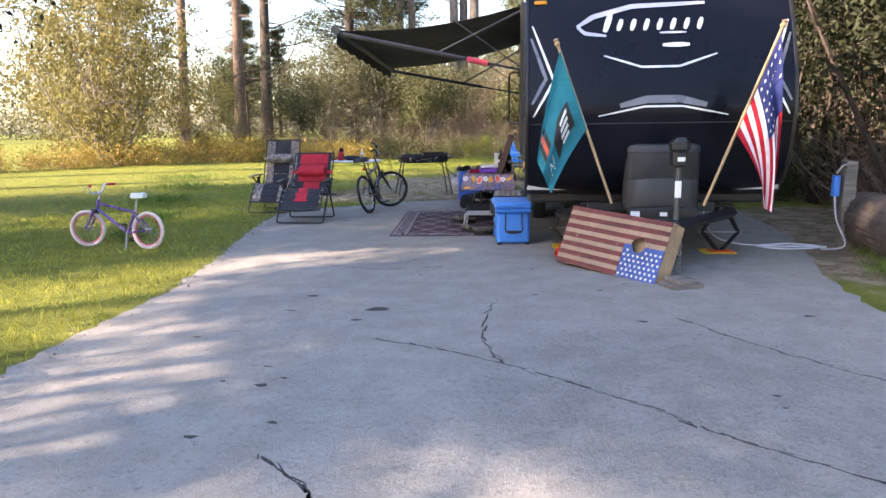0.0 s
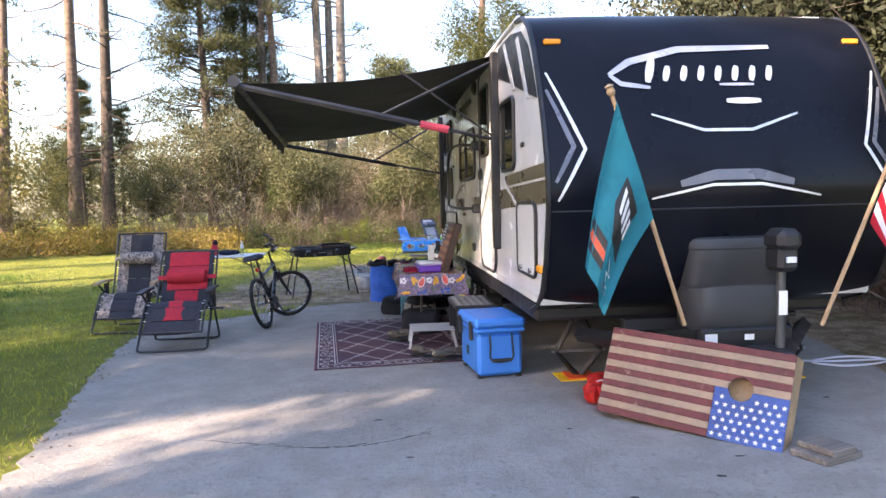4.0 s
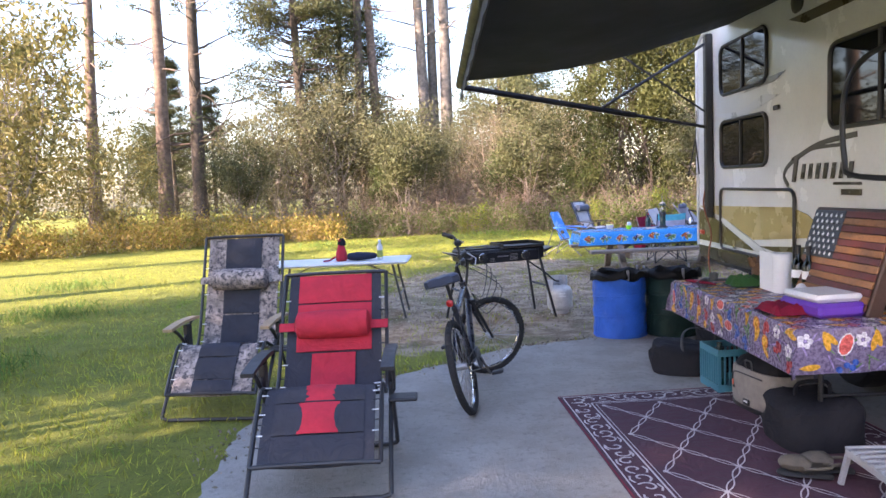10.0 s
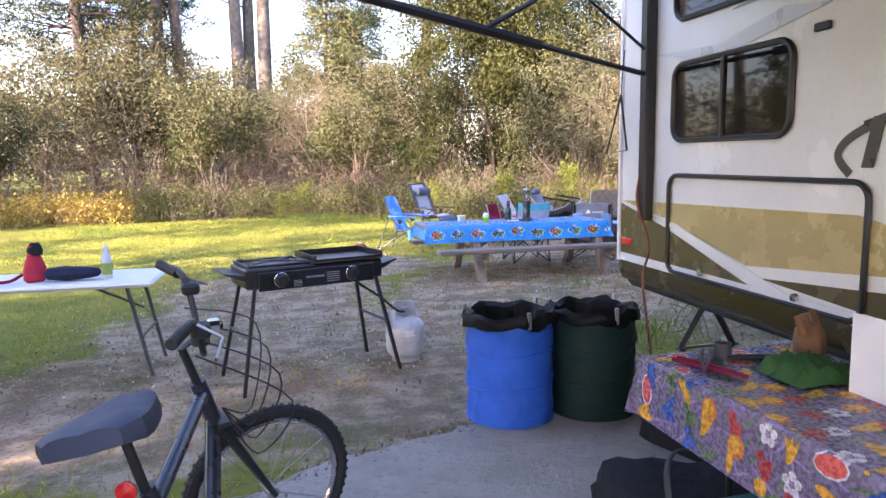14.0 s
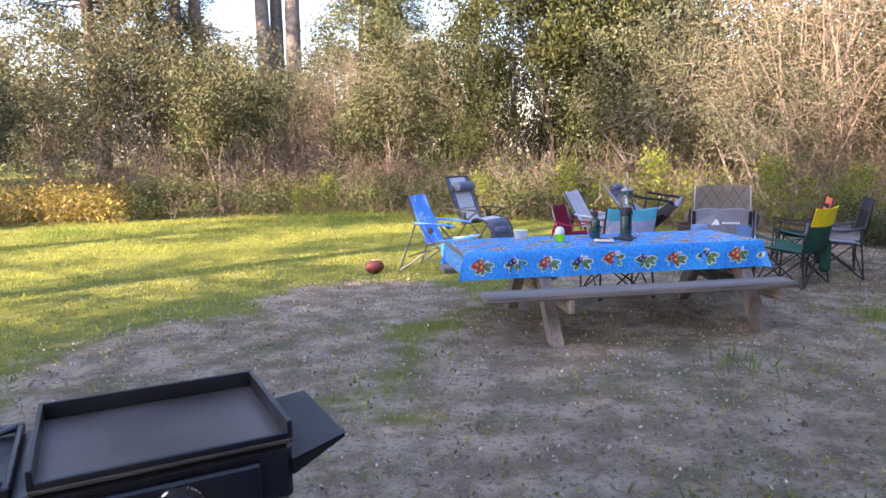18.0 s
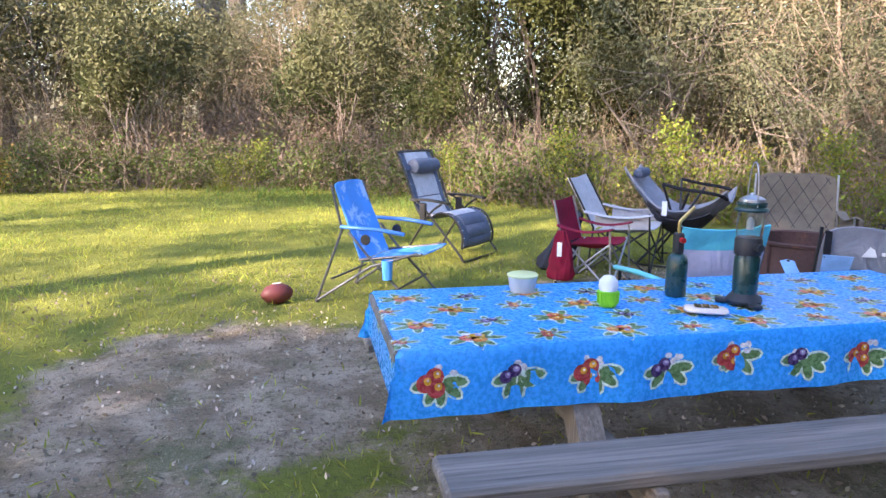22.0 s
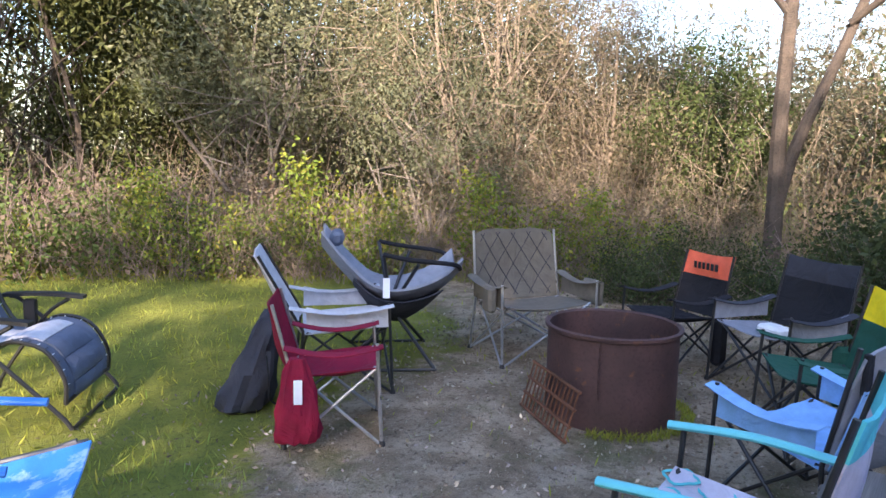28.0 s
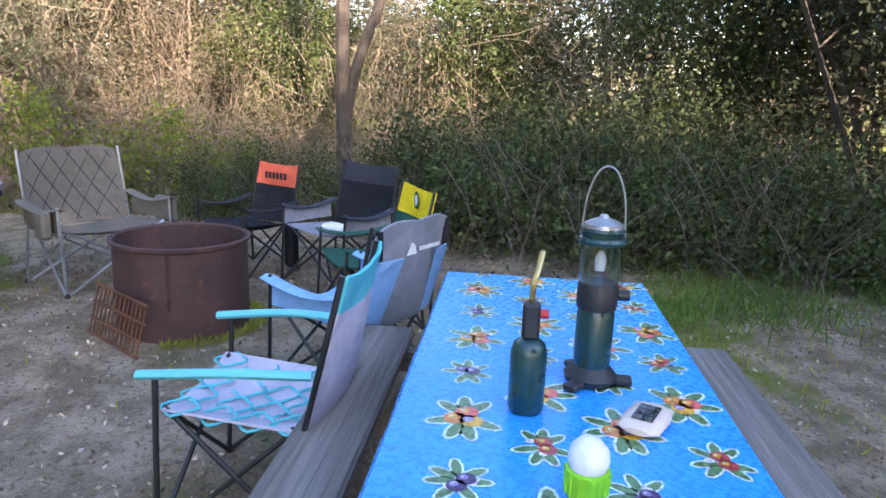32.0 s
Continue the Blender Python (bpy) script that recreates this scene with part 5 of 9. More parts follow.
K_BLACK = cloth("black_mesh_fabric", (0.018, 0.018, 0.022))
K_CHAR = cloth("charcoal_fabric", (0.042, 0.044, 0.055))
K_RED = cloth("red_fabric", (0.50, 0.035, 0.055))
K_CAMO = material("camouflage_print_fabric", (0.34, 0.28, 0.25), 0.85, 0, 0.55, 11, 40, 0.2, 0.002, spot=(0.06, 0.055, 0.06), spots=0.13)
K_BLUE = material("streaked_bright_blue_fabric", (0.06, 0.33, 0.82), 0.75, 0, 0.2, 2.6, 200, 0.15, 0.002, spot=(0.42, 0.62, 0.88), spots=0.09)
K_GREY = cloth("grey_fabric", (0.24, 0.25, 0.29))
K_LGREY = cloth("light_grey_padded_fabric", (0.52, 0.51, 0.53))
K_SLATE = cloth("slate_blue_mesh_fabric", (0.12, 0.14, 0.19))
K_MAROON = cloth("maroon_fabric", (0.22, 0.012, 0.035))
K_TAN = cloth("grey_tan_quilted_fabric", (0.155, 0.135, 0.108))
K_ORANGE = cloth("orange_fabric", (0.80, 0.15, 0.08))
K_YELLOW = cloth("yellow_fabric", (0.88, 0.66, 0.02))
K_GREEN = cloth("dark_green_fabric", (0.02, 0.085, 0.06))
K_LBLUE = cloth("light_blue_fabric", (0.22, 0.42, 0.72))
K_TEAL = cloth("turquoise_fabric", (0.09, 0.50, 0.54))
K_PALE = cloth("pale_lilac_print_fabric", (0.50, 0.47, 0.55))
K_WHITE = cloth("white_fabric", (0.72, 0.72, 0.72))
M_BLUEPL = material("bright_blue_plastic", (0.035, 0.22, 0.68), 0.4, 0, 0.06, 3, 260, 0.06)
def grained(name, base, along=0):
    """Weathered timber: streaks and splits that run along one axis."""
    mt = material(name, base, 0.9, 0, 0.35, 3.5, 60, 0.8, 0.008)
    nt = mt.node_tree
    N, L = nt.nodes, nt.links
    mp = N.new("ShaderNodeMapping")
    mp.inputs["Scale"].default_value = tuple(0.07 if k == along else 2.6 for k in range(3))
    L.new(next(n for n in N if n.type == "TEX_COORD").outputs["Object"], mp.inputs["Vector"])
    for n in N:
        if n.type == "TEX_NOISE":
            L.new(mp.outputs[0], n.inputs["Vector"])
    streak = N.new("ShaderNodeTexNoise")
    streak.inputs["Scale"].default_value, streak.inputs["Detail"].default_value = 26.0, 5.0
    L.new(mp.outputs[0], streak.inputs["Vector"])
    rp = N.new("ShaderNodeMapRange")
    for k, v in zip((1, 2, 3, 4), (0.36, 0.64, 0.74, 1.1)):
        rp.inputs[k].default_value = v
    L.new(streak.outputs[0], rp.inputs[0])
    bs = N["Principled BSDF"]
    old = bs.inputs["Base Color"].links[0].from_socket
    mu = N.new("ShaderNodeMix")
    mu.data_type, mu.blend_type = "RGBA", "MULTIPLY"
    mu.inputs[0].default_value = 1.0
    L.new(old, mu.inputs[6])
    L.new(rp.outputs[0], mu.inputs[7])
    L.new(mu.outputs[2], bs.inputs["Base Color"])
    bp = next(n for n in N if n.type == "BUMP")
    L.new(streak.outputs[0], bp.inputs["Height"])
    return mt


M_WOOD = grained("weathered_grey_wood", (0.205, 0.178, 0.155))
M_WOODY = grained("weathered_grey_beam", (0.24, 0.205, 0.175), 1)
M_WOODZ = grained("weathered_grey_post", (0.24, 0.205, 0.175), 2)
M_WOODL = material("pale_wood", (0.45, 0.30, 0.17), 0.7, 0, 0.25, 4, 60, 0.3)
M_RUST = material("rusty_brown_steel", (0.085, 0.045, 0.042), 0.75, 0.3, 0.35, 3.2, 50, 0.4, 0.006, spot=(0.16, 0.07, 0.035), spots=0.02)
M_RUSTO = material("orange_rusted_iron", (0.15, 0.062, 0.032), 0.9, 0.2, 0.35, 9, 70, 0.6)
M_DGREEN = material("dark_green_enamel", (0.008, 0.045, 0.042), 0.3, 0, 0.12, 6, 90, 0.03, coat=0.3)


def lounger(label, m, prof, panel, side_mt, inset, group, pillow, head):
    """A folding lounge chair: sling on a bent tube frame, side legs, arms. prof: (y, z) from foot end to head."""
    t = thing("lounge_chair", label, "chair", m, group)
    w = 0.295
    pts = smooth_path([(0, y, z) for y, z in prof], 4)
    n = len(pts)
    for s in (-1, 1):
        Shape().tube([(s * (w + 0.035), p.y, p.z) for p in pts], 0.0125, 7).done("side_tube", M_BLACK, t)
    for p in (pts[0], pts[-1]):
        Shape().tube(smooth_path([(-w - 0.035, p.y, p.z), (-w * 0.6, p.y, p.z + 0.005), (w * 0.6, p.y, p.z + 0.005), (w + 0.035, p.y, p.z)], 3), 0.0125, 7).done("end_tube", M_BLACK, t)
    grid = [[(w * u, p.y + 0.012 * (1 - u * u), p.z - 0.018 * (1 - u * u)) for u in (1, 0.6, 0.2, -0.2, -0.6, -1)] for p in pts]
    sling = Shape().sheet(grid, 0.012).done("sling", side_mt, t)
    # padded middle panel in bolsters
    bol = max(5, n // 3)
    foot = bol // 3
    for k in range(bol):
        a, b = k * (n - 1) / bol, (k + 1) * (n - 1) / bol - 0.12
        rows = []
        for i in range(6):
            f = a + (b - a) * i / 5
            j = min(int(f), n - 2)
            p = pts[j].lerp(pts[j + 1], f - j)
            d = (pts[j + 1] - pts[j]).normalized()
            nn = Vector((0, -d.z, d.y))
            puff = 0.006 + 0.016 * math.sin(math.pi * i / 5)
            wd = inset if head > 0 else (0.24 if k < foot else (0.135 if k < bol - 2 else 0.235))
            rows.append([Vector((wd * u, p.y, p.z)) + nn * puff * (1 - 0.7 * abs(u) ** 4) - Vector((0, 0, 0.006)) for u in (1, 0.7, 0.3, 0, -0.3, -0.7, -1)])
        Shape().sheet(rows, 0.014).done("bolster", side_mt if (head == 0 or side_mt is K_SLATE) and k < foot else panel, t)
        if head == 0 and k in (foot - 2, foot - 1):
            Shape().sheet([[Vector((q.x * 0.45, q.y, q.z)) + nn * 0.006 for q in row] for row in rows], 0.012).done("patch", panel, t)
    # lacing
    for s in (-1, 1):
        for k in range(2, n - 2):
            p = pts[k]
            Shape().tube([(s * (w - 0.012), p.y, p.z + 0.004), (s * (w + 0.034), p.y + 0.012, p.z + 0.002)], 0.0035, 4).done("lace", M_WHITEP if k % 2 else M_BLACKPL, t)
    if pillow:
        p = pts[int(n * pillow[1])]
        d = (pts[-1] - pts[-4]).normalized()
        nn = Vector((0, -d.z, d.y))
        c = p + nn * 0.055
        Shape().tube([c + Vector((x, 0, 0)) for x in (-0.23, -0.215, -0.1, 0.1, 0.215, 0.23)], [0.05, 0.08, 0.088, 0.088, 0.08, 0.05], 14).done("head_pillow", pillow[0], t, "padded head pillow")
        Shape().box(-w - 0.045, -0.004, -0.028, w + 0.045, 0.004, 0.028, 0, Matrix.Translation(p + nn * 0.03) @ Matrix.Rotation(math.atan2(d.z, d.y) - math.pi / 2, 4, "X")).done("strap", pillow[0], t)
    # legs: two crossing hoops each side
    k = min(range(n), key=lambda i: abs(pts[i].y - 0.62))
    for s in (-1, 1):
        x = s * (w + 0.075)
        Shape().tube(smooth_path([(x, 0.02, 0.03), (x, 0.10, 0.13), (x, 0.55, 0.58), (x, 0.66, 0.64)], 4), 0.013, 7).done("leg", M_BLACK, t)
        Shape().tube(smooth_path([(x, 0.76, 0.03), (x, 0.72, 0.13), (x, 0.46, 0.50), (x, 0.30, 0.62)], 4), 0.013, 7).done("leg", M_BLACK, t)
        arm = [(x - 0.035, 0.20, 0.645), (x - 0.035, 0.70, 0.66), (x + 0.035, 0.70, 0.66), (x + 0.035, 0.20, 0.645)]
        Shape().sheet([[Vector(arm[0]).lerp(Vector(arm[1]), q / 6) + Vector((0, 0, 0.015 * math.sin(q * math.pi / 6))), Vector(arm[3]).lerp(Vector(arm[2]), q / 6) + Vector((0, 0, 0.015 * math.sin(q * math.pi / 6)))] for q in range(7)], -0.022).done("armrest", M_BLACKPL if side_mt is not K_CAMO else M_WOODL, t)
        Shape().box(x - 0.02, 0.50, 0.42, x + 0.02, 0.58, 0.62, 0.008).done("lock_bracket", M_BLACKPL, t)
    for y in (0.02, 0.76):
        Shape().tube([(-w - 0.075, y, 0.03), (-w - 0.03, y, 0.016), (w + 0.03, y, 0.016), (w + 0.075, y, 0.03)], 0.013, 7).done("foot_tube", M_BLACK, t)
    return t


red_prof = [(-0.02, 0.22), (0.14, 0.38), (0.32, 0.515), (0.46, 0.46), (0.60, 0.40), (0.74, 0.46), (0.98, 0.82), (1.14, 1.05)]
rl = lounger("red and black padded zero-gravity lounge chair, reclined", pose(-1.69, 12.08, 0.012, 0, 0, 2), red_prof, K_RED, K_CHAR, 0.135, "lounge chairs on the pad edge", (K_RED, 0.80), 0)
Shape().box(0.36, 0.30, 0.42, 0.52, 0.42, 0.44, 0.008).done("cup_tray", M_BLACKPL, rl)
camo_prof = [(0.02, 0.20), (0.12, 0.33), (0.28, 0.50), (0.42, 0.46), (0.56, 0.42), (0.66, 0.50), (0.82, 0.92), (0.94, 1.27)]
cl2 = lounger("camouflage and charcoal padded lounge chair, upright", pose(-2.74, 13.50, 0.0, 0, 0, -3), camo_prof, K_CHAR, K_CAMO, 0.15, "lounge chairs on the pad edge", (K_CAMO, 0.84), 1)
Shape().box(0.36, 0.25, 0.44, 0.54, 0.40, 0.46, 0.008).done("cup_tray", M_BLACKPL, cl2)


def bicycle(label, m, R, base, steer, mt, tyre_mt, rim_mt, seat_mt, seat_size, bar_mt, tw, knob=False):
    """A bicycle standing along +y on its wheels."""
    t = thing("bicycle", label, "bicycle", m)
    def wheel(parent, mm):
        Shape().tube([(0, (R - tw) * math.cos(a), (R - tw) * math.sin(a)) for a in (i * math.pi / 20 for i in range(40))], tw, 8, mm, closed=True).done("tyre", tyre_mt, parent)
        Shape().tube([(0, (R - 2.3 * tw) * math.cos(a), (R - 2.3 * tw) * math.sin(a)) for a in (i * math.pi / 16 for i in range(32))], 0.011, 6, mm, closed=True).done("rim", rim_mt, parent)
        Shape().tube([(-0.04, 0, 0), (0.04, 0, 0)], 0.022, 10, mm).done("hub", M_STEEL, parent)
        me = Shape().tube([(0.02, 0, 0.02), (0.0, 0, R - 2.3 * tw)], 0.0016, 3).mesh("spoke", M_STEEL)
        for i in range(18):
            o = child("spoke", me, parent)
            o.matrix_basis = mm @ pose(0, 0, 0, i * 20, 0, 180 * (i % 2))
        if knob:
            kn = Shape().box(-tw * 0.5, -0.005, R - 0.008, tw * 0.5, 0.005, R + 0.001)
            me = kn.mesh("tread_knob", tyre_mt)
            for i in range(60):
                o = child("tread_knob", me, parent)
                o.matrix_basis = mm @ pose(0, 0, 0, i * 6, 0, 0)
    rw = tagged(thing("wheel", "", ""), "rear wheel")
    rw.parent = t
    wheel(rw, Matrix.Translation((0, 0, R)))
    k = R / 0.33
    bb, sc, hd, st = Vector((0, 0.42 * k, 0.28 * k)), Vector((0, 0.26 * k, 0.72 * k)), Vector((0, base - 0.22 * k, 0.78 * k)), Vector((0, base - 0.19 * k, 0.68 * k))
    for a, b, r in ((bb, sc, 0.017), (sc - Vector((0, 0, 0.06)), hd, 0.018), (bb, st, 0.021), (hd + Vector((0, -0.01, 0.05)), st, 0.021)):
        Shape().tube([a, b], r * (0.7 + 0.3 * k) * (1.3 if knob else 1.0), 10).done("frame_tube", mt, t)
    for s in (-0.055, 0.055):
        Shape().tube([bb + Vector((s * 0.6, 0, 0)), (s, 0, R)], 0.010, 7).done("frame_tube", mt, t)
        Shape().tube([sc + Vector((s * 0.5, 0, -0.08)), (s, 0, R)], 0.009, 7).done("frame_tube", mt, t)
    Shape().tube([sc - Vector((0, 0, 0.05)), sc + Vector((0, -0.03, 0.18 * k))], 0.014, 8).done("seat_post", M_BLACK if knob else M_STEEL, t)
    sy, sz = sc.y - 0.03, sc.z + 0.20 * k
    L, W = seat_size
    grid = []
    for i in range(9):
        v = i / 8
        ww = 0.62 * W * (1.0 - 0.60 * v ** 1.5) * (1 - (1 - min(1, v * 5)) ** 2 * 0.35) * (1 - max(0, v - 0.85) * 3)
        grid.append((ww, sy - L * 0.55 + L * v, sz + 0.014 * (1 - v) ** 2))
    sh = Shape()
    ring = [(1.0, -0.03), (1.04, 0.0), (1.0, 0.022), (0.8, 0.034), (0.4, 0.038), (0, 0.032), (-0.4, 0.038), (-0.8, 0.034), (-1.0, 0.022), (-1.04, 0.0), (-1.0, -0.03), (0, -0.036)]
    q = len(ring)
    sh.add([(ww * a, y, z + b * (0.75 if i in (0, 8) else 1.0)) for i, (ww, y, z) in enumerate(grid) for a, b in ring],
           [(i * q + j, i * q + (j + 1) % q, (i + 1) * q + (j + 1) % q, (i + 1) * q + j) for i in range(8) for j in range(q)] + [tuple(range(q))[::-1], tuple(range(8 * q, 9 * q))])
    sh.done("saddle", seat_mt, t, "padded saddle")
    # crank, chain ring, pedals
    Shape().lathe([(0.0, -0.004), (0.085 * k, -0.004), (0.088 * k, 0), (0.085 * k, 0.004), (0, 0.004)], 24, Matrix.Translation(bb + Vector((0.05, 0, 0))) @ pose(0, 0, 0, 0, 90, 0)).done("chain_ring", M_DARKSTEEL, t)
    for s, dy, dz in ((1, 0.06, -0.15), (-1, -0.06, 0.15)):
        e = bb + Vector((s * 0.09, dy * k, dz * k))
        Shape().tube([bb + Vector((s * 0.06, 0, 0)), e], 0.011, 6).done("crank", M_DARKSTEEL, t)
        p = Shape().box(-0.045, -0.035, -0.012, 0.045, 0.035, 0.012, 0.005, Matrix.Translation(e + Vector((s * 0.06, 0, 0)))).done("pedal", M_BLACKPL, t)
        Shape().box(-0.03, 0.035, -0.006, 0.03, 0.038, 0.006, 0, Matrix.Translation(e + Vector((s * 0.06, 0, 0)))).done("reflector", bpy.data.materials["amber_lens"], p)
    for dz in (0.085, -0.085):
        Shape().tube([bb + Vector((0.05, 0, dz * k)), (0.05, 0, R + dz * 0.5 * k)], 0.004, 4).done("chain", M_DARKSTEEL, t)
    Shape().tube([bb + Vector((-0.05, -0.02, 0)), (-0.20 * k, 0.30 * k, 0.0)], 0.009, 6).done("kickstand", M_STEEL, t)
    # steered part
    axis = (hd - st).normalized()
    F = Matrix.Translation(hd) @ Matrix.Rotation(radians(steer), 4, axis) @ Matrix.Translation(-hd)
    fw = tagged(thing("wheel", "", ""), "front wheel")
    fw.parent = t
    wheel(fw, F @ Matrix.Translation((0, base, R)))
    for s in (-0.055, 0.055):
        Shape().tube([Vector((s, st.y + 0.015, st.z - 0.02)), (s, base, R)], [0.019, 0.011], 8, F).done("fork_leg", M_BLACK if knob else mt, t)
    Shape().box(-0.065, st.y - 0.01, st.z - 0.05, 0.065, st.y + 0.05, st.z, 0.01, F).done("fork_crown", M_BLACK, t)
    top = hd + axis * (0.16 if not knob else 0.19) * k
    Shape().tube([hd, top, top + Vector((0, 0.06, 0.03))], 0.015, 8, F).done("stem", M_STEEL if not knob else M_BLACK, t)
    hb = top + Vector((0, 0.06, 0.03))
    if knob:
        F = F @ Matrix.Translation(hd) @ Matrix.Rotation(radians(-15), 4, axis) @ Matrix.Translation(-hd)      # bars twisted in the stem
    rz = 0.13 * k if not knob else 0.15
    bw = (0.33 if knob else 0.30) * (0.6 + 0.4 * k)
    Shape().tube(smooth_path([hb + Vector(p) for p in ((-bw, -0.09, rz), (-bw * 0.62, -0.03, rz), (-0.12, 0.0, 0.0), (0.12, 0, 0), (bw * 0.62, -0.03, rz), (bw, -0.09, rz))], 4), 0.0115, 8, F).done("handlebar", bar_mt, t)
    for s in (-1, 1):
        Shape().tube([hb + Vector((s * bw * 0.70, -0.045, rz)), hb + Vector((s * bw * 1.05, -0.10, rz))], 0.018, 10, F).done("grip", M_RUBBER if knob else K_RED, t)
        Shape().tube([hb + Vector((s * bw * 0.62, -0.02, rz - 0.01)), hb + Vector((s * bw * 0.7, 0.05, rz - 0.05)), hb + Vector((s * bw, 0.02, rz - 0.07))], 0.005, 5, F).done("brake_lever", M_STEEL, t)
    if knob:
        Shape().box(-0.03, -0.03, -0.025, 0.03, 0.03, 0.03, 0.01, F @ Matrix.Translation(hb)).done("stem_clamp", M_DARKSTEEL, t)
        Shape().box(-0.025, 0.02, 0.02, 0.025, 0.075, 0.06, 0.012, F @ Matrix.Translation(hb)).done("front_lamp", M_CHROME, t, "small chrome front lamp")
        for s in (-1, 1):
            Shape().box(-0.03, -0.03, -0.03, 0.03, 0.03, 0.012, 0.01, F @ Matrix.Translation(hb + Vector((s * bw * 0.56, -0.01, rz * 0.8)))).done("shifter", M_BLACKPL, t)
        for k2 in range(4):
            x = -0.2 + 0.13 * k2
            Shape().tube(smooth_path([hb + Vector((x, -0.03, 0.03)), hb + Vector((x * 0.8 + 0.06, 0.20 + 0.02 * k2, -0.02 - 0.05 * k2)), hb + Vector((x * 0.3 + 0.05, 0.16, -0.30 - 0.04 * k2)), st + Vector((0.02, 0.03, 0.05))], 6), 0.0032, 5, F).done("brake_cable", M_BLACKPL, t)
        Shape().lathe([(0.0, 0), (0.025, 0), (0.027, 0.012), (0.0, 0.02)], 14, Matrix.Translation(sc + Vector((0, -0.09, 0.04))) @ pose(0, 0, 0, 90, 0, 0)).done("rear_lamp", bpy.data.materials["red_lens"], t, "red rear lamp")
    return t


bicycle("grey mountain bike leaning on its kickstand", pose(-0.85, 13.44, 0.012, 0, 0, -10) @ pose(0, 0, 0, 0, -13, 0), 0.335, 1.06, -58, material("dark_metallic_grey_paint", (0.07, 0.075, 0.09), 0.3, 0.6, 0.1, 5, 80, 0.02), M_TYRE, M_ALU, material("navy_saddle_cover", (0.032, 0.045, 0.078), 0.6, 0, 0.1, 9, 200, 0.1), (0.34, 0.22), M_BLACK, 0.025, True)
bicycle("child's purple bicycle with white tyres and saddle", pose(-2.93, 9.84, 0.0, 0, 0, 79) @ pose(0, 0, 0, 0, 6, 0), 0.24, 0.93, 14, material("purple_blue_paint", (0.10, 0.06, 0.28), 0.3, 0.2, 0.15, 6, 80, 0.02), material("dirty_white_rubber", (0.60, 0.53, 0.52), 0.7, 0, 0.15, 8, 90, 0.1), material("pink_rim", (0.55, 0.14, 0.22), 0.4, 0.2, 0.1, 6, 60, 0), material("white_saddle", (0.68, 0.78, 0.80), 0.5, 0, 0.06, 7, 90, 0.05), (0.22, 0.085), M_WHITEP, 0.022)

# rug
rug = thing("outdoor_rug", "plum outdoor rug with white scroll border and lattice", "rug", pose(-0.04, 10.87, 0.012, 0, 0, 3.9))
RW, RL = 1.74, 2.83
M_RUG = cloth("plum_woven_plastic", (0.085, 0.042, 0.055), 0.75, 0.12, 9, 500, 0.3)
M_RUGW = cloth("off_white_woven_plastic", (0.52, 0.48, 0.48), 0.75, 0.15, 9, 500, 0.3)
M_RUGR = cloth("dark_red_hem", (0.20, 0.03, 0.05))
grid = [[(RW * i / 10, RL * j / 14, 0.006 + 0.003 * math.sin(i * 1.3 + j * 0.8)) for j in range(15)] for i in range(11)]
Shape().sheet(grid, 0.005).done("rug_ground", M_RUG, rug)


def flat_line(sh, pts, w, z):
    for p, q in zip(pts, pts[1:]):
        dx, dy = q[0] - p[0], q[1] - p[1]
        ln = math.hypot(dx, dy) or 1
        ox, oy = -dy / ln * w / 2, dx / ln * w / 2
        sh.add([(p[0] - ox, p[1] - oy, z), (q[0] - ox, q[1] - oy, z), (q[0] + ox, q[1] + oy, z), (p[0] + ox, p[1] + oy, z)], [(0, 1, 2, 3)])


sh = Shape()
for a, w in ((0.006, 0.009),):
    flat_line(sh, [(a, a), (RW - a, a), (RW - a, RL - a), (a, RL - a), (a, a)], w, 0.0105)
sh.done("hem", M_RUGR, rug, smooth=False)
sh = Shape()
for a, w in ((0.035, 0.010), (0.20, 0.012), (0.225, 0.006)):
    flat_line(sh, [(a, a), (RW - a, a), (RW - a, RL - a), (a, RL - a), (a, a)], w, 0.0108)
sh.done("border_line", M_RUGW, rug, smooth=False)
# scrolls round the border
sh = Shape()
c = 0.117
run = [((c + (RW - 2 * c) * k / 15, y), (1, 0)) for y in (c, RL - c) for k in range(16)] + [((x, c + (RL - 2 * c) * k / 23), (0, 1)) for x in (c, RW - c) for k in range(1, 23)]
for k, ((x, y), (dx, dy)) in enumerate(run):
    s = 1 if k % 2 else -1
    pts = [(x + (0.012 + 0.0075 * a) * math.cos(a * 0.9 * s + k), y + (0.012 + 0.0075 * a) * math.sin(a * 0.9 * s + k)) for a in (i * 0.55 for i in range(12))]
    flat_line(sh, pts, 0.013, 0.0112)
    flat_line(sh, [(x - 0.055 * dx + 0.05 * s * dy, y - 0.055 * dy + 0.05 * s * dx), (x - 0.02 * dx + 0.065 * s * dy, y - 0.02 * dy + 0.065 * s * dx), (x + 0.03 * dx + 0.055 * s * dy, y + 0.03 * dy + 0.055 * s * dx)], 0.012, 0.0112)
sh.done("scroll_border", M_RUGW, rug, smooth=False)
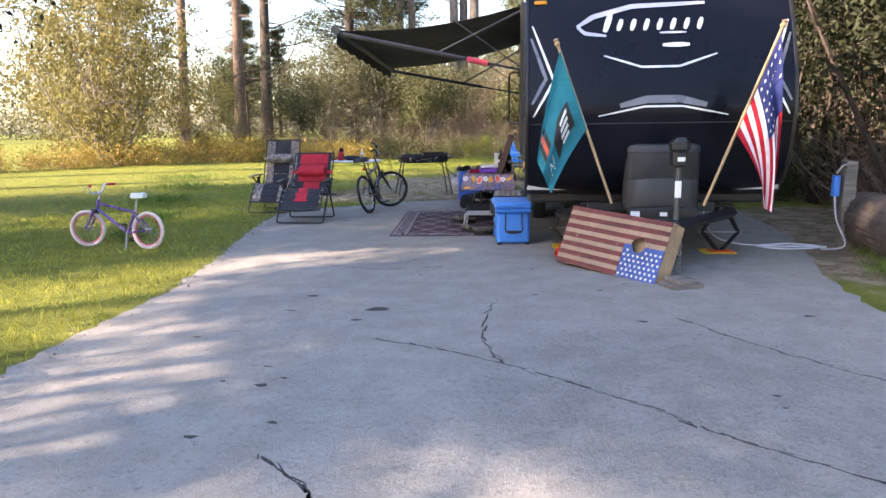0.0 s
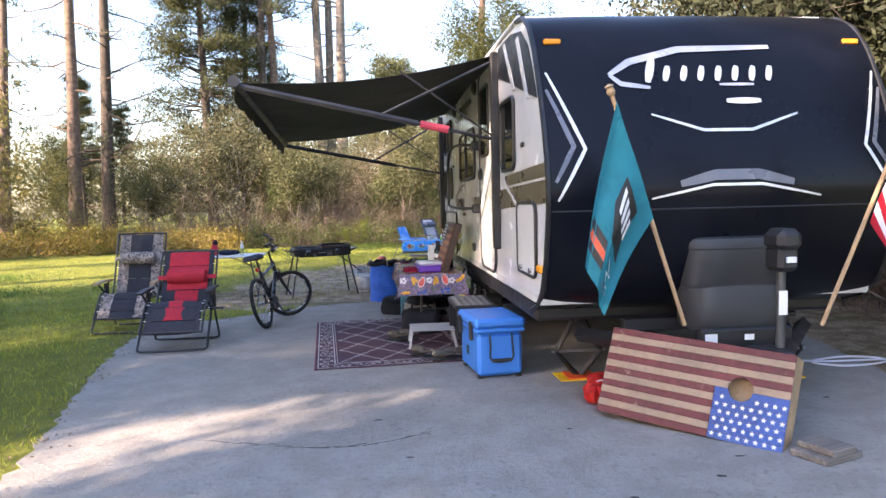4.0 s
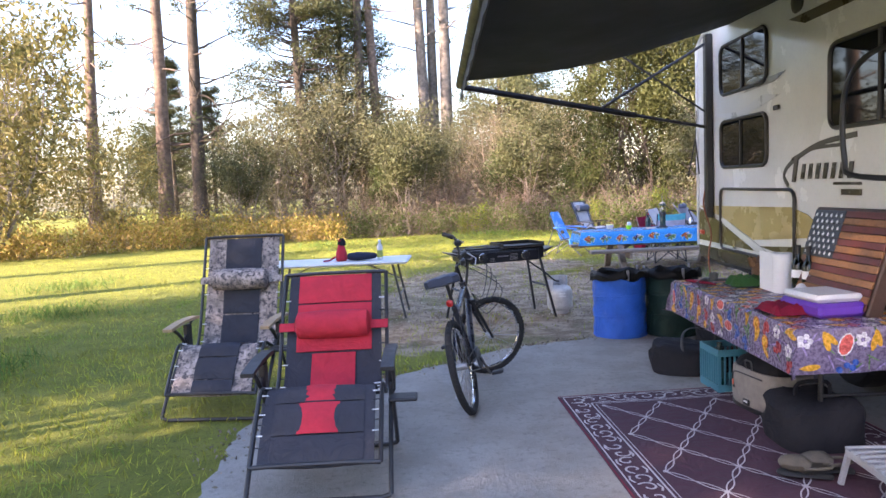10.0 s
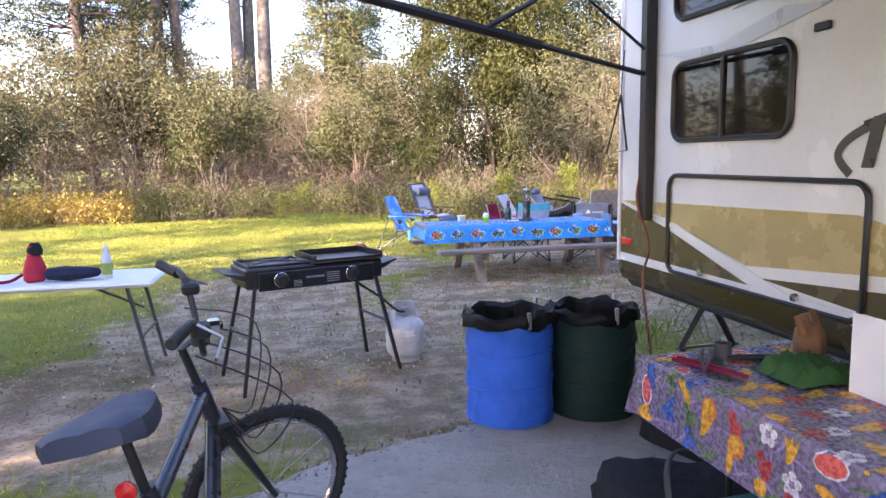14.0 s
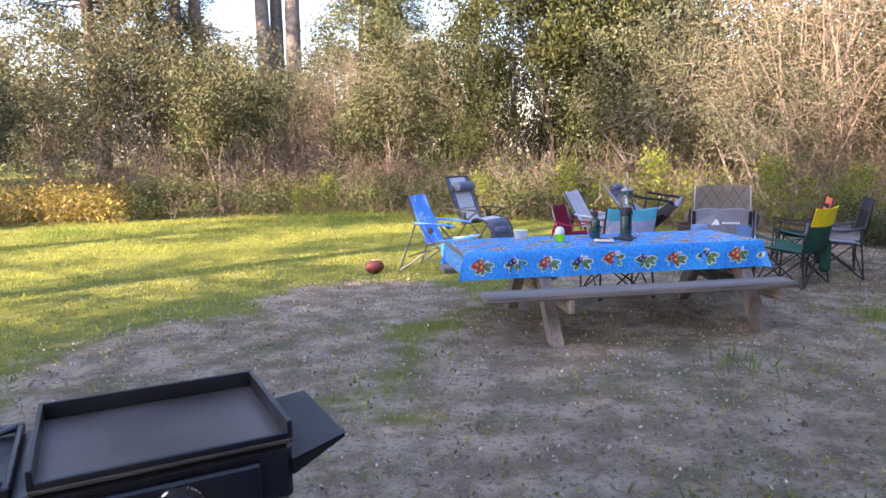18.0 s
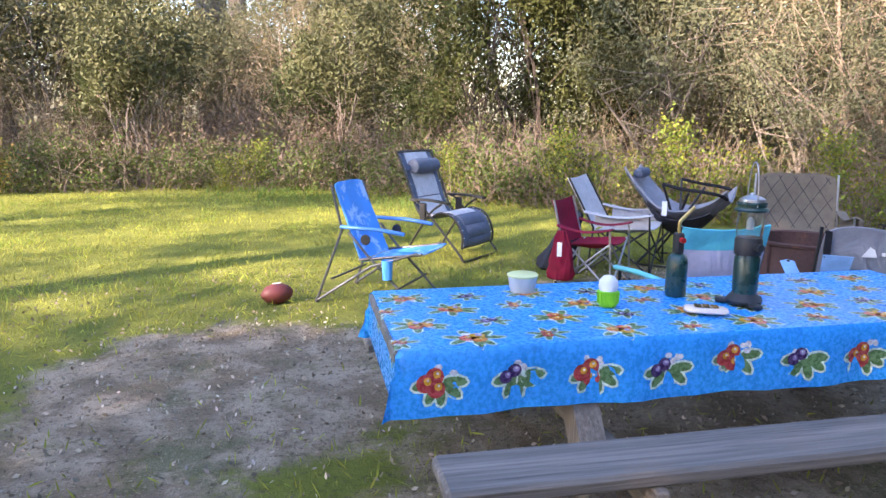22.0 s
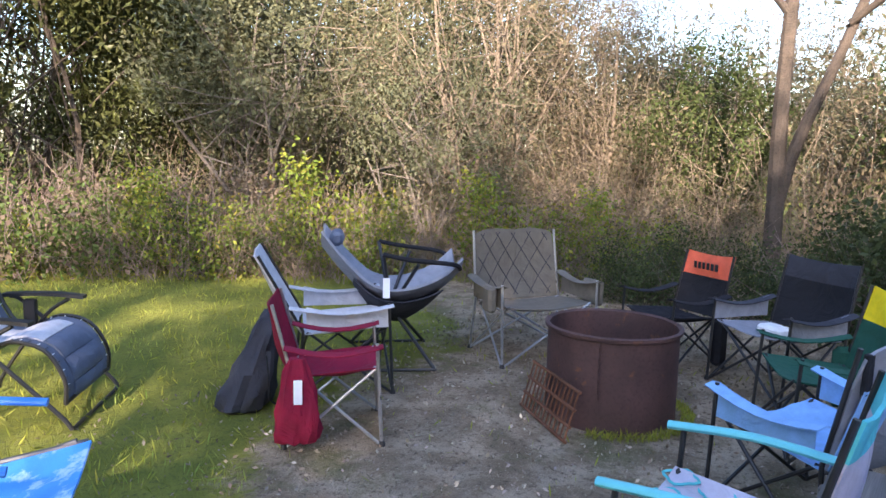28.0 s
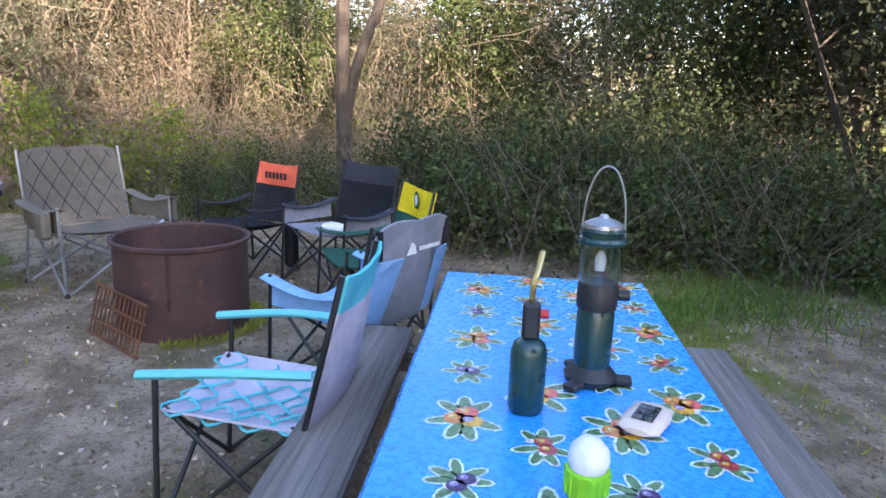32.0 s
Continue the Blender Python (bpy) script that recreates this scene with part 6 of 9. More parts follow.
# diamond lattice of thin double leaves
sh = Shape()
px0, py0, px1, py1 = 0.27, 0.27, RW - 0.27, RL - 0.27
nx, ny2 = 6, 8
for i in range(nx + 1):
    for j in range(ny2 + 1):
        x, y = px0 + (px1 - px0) * i / nx, py0 + (py1 - py0) * j / ny2
        if (i + j) % 2 == 0:
            r = 0.017
            sh.add([(x + r * math.cos(a), y + r * math.sin(a), 0.0115) for a in (q * math.pi / 4 for q in range(8))], [tuple(range(8))])
            for di, dj in ((1, 1), (1, -1)):
                if 0 <= i + di <= nx and 0 <= j + dj <= ny2:
                    X, Y = px0 + (px1 - px0) * (i + di) / nx, py0 + (py1 - py0) * (j + dj) / ny2
                    ln = math.hypot(X - x, Y - y)
                    ux, uy = (X - x) / ln, (Y - y) / ln
                    for half in (0, 1):
                        for s in (-1, 1):
                            flat_line(sh, [(x + ux * ln * f + s * (-uy) * 0.016 * math.sin(math.pi * (f * 2 % 1.0001)), y + uy * ln * f + s * ux * 0.016 * math.sin(math.pi * (f * 2 % 1.0001))) for f in (half * 0.5 + 0.5 * q / 6 for q in range(7))], 0.008, 0.0112)
sh.done("lattice", M_RUGW, rug, smooth=False)

# blue cooler
cool = thing("cooler", "bright blue hard-sided cooler with black handles", "cooler", pose(1.61, 10.56, 0.012, 0, 0, 6))
Shape().box(-0.205, -0.31, 0.02, 0.205, 0.31, 0.40, 0.03).done("body", M_BLUEPL, cool)
Shape().box(-0.225, -0.335, 0.405, 0.225, 0.335, 0.445, 0.014).done("rim", M_BLUEPL, cool)
Shape().box(-0.235, -0.345, 0.448, 0.235, 0.345, 0.535, 0.028).done("lid", M_BLUEPL, cool)
for y in (-0.2, 0.2):
    Shape().box(-0.252, y - 0.03, 0.33, -0.222, y + 0.03, 0.50, 0.01).done("latch", M_BLACKPL, cool)
for s in (-1, 1):
    y = s * 0.335
    hd = Shape().tube(smooth_path([(-0.10, y, 0.40), (-0.10, y + s * 0.02, 0.30), (-0.09, y + s * 0.03, 0.17), (0.09, y + s * 0.03, 0.17), (0.10, y + s * 0.02, 0.30), (0.10, y, 0.40)], 3), 0.009, 6).done("rope_handle", M_BLACKPL, cool)
    Shape().tube([(-0.085, y + s * 0.03, 0.17), (0.085, y + s * 0.03, 0.17)], 0.016, 8).done("grip", M_RUBBER, hd)
for x in (-0.17, 0.17):
    for y in (-0.27, 0.27):
        Shape().box(x - 0.03, y - 0.03, 0.0, x + 0.03, y + 0.03, 0.022, 0.005).done("foot", M_BLACKPL, cool)
Shape().box(-0.2085, 0.0, 0.16, -0.205, 0.09, 0.24, 0).done("badge", M_BLACKPL, cool)

# step stool, shoes
M_ALUG = material("dull_grey_aluminium", (0.40, 0.41, 0.42), 0.5, 0.3, 0.12, 8, 90, 0.1)
stool = thing("step_stool", "small white aluminium slatted folding step", "step stool", pose(1.17, 11.83, 0.024, 0, 0, -2))
for k in range(8):
    y = -0.2 + 0.4 * k / 7
    Shape().box(-0.24, y - 0.013, 0.185, 0.24, y + 0.013, 0.20, 0.004).done("slat", M_ALUG, stool)
for x in (-0.225, 0.225):
    Shape().box(x - 0.012, -0.215, 0.15, x + 0.012, 0.215, 0.186, 0.004).done("side_rail", M_ALUG, stool)
    for y in (-0.2, 0.2):
        Shape().tube([(x, y, 0.17), (x * 1.12, y * 1.12, 0.0)], 0.016, 4).done("leg", M_ALUG, stool)
M_SHOE = material("olive_brown_rubber", (0.10, 0.085, 0.065), 0.8, 0, 0.25, 14, 150, 0.3)
for x, y, a, lb in ((1.02, 11.22, 60, 1), (1.22, 11.02, 100, 1), (1.34, 11.10, 85, 1), (0.80, 12.16, 70, 1), (0.93, 12.2, 80, 1)):
    t = thing("clog", "worn dark clog shoe lying on the rug", "shoe", pose(x, y, 0.026, 0, 0, a), "shoes on the rug")
    Shape().tube([(0, q, 0.014) for q in (-0.13, -0.12, -0.04, 0.05, 0.11, 0.13)], [0.02, 0.042, 0.04, 0.05, 0.045, 0.02], 10, flat=0.3).done("sole", M_RUBBER, t)
    Shape().tube([(0, q, 0.05 + 0.02 * (q > 0)) for q in (-0.01, 0.02, 0.07, 0.11, 0.125)], [0.045, 0.05, 0.048, 0.034, 0.01], 10, flat=0.85).done("upper", M_SHOE, t)
    Shape().tube(smooth_path([(-0.045, 0.01, 0.055), (-0.04, -0.08, 0.065), (0, -0.125, 0.065), (0.04, -0.08, 0.065), (0.045, 0.01, 0.055)], 3), 0.009, 5).done("heel_strap", M_SHOE, t)

# ---- serving table against the trailer ----
tb = thing("folding_table", "folding table with black legs under a fruit-print cloth", "table", pose(1.24, 13.38, 0))
Shape().box(-0.36, -1.0, 0.70, 0.36, 1.0, 0.738, 0.01).done("tabletop", M_WHITEP, tb)
for x in (-0.12, 0.26):
    for y in (-0.78, 0.78):
        Shape().tube([(x, y, 0.70), (x + (0.03 if x > 0 else -0.01), y, 0.026 if y < 0 else 0.0)], 0.015, 8).done("leg", M_BLACK, tb)
for y in (-0.78, 0.78):
    Shape().tube([(-0.12, y, 0.30), (0.26, y, 0.30)], 0.011, 6).done("stretcher", M_BLACK, tb)


def cloth_surface(L, W, top, hx, hy, flare=0.05):
    """A tablecloth over a table: u along it, s across it; past an edge it hangs."""
    def at(u, s, lift=0.0):
        ex = max(0.0, -u, u - L)
        ey = max(0.0, -s, s - W)
        x, y = min(max(u, 0), L), min(max(s, 0), W)
        wave = 0.012 * math.sin(u * 9) + 0.008 * math.sin(u * 23 + 1)
        sx, sy = (-1 if u < 0 else 1), (-1 if s < 0 else 1)
        drop = max(ex, ey)
        z = top - drop * 0.985
        if ex > 0:
            x += sx * (0.012 + flare * ex + (0.22 * min(ex, ey)) + lift)
        if ey > 0:
            y += sy * (0.012 + flare * ey + wave * min(1, ey * 6) + (0.2 * min(ex, ey)) + lift)
        if ex == 0 and ey == 0:
            z += lift
        return Vector((x, y, z))
    at.size = (L, W, hx, hy)
    us = sorted({-hx, -hx * 0.5, -0.02, 0.0, 0.02, L - 0.02, L, L + 0.02, L + hx * 0.5, L + hx, *[L * i / 36 for i in range(37)]})
    ss = sorted({-hy, -hy * 0.66, -hy * 0.33, -0.02, 0.0, 0.02, W / 3, W * 2 / 3, W - 0.02, W, W + 0.02, W + hy * 0.33, W + hy * 0.66, W + hy})
    return at, [[at(u, s) for s in ss] for u in us]


def print_shape(sh, at, u, s, poly, lift=0.0016):
    L, W, hx, hy = at.size
    if ((u < 0 or u > L) and (s < 0 or s > W)) or any(not (-hx < u + a < L + hx and -hy < s + b < W + hy) for a, b in poly):
        return
    v = [at(u + a, s + b, lift) for a, b in poly]
    c = at(u, s, lift)
    sh.add([c] + v, [(0, i + 1, (i + 1) % len(v) + 1) for i in range(len(v))])


def blob(r, n=9, sx=1.0, sy=1.0, a=0.0):
    return [(r * sx * math.cos(t) * math.cos(a) - r * sy * math.sin(t) * math.sin(a), r * sx * math.cos(t) * math.sin(a) + r * sy * math.sin(t) * math.cos(a)) for t in (2 * math.pi * i / n for i in range(n))]


def vinyl(name, c, sc=55, vary=0.34, **k):
    return material(name, c, 0.28, 0, vary, sc, 140, 0.05, **k)


P = {n: vinyl("printed_" + n, c) for n, c in dict(violet=(0.17, 0.135, 0.225), gold=(0.76, 0.38, 0.04), orange=(0.66, 0.20, 0.05), red=(0.42, 0.05, 0.055), rose=(0.70, 0.12, 0.10), navy=(0.03, 0.10, 0.40), white=(0.75, 0.72, 0.78), leaf=(0.10, 0.20, 0.08), plum=(0.05, 0.02, 0.10), pale=(0.62, 0.75, 0.68), lilac=(0.32, 0.24, 0.48)).items()}
fc = thing("tablecloth", "glossy violet tablecloth printed with bright fruit", "tablecloth", pose(0.87, 12.36, 0.0))
at, grid = cloth_surface(0.74, 2.06, 0.744, 0.26, 0.24, 0.04)
Shape().sheet([[g for g in reversed(r)] for r in grid], -0.002).done("cloth", P["violet"], fc)
rg = random.Random(17)
bins = {n: Shape() for n in P}
k = 0
for i in range(14):
    for j in range(19):
        u, s = -0.235 + 1.2 * i / 13 + rg.uniform(-0.02, 0.02), -0.21 + 2.46 * j / 18 + rg.uniform(-0.02, 0.02)
        kind = (i * 5 + j * 3 + (i // 3)) % 8
        a = rg.uniform(0, 6.28)
        for q in range(3):
            b2 = a + 2.1 * q
            print_shape(bins["lilac" if q else "leaf"], at, u + 0.042 * math.cos(b2), s + 0.042 * math.sin(b2), blob(0.04828, 8, 1.0, 0.11, b2 + 0.6), 0.0012)
        if kind in (0, 4):
            print_shape(bins["gold"], at, u, s, blob(0.05822, 9, 1.0, 0.34, a))
            print_shape(bins["gold"], at, u + 0.02, s + 0.015, blob(0.05254, 9, 1.0, 0.34, a + 0.6), 0.0022)
        elif kind == 1:
            print_shape(bins["orange"], at, u, s, blob(0.04402))
            print_shape(bins["gold"], at, u + 0.006, s + 0.005, blob(0.02982), 0.0022)
        elif kind == 2:
            for q in range(8):
                print_shape(bins["navy"], at, u + rg.uniform(-0.0455, 0.0455), s + rg.uniform(-0.03, 0.03), blob(0.01846, 7), 0.0016 + 0.0001 * q)
        elif kind == 3:
            for q in range(5):
                print_shape(bins["white"], at, u + 0.026 * math.cos(q * 1.26), s + 0.026 * math.sin(q * 1.26), blob(0.01704, 6), 0.0018)
            print_shape(bins["lilac"], at, u, s, blob(0.00994, 6), 0.0024)
        elif kind == 5:
            print_shape(bins["white"], at, u, s, blob(0.06674, 10, 1.0, 0.60, a))
            print_shape(bins["rose"], at, u, s, blob(0.05964, 10, 1.0, 0.54, a), 0.0022)
        elif kind == 6:
            for q in range(6):
                print_shape(bins["red"], at, u + rg.uniform(-0.0325, 0.0325), s + rg.uniform(-0.03, 0.03), blob(0.01988, 7), 0.0016 + 0.0001 * q)
        else:
            for q in range(3):
                print_shape(bins["leaf"], at, u + rg.uniform(-0.026, 0.026), s + rg.uniform(-0.02, 0.02), blob(0.04828, 8, 1.0, 0.3, a + q * 1.1), 0.0017)
for n, b in bins.items():
    if b.f:
        b.done("fruit_print", P[n], fc, smooth=False, kind="stuff")
    bins[n] = Shape()

TZ = 0.7475
# wooden flag leaning on the wall
fl = thing("wooden_flag_board", "dark wooden cooler-lid board carved as a striped flag", "board", pose(1.36, 13.02, TZ, 0, 0, -90) @ pose(0, 0, 0, -18, 0, 0))
M_FW = [material("stained_red_wood", (0.12, 0.025, 0.02), 0.55, 0, 0.3, 5, 60, 0.2), material("golden_wood", (0.27, 0.12, 0.045), 0.55, 0, 0.3, 5, 60, 0.2), material("stained_blue_wood", (0.045, 0.06, 0.085), 0.55, 0, 0.3, 5, 60, 0.2), material("dark_wood_box", (0.05, 0.025, 0.018), 0.5, 0, 0.3, 5, 60, 0.2)]
Shape().box(-0.44, 0.0, 0, 0.44, 0.09, 0.63, 0.01).done("back_box", M_FW[3], fl)
for k in range(13):
    z = 0.025 + k * 0.045
    x0 = -0.42 if k < 6 else -0.06
    Shape().box(x0, -0.012, z, 0.42, 0.0, z + 0.042, 0.003).done("stripe_slat", M_FW[k % 2], fl)
for k in range(6, 13):
    z = 0.025 + k * 0.045
    Shape().box(-0.42, -0.013, z, -0.063, 0.0, z + 0.042, 0.003).done("canton_slat", M_FW[2], fl)


def star(r, z0=0.0, n=5):
    return [(r * (1 if i % 2 == 0 else 0.42) * math.sin(math.pi * i / n), r * (1 if i % 2 == 0 else 0.42) * math.cos(math.pi * i / n)) for i in range(2 * n)]


XZ = Matrix(((1, 0, 0, 0), (0, 0, -1, 0), (0, 1, 0, 0), (0, 0, 0, 1)))
me = Shape().prism(star(0.015), 0.003, XZ).mesh("star", M_WHITEGR, False)
for r in range(7):
    for c in range(6 if r % 2 == 0 else 5):
        o = child("star", me, fl)
        o.location = (-0.385 + c * 0.058 + (0.029 if r % 2 else 0), -0.013, 0.32 + r * 0.042)

M_BOTTLE = glass_material("dark_bottle_glass", (0.006, 0.010, 0.006), 0.06)
M_PAPER = material("white_paper", (0.82, 0.83, 0.85), 0.8, 0, 0.03, 8, 90, 0.05)
for x, y in ((1.40, 13.42), (1.42, 13.32), (1.55, 13.24)):
    t = thing("wine_bottle", "dark glass wine bottle with white label", "bottle", pose(x, y, TZ) @ Matrix.Scale(1.08, 4), "bottles on the serving table")
    Shape().lathe([(0.0, 0), (0.036, 0), (0.038, 0.01), (0.038, 0.19), (0.03, 0.215), (0.015, 0.24), (0.0135, 0.30), (0.016, 0.302), (0.016, 0.318), (0, 0.318)], 20).done("bottle_glass", M_BOTTLE, t)
    Shape().lathe([(0.0386, 0.115), (0.0386, 0.165)], 20, caps=False).done("label", M_PAPER, t)
    Shape().lathe([(0.0145, 0.25), (0.0148, 0.30), (0.0168, 0.302), (0.0168, 0.319), (0, 0.32)], 16, caps=False).done("capsule", M_BLACKPL, t)
t = thing("paper_roll", "standing roll of white kitchen paper", "paper roll", pose(1.36, 13.56, TZ))
Shape().lathe([(0.02, 0.0), (0.062, 0.0), (0.064, 0.004), (0.064, 0.276), (0.062, 0.28), (0.02, 0.28)], 28).done("roll", M_PAPER, t)
Shape().sheet([[(-0.05, 0.04 + 0.20 * k / 5, 0.28 * q) for q in (0, 0.5, 1)] for k in range(6)], 0.002).done("loose_sheet", M_PAPER, t)
t = thing("bug_lamp", "small orange and white lantern", "lamp", pose(1.33, 13.24, TZ))
Shape().lathe([(0, 0), (0.036, 0), (0.042, 0.03), (0.042, 0.06), (0.0, 0.062)], 20).done("base", K_ORANGE, t)
Shape().lathe([(0.036, 0.062), (0.036, 0.075), (0.028, 0.095), (0.012, 0.107), (0, 0.108)], 20).done("dome", M_WHITEP, t)
t = thing("storage_box", "purple plastic box with a translucent white lid", "box", pose(1.24, 12.80, TZ, 0, 0, 6))
Shape().box(-0.16, -0.20, 0, 0.16, 0.20, 0.08, 0.02).done("tray", material("purple_plastic", (0.14, 0.045, 0.42), 0.45, 0, 0.08, 6, 90, 0.04), t)
Shape().box(-0.15, -0.16, 0.081, 0.15, 0.19, 0.125, 0.02).done("lid", M_WHITEP, t)
t = thing("dish_towel", "crumpled dark red cloth on the table", "towel", pose(1.02, 12.86, TZ))
rs = np.random.RandomState(4)
Shape().sheet([[(-0.11 + 0.22 * i / 8, -0.15 + 0.30 * j / 8, 0.02 + 0.035 * abs(math.sin(i * 1.1 + j * 0.7)) + 0.01 * rs.rand()) if 0 < i < 8 and 0 < j < 8 else (-0.11 + 0.22 * i / 8 + 0.02 * rs.rand(), -0.15 + 0.30 * j / 8, 0.004) for j in range(9)] for i in range(9)], 0.003).done("cloth", K_MAROON, t)
t = thing("dish_towel", "green patterned cloth in a heap on the table", "towel", pose(1.29, 13.98, TZ))
Shape().sheet([[(-0.13 + 0.26 * i / 8, -0.13 + 0.26 * j / 8, 0.02 + 0.05 * abs(math.sin(i * 0.9 + j * 1.1)) + 0.01 * rs.rand()) if 0 < i < 8 and 0 < j < 8 else (-0.13 + 0.26 * i / 8, -0.13 + 0.26 * j / 8 + 0.02 * rs.rand(), 0.004) for j in range(9)] for i in range(9)], 0.003).done("cloth", cloth("leaf_green_fabric", (0.03, 0.10, 0.03)), t)
t = thing("baseball_glove", "brown leather ball glove", "glove", pose(1.46, 14.16, TZ, 0, 0, 30))
Shape().tube([(0, 0, z) for z in (0.0, 0.02, 0.07, 0.12, 0.15)], [0.06, 0.085, 0.09, 0.08, 0.05], 12, flat=0.6).done("palm", material("brown_leather", (0.20, 0.09, 0.035), 0.6, 0, 0.25, 9, 120, 0.3), t)
for k in range(4):
    Shape().tube([(-0.07 + k * 0.045, 0, 0.12), (-0.085 + k * 0.056, 0.02, 0.19)], [0.022, 0.014], 8).done("finger", bpy.data.materials["brown_leather"], t)
t = thing("tin_can", "small dark open tin", "can", pose(1.15, 14.28, TZ))
Shape().lathe([(0, 0), (0.035, 0), (0.035, 0.065), (0.032, 0.065), (0.032, 0.01), (0, 0.01)], 18).done("tin", M_DARKSTEEL, t)
for k, (x, y, a) in enumerate(((1.0, 14.15, 20), (1.05, 14.25, -35), (1.3, 14.2, 70))):
    t = thing("barbecue_tongs", "dark barbecue tongs lying on the cloth", "tongs", pose(x, y, TZ, 0, 0, a), "tools on the serving table")
    for s in (-1, 1):
        Shape().tube([(0, -0.16, 0.012), (s * 0.02, 0.0, 0.012), (s * 0.015, 0.16, 0.01)], 0.009, 5).done("arm", M_BLACKPL if k else K_MAROON, t)

# ---- bags under and beside the serving table ----
def soft_bag(sh, lx, ly, h, seed, sag=0.05, m=None):
    """A slumped cloth bag: a rounded box, sunk and creased on top."""
    n, k, v = 28, 9, []
    for i in range(k):
        f = i / (k - 1)
        z = h * math.sin(f * math.pi / 2) ** 0.75 if i else 0.0
        w = 1.0 if f < 0.45 else math.cos((f - 0.45) / 0.55 * math.pi / 2) ** 0.55
        for j in range(n):
            a = 2 * math.pi * j / n
            c, s2 = math.cos(a), math.sin(a)
            q = (abs(c) ** 4 + abs(s2) ** 4) ** -0.25
            x, y = c * q * lx / 2 * max(w, 0.02), s2 * q * ly / 2 * max(w, 0.02)
            d = noise.noise(Vector((x * 7, y * 7, z * 9 + seed)))
            e = noise.noise(Vector((x * 19, y * 19, z * 14 + seed * 3)))
            g2 = 1 + 0.11 * d + 0.04 * e if i else 1.0
            v.append((x * g2, y * g2, max(0.0, z * (1 + 0.15 * d + 0.06 * e) - sag * f * (1 - abs(y) / ly))))
    f = [(i * n + j, i * n + (j + 1) % n, (i + 1) * n + (j + 1) % n, (i + 1) * n + j) for i in range(k - 1) for j in range(n)]
    return sh.add(v, f + [tuple(range(n))[::-1], tuple(range((k - 1) * n, k * n))], m)


t = thing("soft_cooler", "grey soft-sided cooler bag with zip pocket", "cooler", pose(1.14, 13.26, 0.012, 0, 0, 12))
M_CANVAS = cloth("warm_grey_canvas", (0.25, 0.228, 0.205))


def pouch(sh, lx, ly, prof, n=36, puff=0.006, at=None):
    """A soft rounded box: rings (height, scale) round an oval-cornered base, closed below and above."""
    v = []
    for z, k in prof:
        for j in range(n):
            g = 2 * math.pi * j / n
            c, s2 = math.cos(g), math.sin(g)
            q = (abs(c) ** 3.4 + abs(s2) ** 3.4) ** (-1 / 3.4) * k
            d = puff * noise.noise(Vector((c * 3, s2 * 3, z * 11)))
            v.append((c * (q * lx / 2 + d), s2 * (q * ly / 2 + d), z))
    m = len(prof)
    return sh.add(v, [(i * n + j, i * n + (j + 1) % n, (i + 1) * n + (j + 1) % n, (i + 1) * n + j) for i in range(m - 1) for j in range(n)] + [tuple(range(n))[::-1], tuple(range((m - 1) * n, m * n))], at)


pouch(Shape(), 0.36, 0.52, [(0.035, 1.0), (0.09, 1.02), (0.17, 1.025), (0.24, 1.0), (0.275, 0.985), (0.282, 0.96)]).done("body", M_CANVAS, t)
pouch(Shape(), 0.365, 0.525, [(0.0, 0.95), (0.008, 0.995), (0.03, 1.015), (0.036, 1.01)]).done("rubber_base", M_BLACKPL, t)
pouch(Shape(), 0.33, 0.48, [(0.283, 0.97), (0.30, 0.97), (0.33, 0.88), (0.36, 0.66), (0.372, 0.40)], puff=0.014).done("soft_top", K_BLACK, t)
Shape().tube(smooth_path([(-0.186, 0.14, 0.13), (-0.188, 0.15, 0.20), (-0.186, 0.13, 0.245), (-0.186, 0.0, 0.25), (-0.184, -0.15, 0.25)], 4), 0.005, 5).done("pocket_zip", M_BLACKPL, t)
Shape().box(-0.194, 0.138, 0.15, -0.187, 0.148, 0.19, 0.002).done("zip_pull", K_ORANGE, t)
Shape().box(-0.196, -0.03, 0.045, -0.186, 0.03, 0.085, 0.002).done("badge", M_BLACKPL, t)
Shape().box(-0.198, -0.018, 0.066, -0.196, 0.018, 0.076, 0).done("badge_mark", M_WHITEGR, t)
Shape().tube(smooth_path([(-0.17, 0.03, 0.285), (-0.175, 0.03, 0.34), (-0.175, -0.03, 0.34), (-0.17, -0.03, 0.285)], 3), 0.006, 6).done("strap_ring", M_DARKSTEEL, t)
Shape().box(-0.06, 0.262, 0.22, 0.06, 0.275, 0.27, 0.004).done("side_buckle", M_BLACKPL, t)
t = thing("black_bag", "black fabric tote basket on the rug", "bag", pose(1.10, 12.66, 0.024))
soft_bag(Shape(), 0.46, 0.44, 0.31, 2.0, 0.07).done("body", K_BLACK, t)
Shape().tube(smooth_path([(-0.1, 0, 0.27), (-0.08, 0, 0.34), (0.08, 0, 0.34), (0.1, 0, 0.27)], 3), 0.012, 6).done("handle", K_BLACK, t)
t = thing("milk_crate", "teal plastic crate with bottles inside", "crate", pose(1.08, 13.80, 0.012, 0, 0, 3))
M_TEALPL = material("teal_plastic", (0.045, 0.20, 0.27), 0.5, 0, 0.1, 5, 90, 0.05)
